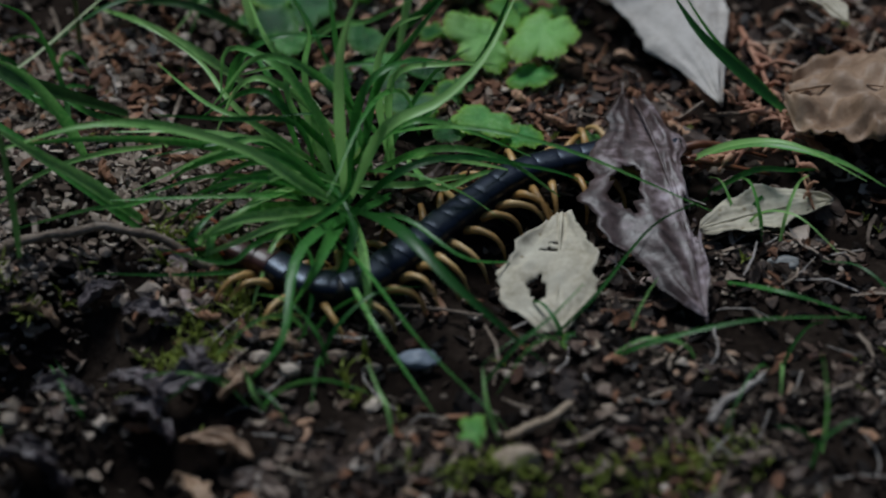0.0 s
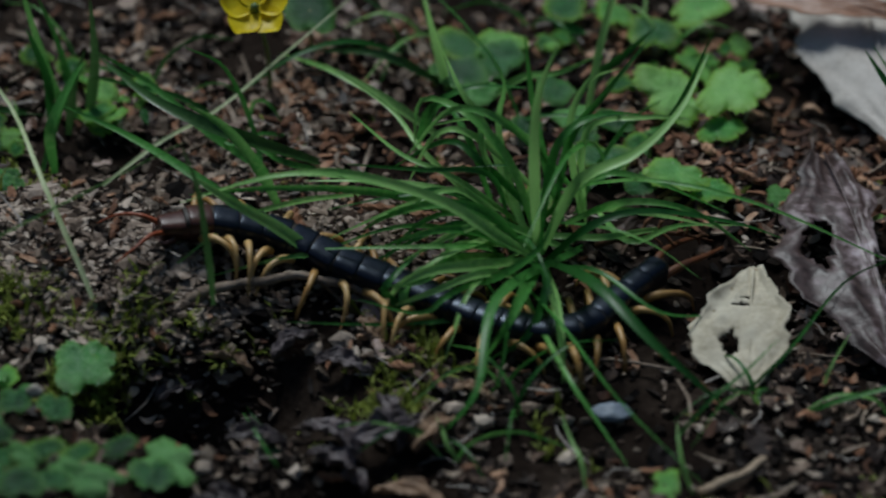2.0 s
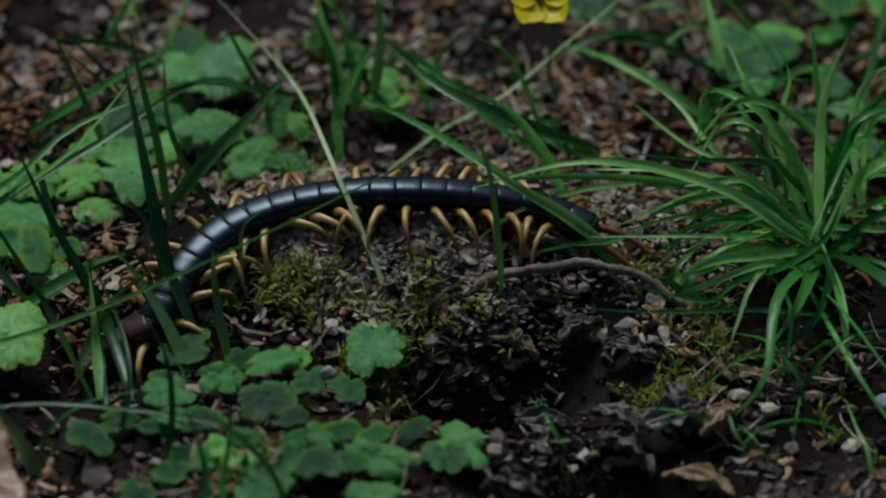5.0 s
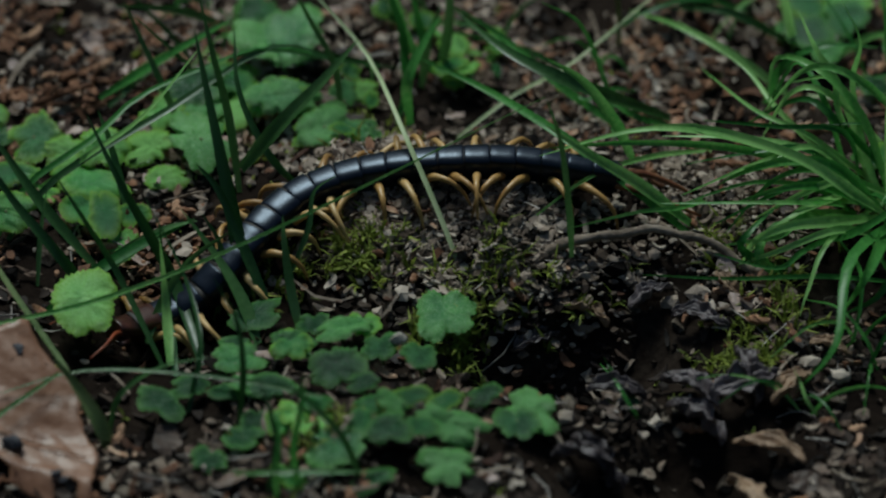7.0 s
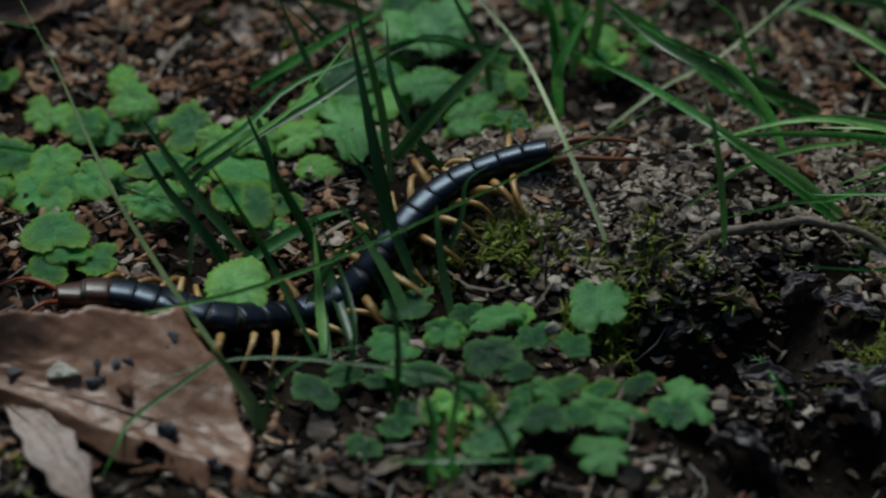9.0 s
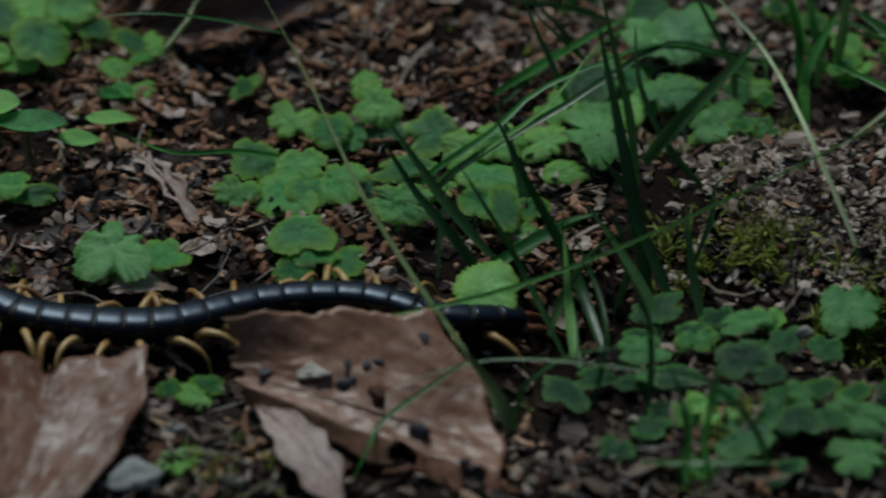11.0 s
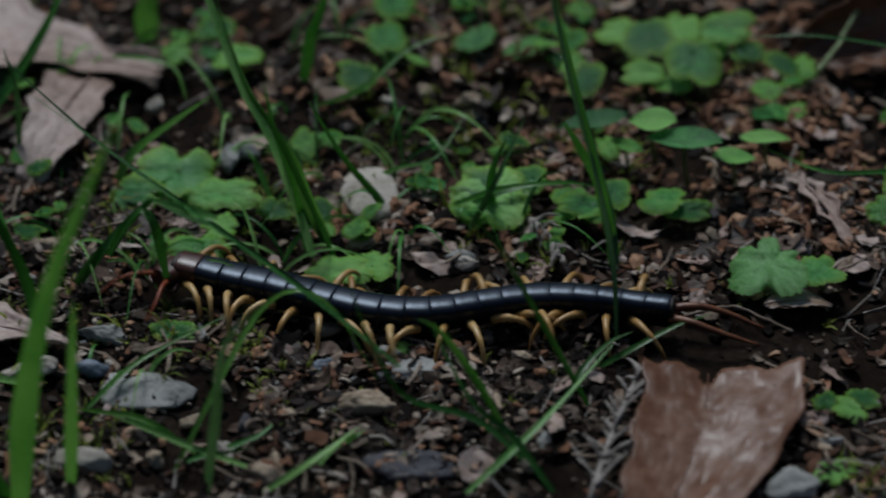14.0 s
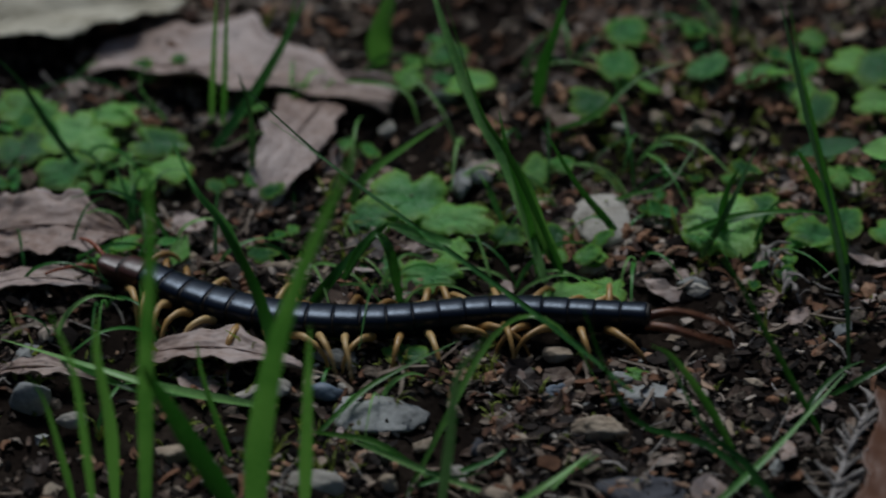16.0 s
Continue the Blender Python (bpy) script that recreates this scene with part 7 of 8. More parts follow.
blade(side_grass, 0.00504, (-0.2389, -0.0896, -0.0000), (-0.2479, -0.0935, 0.0236), (-0.2537, -0.0967, 0.0404), (-0.2575, -0.0987, 0.0505), mat=YOUNG)
blade(side_grass, 0.00252, (-0.2120, -0.0315, 0.0180), (-0.2143, -0.0296, 0.0300), (-0.2180, -0.0274, 0.0320), (-0.2238, -0.0321, 0.0240), mat=YOUNG)
blade(side_grass, 0.00221, (-0.2245, -0.0268, 0.0200), (-0.2205, -0.0272, 0.0280), (-0.2155, -0.0270, 0.0340), (-0.2143, -0.0272, 0.0360), mat=YOUNG)
blade(side_grass, 0.0024, (-0.1994, -0.0818, 0.0000), (-0.1967, -0.0848, 0.0219), (-0.1941, -0.0883, 0.0421), (-0.1867, -0.0903, 0.0556), mat=SHADED_GRASS)
blade(side_grass, 0.00315, (-0.2277, -0.0832, -0.0000), (-0.2264, -0.0860, 0.0202), (-0.2248, -0.0897, 0.0421), (-0.2233, -0.0925, 0.0573), mat=YOUNG)
blade(side_grass, 0.00173, (-0.1286, -0.0757, 0.0000), (-0.1434, -0.0656, 0.0080), (-0.1587, -0.0658, 0.0140), (-0.1656, -0.0661, 0.0280), (-0.1700, -0.0662, 0.0440), mat=YOUNG)
blade(side_grass, 0.0019, (-0.1390, -0.0596, 0.0020), (-0.1450, -0.0581, 0.0140), (-0.1518, -0.0587, 0.0260), (-0.1565, -0.0595, 0.0300), mat=YOUNG)
blade(side_grass, 0.00173, (-0.1209, -0.0506, 0.0000), (-0.1308, -0.0545, 0.0253), (-0.1398, -0.0589, 0.0488), (-0.1487, -0.0630, 0.0657), mat=YOUNG)
blade(side_grass, 0.00173, (-0.1168, 0.0013, 0.0000), (-0.1202, -0.0014, 0.0202), (-0.1269, -0.0080, 0.0589), (-0.1306, -0.0141, 0.0876), mat=YOUNG)
blade(side_grass, 0.00284, (-0.1188, 0.0074, 0.0000), (-0.1212, 0.0052, 0.0169), (-0.1247, 0.0037, 0.0270), (-0.1288, 0.0020, 0.0371), mat=YOUNG)
blade(side_grass, 0.00173, (-0.1782, -0.0013, 0.0000), (-0.1893, -0.0071, 0.0371), (-0.1960, -0.0105, 0.0539), (-0.2017, -0.0174, 0.0859), mat=YOUNG)
blade(side_grass, 0.00378, (-0.1804, 0.0048, 0.0000), (-0.1845, 0.0032, 0.0118), (-0.1877, 0.0008, 0.0270), (-0.1923, -0.0010, 0.0371), mat=YOUNG)
blade(side_grass, 0.00630, (-0.2285, 0.0820, 0.0007), (-0.2275, 0.0812, 0.0092), (-0.2253, 0.0802, 0.0178), (-0.2234, 0.0788, 0.0280), mat=YOUNG)
blade(side_grass, 0.00315, (-0.1906, 0.0630, 0.0030), (-0.1890, 0.0617, 0.0149), (-0.1861, 0.0604, 0.0250), (-0.1825, 0.0586, 0.0385), mat=YOUNG)
blade(side_grass, 0.00126, (-0.2640, 0.0562, 0.0001), (-0.2627, 0.0547, 0.0153), (-0.2614, 0.0530, 0.0287), (-0.2604, 0.0517, 0.0389), mat=YOUNG)
blade(side_grass, 0.00126, (-0.2612, 0.0542, 0.0001), (-0.2596, 0.0524, 0.0170), (-0.2585, 0.0506, 0.0304), (-0.2575, 0.0493, 0.0406), mat=YOUNG)
blade(side_grass, 0.00205, (-0.2564, 0.0633, 0.0002), (-0.2506, 0.0623, 0.0120), (-0.2462, 0.0611, 0.0222), (-0.2437, 0.0596, 0.0341), mat=YOUNG)
blade(side_grass, 0.00221, (-0.2303, 0.0231, 0.0001), (-0.2254, 0.0272, 0.0082), (-0.2156, 0.0320, 0.0144), (-0.2082, 0.0351, 0.0186), mat=YOUNG)
blade(side_grass, 0.00189, (-0.1669, 0.0156, 0.0002), (-0.1717, 0.0144, 0.0086), (-0.1776, 0.0130, 0.0186), (-0.1845, 0.0102, 0.0355), mat=YOUNG)
blade(side_grass, 0.00142, (-0.1775, -0.0729, 0.0000), (-0.1707, -0.0680, 0.0040), (-0.1689, -0.0673, 0.0050), (-0.1672, -0.0653, 0.0050), mat=YOUNG)
blade(side_grass, 0.00142, (-0.2030, -0.0686, 0.0000), (-0.2140, -0.0640, 0.0050), (-0.2239, -0.0616, 0.0050), (-0.2291, -0.0584, 0.0030), mat=YOUNG)
blade(side_grass, 0.00189, (-0.2851, -0.0371, 0.0040), (-0.2755, -0.0504, 0.0100), (-0.2652, -0.0558, 0.0100), (-0.2531, -0.0492, 0.0040), mat=YOUNG)
blade(side_grass, 0.00158, (-0.2452, -0.0652, 0.0000), (-0.2480, -0.0671, 0.0135), (-0.2500, -0.0692, 0.0269), (-0.2501, -0.0707, 0.0354), mat=YOUNG)
blade(side_grass, 0.00142, (-0.1210, -0.0369, 0.0000), (-0.1126, -0.0340, 0.0040), (-0.1033, -0.0281, 0.0060), (-0.0962, -0.0238, 0.0060), mat=YOUNG)
blade(side_grass, 0.00142, (-0.1275, -0.0527, 0.0000), (-0.1230, -0.0434, 0.0050), (-0.1175, -0.0347, 0.0060), (-0.1128, -0.0307, 0.0060), mat=YOUNG)
blade(side_grass, 0.00189, (-0.2709, -0.0895, 0.0000), (-0.2711, -0.0934, 0.0269), (-0.2718, -0.0970, 0.0472), (-0.2749, -0.1005, 0.0640), mat=YOUNG)
blade(side_grass, 0.00173, (-0.2769, -0.0804, 0.0000), (-0.2783, -0.0821, 0.0118), (-0.2805, -0.0848, 0.0286), (-0.2832, -0.0863, 0.0370), mat=YOUNG)
blade(side_grass, 0.00158, (-0.1947, 0.0201, 0.0022), (-0.1976, 0.0249, 0.0063), (-0.1989, 0.0262, 0.0084), (-0.2010, 0.0289, 0.0094), mat=YOUNG)
blade(side_grass, 0.00221, (-0.1447, 0.0166, 0.0001), (-0.1458, 0.0156, 0.0085), (-0.1444, 0.0147, 0.0169), (-0.1419, 0.0138, 0.0237), mat=YOUNG)
blade(side_grass, 0.00142, (-0.1520, 0.0150, 0.0041), (-0.1421, 0.0164, 0.0081), (-0.1311, 0.0187, 0.0091), (-0.1200, 0.0196, 0.0071), mat=YOUNG)
blade(side_grass, 0.00145, (-0.1867, 0.0522, 0.0044), (-0.1763, 0.0505, 0.0105), (-0.1667, 0.0590, 0.0154), (-0.1568, 0.0630, 0.0175), mat=YOUNG)
blade(side_grass, 0.00121, (-0.2337, 0.0636, 0.0087), (-0.2255, 0.0596, 0.0110), (-0.2189, 0.0566, 0.0102), (-0.2157, 0.0491, 0.0070), mat=YOUNG)
blade(side_grass, 0.00170, (-0.1857, 0.0045, 0.0000), (-0.1872, 0.0045, 0.0153), (-0.1912, 0.0040, 0.0307), (-0.1932, 0.0033, 0.0444), mat=YOUNG)
blade(side_grass, 0.00121, (-0.2310, -0.0620, -0.0000), (-0.2200, -0.0497, 0.0060), (-0.2110, -0.0420, 0.0080), (-0.1998, -0.0314, 0.0080), mat=YOUNG)
blade(side_grass, 0.00133, (-0.2183, -0.0575, 0.0000), (-0.2086, -0.0693, 0.0050), (-0.1986, -0.0746, 0.0050), (-0.1907, -0.0698, 0.0030), mat=YOUNG)
blade(side_grass, 0.00109, (-0.1747, 0.0249, 0.0024), (-0.1672, 0.0258, 0.0065), (-0.1584, 0.0263, 0.0094), (-0.1528, 0.0366, 0.0130), mat=YOUNG)
blade(side_grass, 0.00121, (-0.1188, 0.0008, 0.0000), (-0.1199, 0.0008, 0.0138), (-0.1229, 0.0005, 0.0276), (-0.1283, 0.0000, 0.0383), mat=YOUNG)
blade(side_grass, 0.00097, (-0.1600, -0.0630, 0.0200), (-0.1737, -0.0541, 0.0260), (-0.1884, -0.0478, 0.0340), (-0.2057, -0.0395, 0.0420), (-0.2207, -0.0302, 0.0480), (-0.2400, -0.0170, 0.0540))
blade(side_grass, 0.00242, (-0.1997, -0.0401, 0.0400), (-0.2045, -0.0391, 0.0410), (-0.2094, -0.0390, 0.0430), (-0.2141, -0.0386, 0.0440))
blade(side_grass, 0.00061, (-0.2718, 0.0515, 0.0000), (-0.2755, 0.0525, 0.0069), (-0.2792, 0.0534, 0.0124), (-0.2777, 0.0547, 0.0193))
far_grass = thing('grass_tuft', 'thin bright grass blades beside the dead leaves', 'grass', 'tufts of grass')
blade(far_grass, 0.00170, (0.2408, 0.0234, 0.0000), (0.2527, 0.0137, 0.0140), (0.2653, 0.0077, 0.0180), (0.2806, 0.0018, 0.0120))
blade(far_grass, 0.00133, (0.2485, 0.0150, 0.0000), (0.2577, 0.0121, 0.0080), (0.2660, 0.0105, 0.0090), (0.2727, 0.0143, 0.0060))
blade(far_grass, 0.00218, (0.2680, 0.0369, 0.0040), (0.2591, 0.0385, 0.0140), (0.2516, 0.0406, 0.0220), (0.2444, 0.0460, 0.0320))
blade(far_grass, 0.00121, (0.2458, -0.0118, -0.0026), (0.2556, -0.0283, 0.0079), (0.2646, -0.0327, 0.0080), (0.2753, -0.0341, 0.0040))
blade(far_grass, 0.00109, (0.2200, -0.0410, 0.0000), (0.2301, -0.0448, 0.0080), (0.2512, -0.0435, 0.0120), (0.2761, -0.0366, 0.0060))
blade(far_grass, 0.00097, (0.2401, -0.0421, 0.0000), (0.2362, -0.0427, 0.0060), (0.2280, -0.0425, 0.0070), (0.2197, -0.0434, 0.0020))
blade(far_grass, 0.00085, (0.1947, -0.0469, 0.0000), (0.2018, -0.0442, 0.0080), (0.2092, -0.0402, 0.0120), (0.2167, -0.0341, 0.0158))
blade(far_grass, 0.00073, (0.2098, -0.0354, 0.0020), (0.2196, -0.0301, 0.0095), (0.2334, -0.0092, 0.0105), (0.2447, -0.0130, 0.0206))
blade(far_grass, 0.00073, (0.2267, -0.0336, -0.0002), (0.2278, -0.0322, 0.0047), (0.2306, -0.0275, 0.0068), (0.2335, -0.0220, 0.0069))
blade(far_grass, 0.00085, (0.2628, -0.0708, 0.0000), (0.2579, -0.0710, 0.0050), (0.2543, -0.0711, 0.0060), (0.2532, -0.0702, 0.0060))
blade(far_grass, 0.00085, (0.2596, -0.0778, 0.0000), (0.2619, -0.0761, 0.0060), (0.2665, -0.0745, 0.0090), (0.2698, -0.0740, 0.0100))
blade(far_grass, 0.00073, (0.2626, -0.0726, -0.0000), (0.2633, -0.0714, 0.0110), (0.2625, -0.0704, 0.0193), (0.2616, -0.0698, 0.0248))
blade(far_grass, 0.00085, (0.1126, -0.0512, -0.0036), (0.1096, -0.0497, 0.0013), (0.1069, -0.0436, 0.0025), (0.1051, -0.0258, -0.0078))
blade(far_grass, 0.00097, (0.1492, -0.0515, -0.0009), (0.1467, -0.0506, 0.0030), (0.1456, -0.0477, 0.0052), (0.1444, -0.0465, 0.0073))
blade(far_grass, 0.00085, (0.1967, -0.0653, 0.0000), (0.1950, -0.0639, 0.0050), (0.1941, -0.0603, 0.0080), (0.1940, -0.0535, 0.0100))
blade(far_grass, 0.00085, (0.1748, -0.0641, 0.0000), (0.1739, -0.0592, 0.0050), (0.1725, -0.0549, 0.0060), (0.1705, -0.0481, 0.0080))
blade(tuft, 0.00280, (0.1691, 0.0065, 0.0058), (0.1601, -0.0044, 0.0208), (0.1460, -0.0016, 0.0298), (0.1237, 0.0061, 0.0316), (0.1010, 0.0125, 0.0224))
blade(tuft, 0.00200, (0.1702, 0.0049, 0.0055), (0.1796, 0.0011, 0.0188), (0.1918, 0.0041, 0.0204), (0.2118, 0.0109, 0.0113), (0.2245, 0.0144, 0.0033))
blade(tuft, 0.00260, (0.1692, 0.0081, 0.0061), (0.1678, 0.0063, 0.0318), (0.1686, 0.0094, 0.0473), (0.1726, 0.0091, 0.0621))
blade(tuft, 0.00280, (0.1705, 0.0097, 0.0063), (0.1775, 0.0068, 0.0265), (0.1896, 0.0098, 0.0313), (0.1998, 0.0184, 0.0363), (0.2069, 0.0319, 0.0411))
blade(tuft, 0.00260, (0.1680, 0.0082, 0.0061), (0.1581, 0.0025, 0.0216), (0.1485, 0.0013, 0.0259), (0.1378, 0.0041, 0.0212), (0.1319, 0.0097, 0.0126))
blade(tuft, 0.00260, (0.1679, 0.0065, 0.0058), (0.1553, -0.0039, 0.0130), (0.1456, -0.0079, 0.0151), (0.1383, -0.0086, 0.0114), (0.1359, -0.0082, 0.0036))
blade(tuft, 0.00220, (0.1668, 0.0082, 0.0061), (0.1556, 0.0019, 0.0176), (0.1459, -0.0005, 0.0199), (0.1353, 0.0027, 0.0134))
blade(tuft, 0.00240, (0.1681, 0.0098, 0.0064), (0.1594, 0.0262, 0.0247), (0.1535, 0.0301, 0.0340), (0.1504, 0.0398, 0.0375))
blade(tuft, 0.00200, (0.1704, 0.0081, 0.0060), (0.1636, 0.0150, 0.0254), (0.1543, 0.0220, 0.0341), (0.1451, 0.0304, 0.0312), (0.1436, 0.0259, 0.0195))
blade(tuft, 0.00200, (0.1692, 0.0081, 0.0061), (0.1729, 0.0111, 0.0325), (0.1828, 0.0166, 0.0369), (0.1970, 0.0264, 0.0282))
blade(tuft, 0.00140, (0.1727, 0.0048, 0.0054), (0.1815, -0.0062, 0.0122), (0.1939, -0.0172, 0.0097), (0.2109, -0.0037, -0.0019))
blade(tuft, 0.00300, (0.1697, 0.0057, 0.0056), (0.1649, -0.0136, 0.0142), (0.1607, -0.0246, 0.0141), (0.1565, -0.0257, 0.0061))
blade(tuft, 0.00260, (0.1708, 0.0040, 0.0054), (0.1713, -0.0170, 0.0121), (0.1718, -0.0277, 0.0100), (0.1722, -0.0311, 0.0020))
blade(tuft, 0.00300, (0.1256, 0.0026, 0.0077), (0.1138, 0.0028, 0.0187), (0.1033, 0.0031, 0.0265), (0.0940, 0.0057, 0.0324))
blade(tuft, 0.00300, (0.1142, 0.0229, 0.0093), (0.1096, 0.0212, 0.0215), (0.1027, 0.0208, 0.0326), (0.0945, 0.0192, 0.0401))
blade(tuft, 0.00220, (0.1530, -0.0006, 0.0045), (0.1599, -0.0075, 0.0126), (0.1682, -0.0082, 0.0204), (0.1719, -0.0052, 0.0285))
blade(far_grass, 0.00250, (0.2478, 0.0213, 0.0060), (0.2595, 0.0137, 0.0139), (0.2745, 0.0068, 0.0140), (0.2865, 0.0065, 0.0060))
blade(far_grass, 0.00280, (0.2655, 0.0279, 0.0120), (0.2553, 0.0331, 0.0200), (0.2481, 0.0378, 0.0260), (0.2425, 0.0444, 0.0320))
blade(side_grass, 0.00300, (-0.1834, -0.0026, 0.0030), (-0.1926, 0.0154, 0.0201), (-0.1998, 0.0221, 0.0302), (-0.2087, 0.0364, 0.0456), (-0.2110, 0.0419, 0.0508))
blade(side_grass, 0.00220, (-0.1175, -0.0030, 0.0030), (-0.1191, 0.0033, 0.0120), (-0.1247, 0.0178, 0.0241), (-0.1305, 0.0342, 0.0365), (-0.1348, 0.0460, 0.0463), mat=SHADED_GRASS)
blade(side_grass, 0.00160, (-0.1501, 0.0089, 0.0021), (-0.1441, 0.0117, 0.0141), (-0.1384, 0.0212, 0.0242), mat=SHADED_GRASS)
blade(side_grass, 0.00160, (-0.1535, 0.0137, 0.0061), (-0.1428, 0.0114, 0.0121), (-0.1306, 0.0141, 0.0121), (-0.1222, 0.0218, 0.0061), mat=YOUNG)
blade(side_grass, 0.00280, (-0.2350, -0.0139, 0.0000), (-0.2272, -0.0131, 0.0120), (-0.2179, -0.0049, 0.0200), mat=YOUNG)
blade(side_grass, 0.0014, (-0.2069, -0.0755, 0.0000), (-0.1993, -0.0635, 0.0120), (-0.1909, -0.0487, 0.0220), (-0.1824, -0.0483, 0.0280), (-0.1740, -0.0504, 0.0240), (-0.1655, -0.0551, 0.0100), mat=YOUNG)
blade(side_grass, 0.00160, (-0.2897, 0.0332, 0.0020), (-0.2972, 0.0362, 0.0120), (-0.3034, 0.0392, 0.0220), (-0.3107, 0.0406, 0.0300), mat=SHADED_GRASS)
blade(side_grass, 0.00250, (-0.2622, 0.0434, 0.0021), (-0.2542, 0.0494, 0.0121), (-0.2466, 0.0546, 0.0243), (-0.2410, 0.0602, 0.0345))
blade(side_grass, 0.00240, (-0.2396, -0.0490, 0.0020), (-0.2591, -0.0546, 0.0100), (-0.2765, -0.0503, 0.0120), (-0.2983, -0.0363, 0.0080))
blade(side_grass, 0.00180, (-0.2503, 0.0012, 0.0020), (-0.2537, 0.0021, 0.0120), (-0.2597, 0.0033, 0.0200), (-0.2672, 0.0158, 0.0260))
blade(side_grass, 0.00140, (-0.2520, 0.0323, 0.0011), (-0.2515, 0.0343, 0.0121), (-0.2518, 0.0332, 0.0221), (-0.2539, 0.0347, 0.0301), mat=SHADED_GRASS)
blade(side_grass, 0.00160, (-0.1785, -0.0739, 0.0000), (-0.1739, -0.0710, 0.0040), (-0.1695, -0.0666, 0.0060))
blade(side_grass, 0.00140, (-0.2049, -0.0716, 0.0000), (-0.1909, -0.0669, 0.0030), (-0.1865, -0.0622, 0.0040))
blade(dark_grass, 0.00200, (0.0284, 0.0173, 0.0056), (0.0263, 0.0237, 0.0206), (0.0231, 0.0285, 0.0337), (0.0200, 0.0344, 0.0459), mat=SHADED_GRASS)
blade(dark_grass, 0.00160, (0.0162, 0.0420, 0.0023), (0.0123, 0.0425, 0.0142), (0.0073, 0.0479, 0.0241), (0.0035, 0.0516, 0.0320), mat=SHADED_GRASS)
blade(dark_grass, 0.00180, (0.0422, 0.0137, 0.0083), (0.0346, 0.0139, 0.0188), (0.0285, 0.0226, 0.0290), (0.0275, 0.0338, 0.0374), mat=SHADED_GRASS)
blade(dark_grass, 0.00140, (-0.0150, 0.0210, 0.0042), (-0.0041, 0.0196, 0.0145), (0.0080, 0.0224, 0.0231), (0.0202, 0.0336, 0.0330))
blade(dark_grass, 0.00160, (0.0513, 0.0479, 0.0026), (0.0497, 0.0508, 0.0144), (0.0446, 0.0542, 0.0242), (0.0407, 0.0558, 0.0321), mat=SHADED_GRASS)
blade(dark_grass, 0.00220, (0.0657, 0.0612, 0.0021), (0.0652, 0.0618, 0.0141), (0.0629, 0.0607, 0.0241), (0.0608, 0.0609, 0.0301))
blade(dark_grass, 0.00200, (0.0694, 0.0591, 0.0021), (0.0708, 0.0596, 0.0141), (0.0735, 0.0607, 0.0241), mat=SHADED_GRASS)
blade(far_grass, 0.00220, (0.0265, 0.0827, 0.0020), (0.0153, 0.0722, 0.0140), (0.0016, 0.0638, 0.0220), mat=SHADED_GRASS)
blade(far_grass, 0.00200, (0.0138, 0.0867, 0.0020), (0.0178, 0.0817, 0.0140), (0.0217, 0.0809, 0.0240))
blade(far_grass, 0.00240, (0.0013, 0.0571, 0.0040), (0.0115, 0.0572, 0.0120), (0.0266, 0.0625, 0.0180))
blade(far_grass, 0.00200, (0.0606, 0.0674, 0.0020), (0.0466, 0.0581, 0.0121), (0.0365, 0.0551, 0.0161), (0.0252, 0.0595, 0.0100), mat=SHADED_GRASS)
blade(far_grass, 0.00260, (0.0739, 0.0651, 0.0020), (0.0756, 0.0648, 0.0180), (0.0748, 0.0664, 0.0340), mat=SHADED_GRASS)
blade(far_grass, 0.00220, (0.0018, -0.0026, 0.0018), (0.0092, -0.0018, 0.0081), (0.0177, -0.0019, 0.0127), mat=SHADED_GRASS)
blade(far_grass, 0.00240, (0.0133, -0.0332, -0.0012), (0.0122, -0.0192, 0.0051), (0.0112, -0.0148, 0.0186))
blade(bank_grass, 0.00340, (0.1240, 0.0450, 0.0038), (0.1041, 0.0318, 0.0224), (0.0882, 0.0386, 0.0267), (0.0765, 0.0583, 0.0241), mat=SHADED_GRASS)
blade(bank_grass, 0.00260, (0.0663, 0.0422, 0.0046), (0.0656, 0.0437, 0.0154), (0.0701, 0.0506, 0.0225), (0.0733, 0.0538, 0.0263))
blade(bank_grass, 0.0016, (0.0994, -0.0083, 0.0074), (0.0985, -0.0090, 0.0204), (0.0965, -0.0055, 0.0360), (0.0933, -0.0046, 0.0468), mat=SHADED_GRASS)
blade(bank_grass, 0.00220, (0.1510, 0.0532, 0.0038), (0.1395, 0.0557, 0.0123), (0.1274, 0.0651, 0.0140), (0.1170, 0.0796, 0.0080))
blade(bank_grass, 0.00220, (0.1526, 0.0740, 0.0030), (0.1382, 0.0735, 0.0120), (0.1222, 0.0806, 0.0080), mat=SHADED_GRASS)
blade(tuft, 0.00260, (0.1537, 0.0719, 0.0030), (0.1504, 0.0699, 0.0181), (0.1474, 0.0652, 0.0341))
blade(tuft, 0.00220, (0.1458, 0.0501, 0.0039), (0.1489, 0.0487, 0.0152), (0.1572, 0.0468, 0.0220), (0.1701, 0.0492, 0.0200))
blade(tuft, 0.00240, (0.1845, 0.0724, 0.0030), (0.1913, 0.0692, 0.0121), (0.1996, 0.0707, 0.0200))
blade(thin_grass, 0.00110, (-0.1720, -0.0282, 0.0040), (-0.1880, -0.0285, 0.0180), (-0.2048, -0.0253, 0.0300), (-0.2273, -0.0135, 0.0400), (-0.2502, 0.0085, 0.0460), mat=SHADED_GRASS)
blade(thin_grass, 0.00240, (-0.2024, -0.0255, 0.0280), (-0.2083, -0.0265, 0.0310), (-0.2152, -0.0256, 0.0340), mat=SHADED_GRASS)
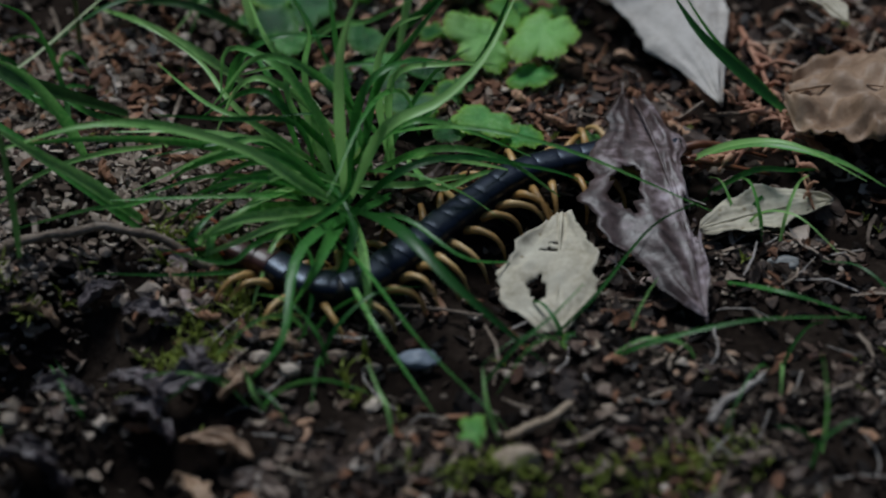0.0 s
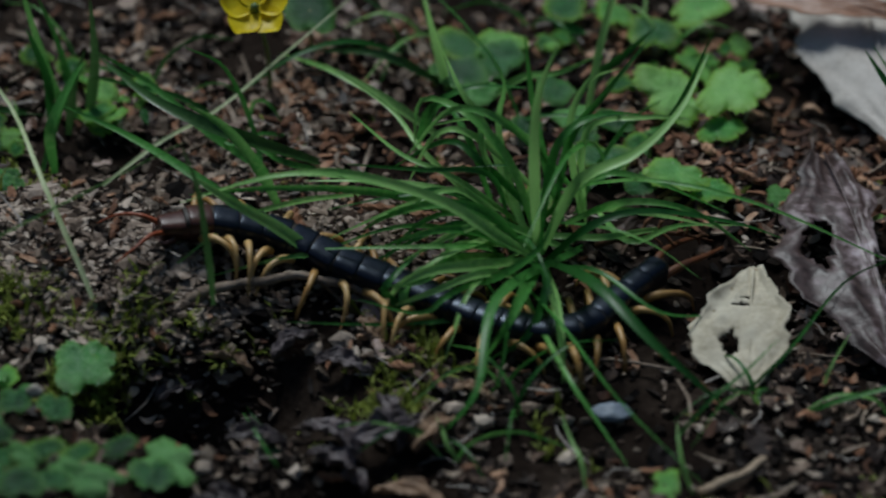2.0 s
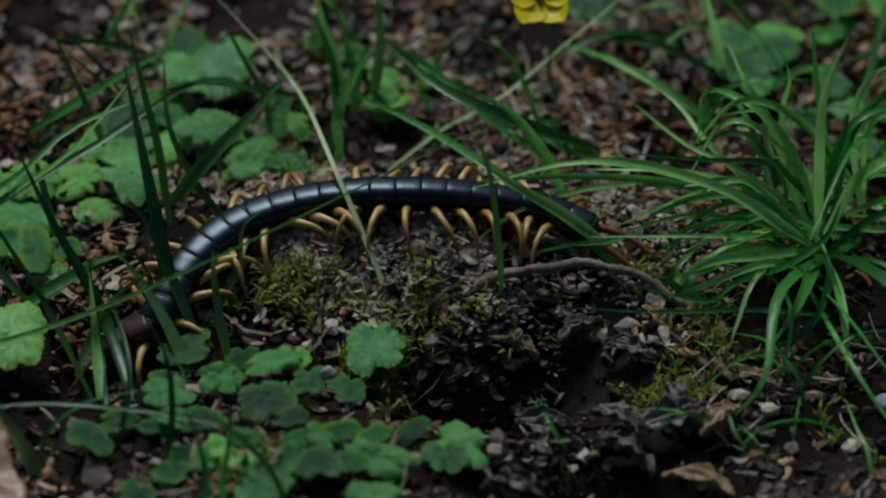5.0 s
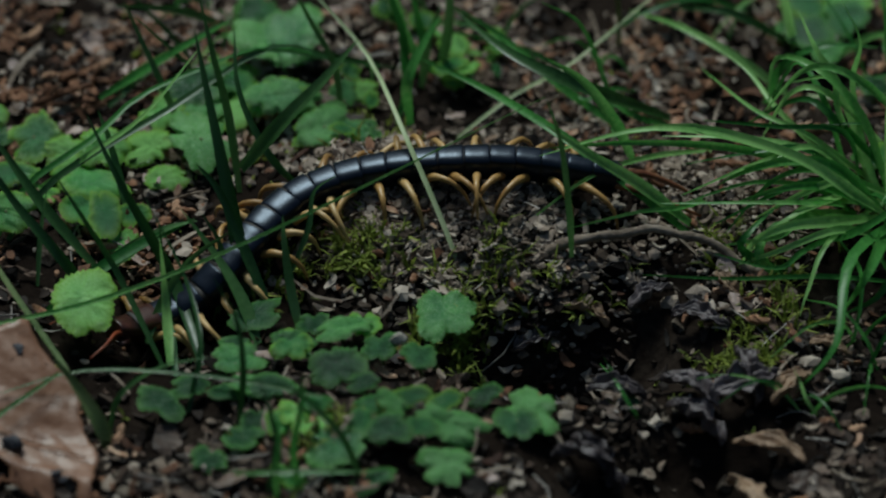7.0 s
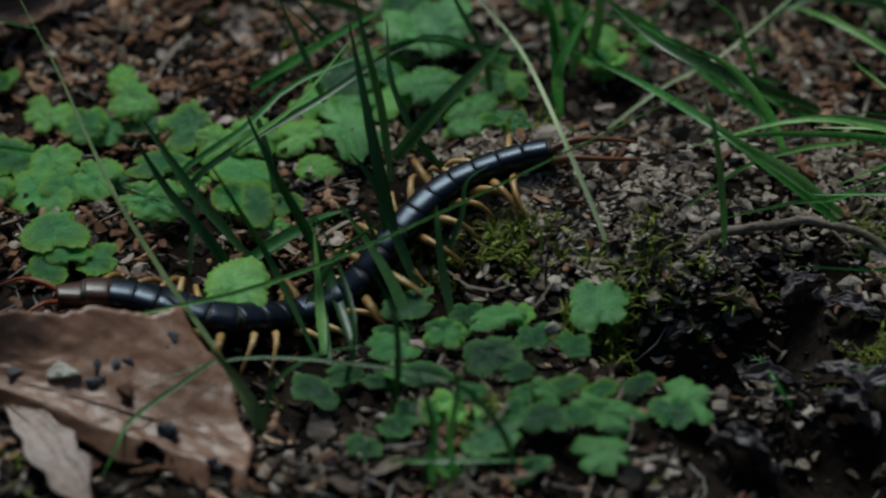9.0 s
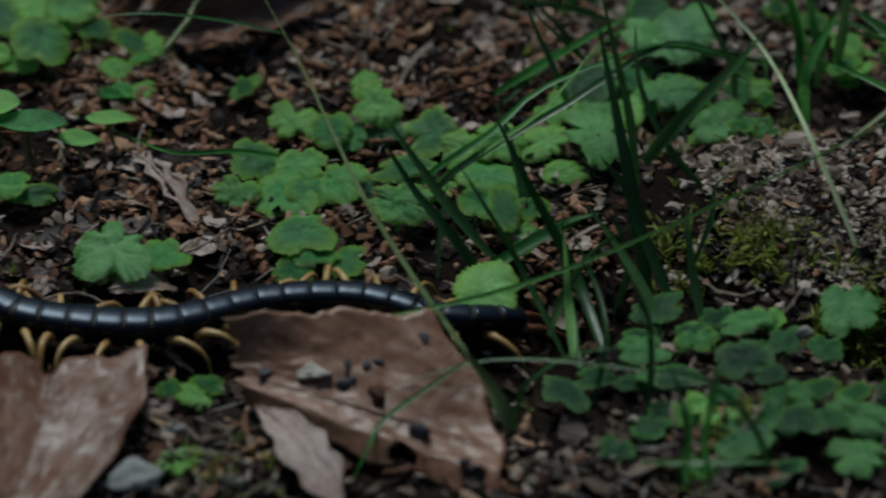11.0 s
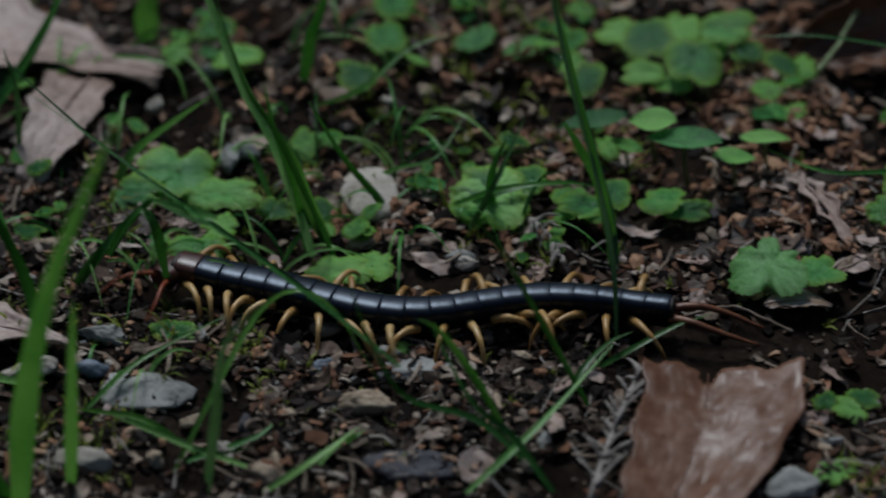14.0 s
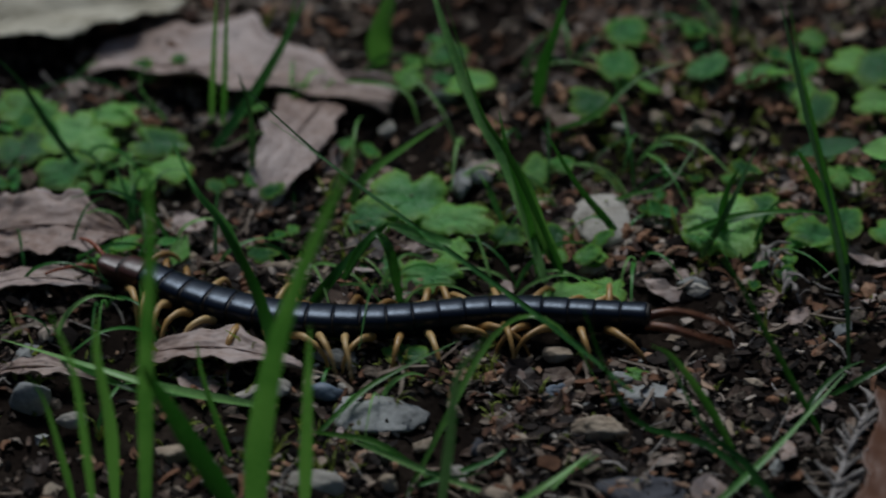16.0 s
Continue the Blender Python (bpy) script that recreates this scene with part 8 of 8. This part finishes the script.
blade(thin_grass, 0.00170, (-0.1272, -0.0811, 0.0020), (-0.1364, -0.0724, 0.0100), (-0.1447, -0.0690, 0.0160), (-0.1538, -0.0544, 0.0240), mat=YOUNG)
blade(far_grass, 0.00160, (-0.1882, 0.0307, 0.0036), (-0.2001, 0.0407, 0.0131), (-0.2070, 0.0503, 0.0215), (-0.2112, 0.0582, 0.0297), mat=SHADED_GRASS)
blade(thin_grass, 0.00110, (-0.1163, -0.0284, 0.0020), (-0.1173, -0.0205, 0.0160), (-0.1215, -0.0071, 0.0300), (-0.1269, 0.0050, 0.0420), (-0.1325, 0.0198, 0.0581), mat=SHADED_GRASS)
blade(thin_grass, 0.00160, (-0.1453, -0.0820, 0.0020), (-0.1308, -0.0661, 0.0080), (-0.1164, -0.0431, 0.0120))
blade(far_grass, 0.00300, (-0.1804, 0.0026, 0.0020), (-0.1848, 0.0051, 0.0100), (-0.1886, 0.0092, 0.0161), (-0.1930, 0.0195, 0.0222), mat=YOUNG)
blade(side_grass, 0.00170, (-0.1874, -0.0836, 0.0020), (-0.1781, -0.0813, 0.0080), (-0.1682, -0.0711, 0.0100))
blade(side_grass, 0.00130, (-0.1893, -0.0762, 0.0020), (-0.2060, -0.0725, 0.0060), (-0.2208, -0.0662, 0.0080))

# small shoots scattered over the ground
shoots()
tiny_herbs()

# ---- yellow flower on a thin stem ----
leaf(clover, 'round', 0.1237, 0.0851, 0.0160, 0.0129, 0.0132, 98, 20, 13, BLUELEAF)
flower((0.1105, 0.0610, 0.0341))

# ---- fallen conifer sprays ----
spray('rust-red fallen conifer spray', RUST, (0.2611, 0.0689, 0.0040), (0.2698, 0.0032, 0.0040), 13, 0.0097)
spray('rust-red fallen conifer spray', RUST, (0.2713, 0.0262, 0.0030), (0.2444, 0.0177, 0.0030), 9, 0.0073)
spray('rust-red fallen conifer spray', RUST, (0.2767, 0.0199, 0.0030), (0.2559, 0.0434, 0.0030), 9, 0.0073)
spray('rust-red fallen conifer spray', NEEDLE, (0.1820, 0.0117, 0.0053), (0.2078, 0.0149, 0.0034), 8, 0.0048)
spray('grey dried conifer spray', GREYSTEM, (-0.1196, -0.0862, 0.0040), (-0.1098, -0.0382, 0.0040), 14, 0.0097)
spray('grey dried conifer spray', GREYSTEM, (-0.1371, 0.0131, 0.0031), (-0.1274, -0.0071, 0.0030), 9, 0.0073)
spray('rust-brown fallen conifer spray', NEEDLE, (-0.1518, 0.0615, 0.0062), (-0.1372, 0.0716, 0.0057), 7, 0.0048)
spray('rust-brown fallen conifer spray', NEEDLE, (-0.0169, 0.0525, 0.0030), (0.0137, 0.0608, 0.0030), 9, 0.0044)


# ---- the centipede ----
SEGMENTS = 21
BODY = 0.1235  # metres from head to last plate
STEP = BODY / (SEGMENTS + 1.1)


def plate(length, width, height, front=0.92, back=1.0, rim=0.0):
    """One back plate: an arched shell with rounded, slightly raised edges, along x (front = +x)."""
    bm, rows, nu, nv = bmesh.new(), [], 8, 14
    for i in range(nu + 1):
        u = (0.0, 0.03, 0.08, 0.3, 0.5, 0.7, 0.92, 0.97, 1.0)[i]
        g = (front + (back - front) * (1 - u)) * (1 - 0.06 * abs(2 * u - 1) ** 24)
        row = []
        for j in range(nv + 1):
            a = math.pi * (0.02 + 0.96 * j / nv)
            y = 0.5 * width * g * math.cos(a) * (1 + 0.12 * math.sin(a))
            z = height * math.sin(a) ** 0.42 * (1 - 0.06 * abs(2 * u - 1) ** 24)
            z += 0.00006 * math.exp(-((abs(y) - 0.26 * width) / (0.03 * width)) ** 2)
            row.append(bm.verts.new(((u - 0.5) * length, y, z)))
        rows.append(row)
    for row in rows:
        for v in (row[0], row[-1]):
            v.co.z = -0.5 * height
            v.co.y *= 0.9
    low = [bm.verts.new((r[0].co.x, 0, -0.75 * height)) for r in rows]
    for i in range(nu):
        for j in range(nv):
            bm.faces.new((rows[i][j], rows[i + 1][j], rows[i + 1][j + 1], rows[i][j + 1]))
        bm.faces.new((rows[i][0], low[i], low[i + 1], rows[i + 1][0]))
        bm.faces.new((rows[i][nv], rows[i + 1][nv], low[i + 1], low[i]))
    for r, q in ((rows[0], low[0]), (rows[-1], low[-1])):
        bm.faces.new([bm.verts.new(v.co) for v in (*r, q)])
    bmesh.ops.recalc_face_normals(bm, faces=bm.faces)
    return bm


def leg_mesh(reach, drop, thick, sweep):
    """A jointed leg reaching along +y, knee up, claw down."""
    line = curve_points([(0, 0, 0), (sweep * 0.1, reach * 0.3, 0.0014), (sweep * 0.4, reach * 0.66, 0.0012), (sweep * 0.75, reach * 0.9, -0.0012), (sweep, reach, -drop)], 15)
    bm = tube(bmesh.new(), line, thick, 8, 0.22, 0.07, 3)
    return bm


def centipede():
    body = thing("centipede", "long black centipede with amber legs crawling over the litter", "centipede")
    segs, legs = [], []
    near, far = {}, {}
    for i in range(SEGMENTS):
        w = 0.0081 * (0.86 + 0.14 * math.sin(math.pi * min(1, (i + 2.5) / 14))) * (1 - 0.22 * max(0, (i - 15) / 6))
        l = STEP * (0.92 if i in (0, 2, 4, 6) else 1.0)
        seg = part("segment", plate(l, w, 0.0039), SHELL if i else HEADRED, body, "" if i else "dark red-brown plate behind the head")
        part("joint", plate(STEP * 1.25, w * 0.9, 0.0036), MEMBRANE, seg, "dark soft skin between the plates")
        for side in (1, -1):
            if i == SEGMENTS - 1:
                line = [(-0.001, side * 0.0012, -0.0004), (-0.008, side * 0.003, 0.0004), (-0.015, side * 0.0036, -0.0012), (-0.0225, side * 0.003, -0.0036)]
                leg = part("tail_leg", tube(bmesh.new(), curve_points(line, 14), 0.0011, 8, 0.3, 0.06, 5), TAIL, seg, "red-brown trailing tail leg")
            else:
                bm = leg_mesh(0.0094 + 0.0012 * (i / 20) + 0.0009 * math.sin(i * 3.7 + side), 0.0052, 0.00108, -0.0014 + 0.0034 * math.sin(i * 5.1 + 2 * side))
                if side < 0:
                    for v in bm.verts:
                        v.co.y = -v.co.y
                    bmesh.ops.reverse_faces(bm, faces=bm.faces)
                leg = part("leg", bm, LEG, seg)
                legs.append((leg, i, side, 0.42 * w))
        segs.append(seg)
    head = part("head", plate(0.0062, 0.0068, 0.0028, 0.72, 1.0), HEADRED, body, "red-brown shiny head")
    for side in (1, -1):
        line = [(0.0022, side * 0.0016, 0.0004), (0.006, side * 0.0036, 0.0018), (0.0105, side * 0.0062, 0.001), (0.0148, side * 0.0072, -0.0012)]
        part("antenna", tube(bmesh.new(), curve_points(line, 18), 0.00068, 7, 0.22, 0.1, 9), ANTENNA, head, "thin red-brown antenna")
        claw = [(0.0005, side * 0.0026, -0.0008), (0.003, side * 0.0036, -0.001), (0.0042, side * 0.001, -0.001)]
        part("poison_claw", tube(bmesh.new(), curve_points(claw, 9), 0.0009, 7, 0.2), HEADRED, head)
    return body, head, segs, legs


BODY_PARTS = centipede()

SPINES = {}


def spine(t, *line):
    """The body's line on the ground at a time, from head to tail."""
    SPINES[t] = np.array([p[:2] for p in curve_points([(x, y, 0) for x, y in line], 240)])


spine(0, (0.1437, -0.0078), (0.1524, -0.0131), (0.1598, -0.0203), (0.1693, -0.0208), (0.1806, -0.0110), (0.1937, 0.0028), (0.2067, 0.0146), (0.2194, 0.0196), (0.2300, 0.0217), (0.2423, 0.0217))
spine(1, (0.1131, 0.0024), (0.1237, -0.0017), (0.1339, -0.0019), (0.1457, -0.0055), (0.1550, -0.0106), (0.1641, -0.0173), (0.1751, -0.0139), (0.1866, -0.0049), (0.1997, 0.0081), (0.2103, 0.0181), (0.2193, 0.0229))
spine(2, (0.0888, 0.0062), (0.1003, 0.0086), (0.1147, 0.0068), (0.1253, 0.0014), (0.1359, -0.0030), (0.1465, -0.0084), (0.1569, -0.0146), (0.1674, -0.0185), (0.1770, -0.0178), (0.1862, -0.0076), (0.1948, 0.0020))
spine(3, (0.0423, 0.0053), (0.0527, 0.0087), (0.0648, 0.0095), (0.0769, 0.0096), (0.0890, 0.0104), (0.1000, 0.0112), (0.1122, 0.0102), (0.1217, 0.0052), (0.1312, 0.0001), (0.1407, -0.0039), (0.1500, -0.0104), (0.1570, -0.0139), (0.1639, -0.0186))
spine(4, (0.0279, -0.0158), (0.0292, -0.0066), (0.0341, 0.0024), (0.0421, 0.0091), (0.0531, 0.0128), (0.0654, 0.0135), (0.0775, 0.0125), (0.0897, 0.0118), (0.0995, 0.0114), (0.1093, 0.0105), (0.1189, 0.0064), (0.1285, 0.0015))
spine(6, (0.0024, -0.0233), (0.0107, -0.0173), (0.0192, -0.0143), (0.0265, -0.0094), (0.0339, -0.0007), (0.0413, 0.0068), (0.0511, 0.0107), (0.0633, 0.0119), (0.0755, 0.0115), (0.0877, 0.0115), (0.0999, 0.0105), (0.1109, 0.0099))
spine(7, (0.0012, -0.0233), (0.0095, -0.0173), (0.0180, -0.0143), (0.0253, -0.0094), (0.0327, -0.0007), (0.0401, 0.0068), (0.0499, 0.0107), (0.0621, 0.0119), (0.0743, 0.0115), (0.0865, 0.0115), (0.0987, 0.0105), (0.1097, 0.0099))
spine(8, (-0.0069, -0.0310), (0.0062, -0.0208), (0.0147, -0.0158), (0.0220, -0.0122), (0.0293, -0.0049), (0.0380, 0.0053), (0.0490, 0.0107), (0.0613, 0.0132), (0.0734, 0.0122), (0.0856, 0.0110), (0.0990, 0.0095))
spine(10.5, (-0.0974, -0.0274), (-0.0854, -0.0312), (-0.0747, -0.0331), (-0.0653, -0.0302), (-0.0559, -0.0254), (-0.0452, -0.0228), (-0.0356, -0.0220), (-0.0261, -0.0232), (-0.0154, -0.0272), (-0.0035, -0.0263), (0.0088, -0.0176), (0.0184, -0.0162), (0.0243, -0.0152))
spine(11.3, (-0.1258, -0.0044), (-0.1156, -0.0151), (-0.1080, -0.0248), (-0.0994, -0.0305), (-0.0875, -0.0324), (-0.0756, -0.0318), (-0.0650, -0.0287), (-0.0544, -0.0243), (-0.0425, -0.0222), (-0.0305, -0.0224), (-0.0198, -0.0268), (-0.0103, -0.0303))
spine(12, (-0.1483, -0.0196), (-0.1418, -0.0228), (-0.1321, -0.0219), (-0.1233, -0.0213), (-0.1159, -0.0224), (-0.1069, -0.0250), (-0.0980, -0.0262), (-0.0899, -0.0272), (-0.0817, -0.0279), (-0.0737, -0.0269), (-0.0657, -0.0256), (-0.0557, -0.0227), (-0.0442, -0.0207), (-0.0316, -0.0213))
spine(12.5, (-0.1718, -0.0089), (-0.1614, -0.0177), (-0.1513, -0.0225), (-0.1403, -0.0248), (-0.1320, -0.0226), (-0.1236, -0.0204), (-0.1138, -0.0222), (-0.1028, -0.0253), (-0.0931, -0.0280), (-0.0835, -0.0288), (-0.0727, -0.0272), (-0.0607, -0.0223), (-0.0492, -0.0187))
spine(13.1, (-0.1881, -0.0130), (-0.1756, -0.0157), (-0.1631, -0.0203), (-0.1507, -0.0234), (-0.1386, -0.0242), (-0.1265, -0.0232), (-0.1169, -0.0209), (-0.1072, -0.0206), (-0.0962, -0.0223), (-0.0840, -0.0259), (-0.0719, -0.0285))
spine(13.5, (-0.2020, -0.0219), (-0.1904, -0.0154), (-0.1780, -0.0165), (-0.1668, -0.0206), (-0.1556, -0.0238), (-0.1459, -0.0238), (-0.1363, -0.0219), (-0.1267, -0.0191), (-0.1157, -0.0207), (-0.1035, -0.0243), (-0.0900, -0.0288), (-0.0768, -0.0303))
spine(13.9, (-0.2126, -0.0102), (-0.2012, -0.0149), (-0.1911, -0.0181), (-0.1785, -0.0231), (-0.1661, -0.0266), (-0.1552, -0.0262), (-0.1445, -0.0227), (-0.1338, -0.0199), (-0.1228, -0.0202), (-0.1106, -0.0224), (-0.0997, -0.0239))
spine(14.5, (-0.2454, -0.0181), (-0.2340, -0.0216), (-0.2216, -0.0231), (-0.2094, -0.0235), (-0.1985, -0.0220), (-0.1890, -0.0195), (-0.1792, -0.0201), (-0.1680, -0.0236), (-0.1557, -0.0261), (-0.1436, -0.0265), (-0.1280, -0.0248))
spine(15.2, (-0.2487, 0.0033), (-0.2407, -0.0068), (-0.2308, -0.0187), (-0.2207, -0.0213), (-0.2083, -0.0227), (-0.1962, -0.0210), (-0.1841, -0.0194), (-0.1729, -0.0219), (-0.1605, -0.0253), (-0.1470, -0.0276), (-0.1337, -0.0270))
spine(16, (-0.2803, -0.0058), (-0.2711, -0.0095), (-0.2617, -0.0152), (-0.2513, -0.0197), (-0.2386, -0.0231), (-0.2263, -0.0238), (-0.2141, -0.0227), (-0.2021, -0.0200), (-0.1901, -0.0179), (-0.1778, -0.0182), (-0.1601, -0.0186))


def lengths(line):
    return np.r_[0, np.cumsum(np.linalg.norm(np.diff(line, axis=0), axis=1))]


def along(line, s, q):
    return np.c_[np.interp(q, s, line[:, 0]), np.interp(q, s, line[:, 1])]


def spine_at(t):
    """Where the joints of the body lie at a time: every joint goes the way that the head has gone, from one known line to the next."""
    times = sorted(SPINES)
    k = max(0, min(len(times) - 2, int(np.searchsorted(times, t, side="right")) - 1))
    t1, t2 = times[k], times[k + 1]
    u, a, b = (t - t1) / (t2 - t1), SPINES[t1], SPINES[t2]
    sa, sb = lengths(a), lengths(b)
    far = np.linalg.norm(b - a[0], axis=1)
    gone = sb[int(np.argmin(far))]  # how far the head has come along its own way
    back = np.linalg.norm(a - b[-1], axis=1)
    gone = 0.5 * (gone + sa[-1] - sa[int(np.argmin(back))])
    # the earlier line drawn on ahead, the later one drawn on behind
    lead = b[sb < gone - 0.002]
    tail = a[sa > sa[-1] - gone + 0.002]
    on, of = np.vstack([lead, a]), np.vstack([b, tail])
    son, sof = lengths(on), lengths(of)
    start = son[len(lead)]
    q = np.linspace(0, 1, 120)
    first = along(on, son, start + q * sa[-1] - u * gone)
    second = along(of, sof, q * sb[-1] + (1 - u) * gone)
    w = u * u * (3 - 2 * u)
    line = (1 - w) * first + w * second
    for _ in range(6):  # no kinks where two lines meet
        line[1:-1] = 0.25 * line[:-2] + 0.5 * line[1:-1] + 0.25 * line[2:]
    s = lengths(line)
    return along(line, s, np.linspace(0, s[-1], SEGMENTS + 2))


def motions():
    """The body winds along its way; each leg pair swings in a wave that runs with the distance gone."""
    body, head, segs, legs = BODY_PARTS
    steps = [k * 0.1 for k in range(161)]
    gone, last, rows_body, rows, rows_leg = 0.0, None, [], [[] for _ in range(len(segs) + 1)], [[] for _ in legs]
    for t in steps:
        xy = spine_at(t)
        line = [Vector((x, y, rise(x, y) + 0.0056)) for x, y in xy]
        mid = line[len(line) // 2].copy()
        if last is not None:
            gone += (line[4] - last).length
        last = line[4].copy()
        rows_body.append((t, Matrix.Translation(mid)))
        for k in range(len(segs) + 1):
            a, b = line[k], line[k + 1]
            ahead = (a - b).normalized()
            left = Vector((0, 0, 1)).cross(ahead).normalized()
            m = Matrix.Identity(3)
            m.col[0], m.col[1], m.col[2] = ahead, left, ahead.cross(left)
            rows[k].append((t, Matrix.Translation((a + b) / 2 - mid) @ m.to_4x4()))
        for row, (leg, i, side, out) in zip(rows_leg, legs):
            wave = 6.283 * (gone / 0.034 + i / 6.5) + (0 if side > 0 else 2.2) + 0.35 * math.sin(i * 2.4 + side)
            swing, lift = (38 + 12 * math.sin(i * 1.9 + side)) * math.sin(wave) - 4, 16 * max(0, math.cos(wave))
            row.append((t, pose(0, side * out, -0.0010, side * (lift - 4), 0, -side * swing)))
    walk(body, rows_body)
    for ob, r in zip((head, *segs), rows):
        walk(ob, r)
    for (leg, *_), r in zip(legs, rows_leg):
        walk(leg, r)


motions()
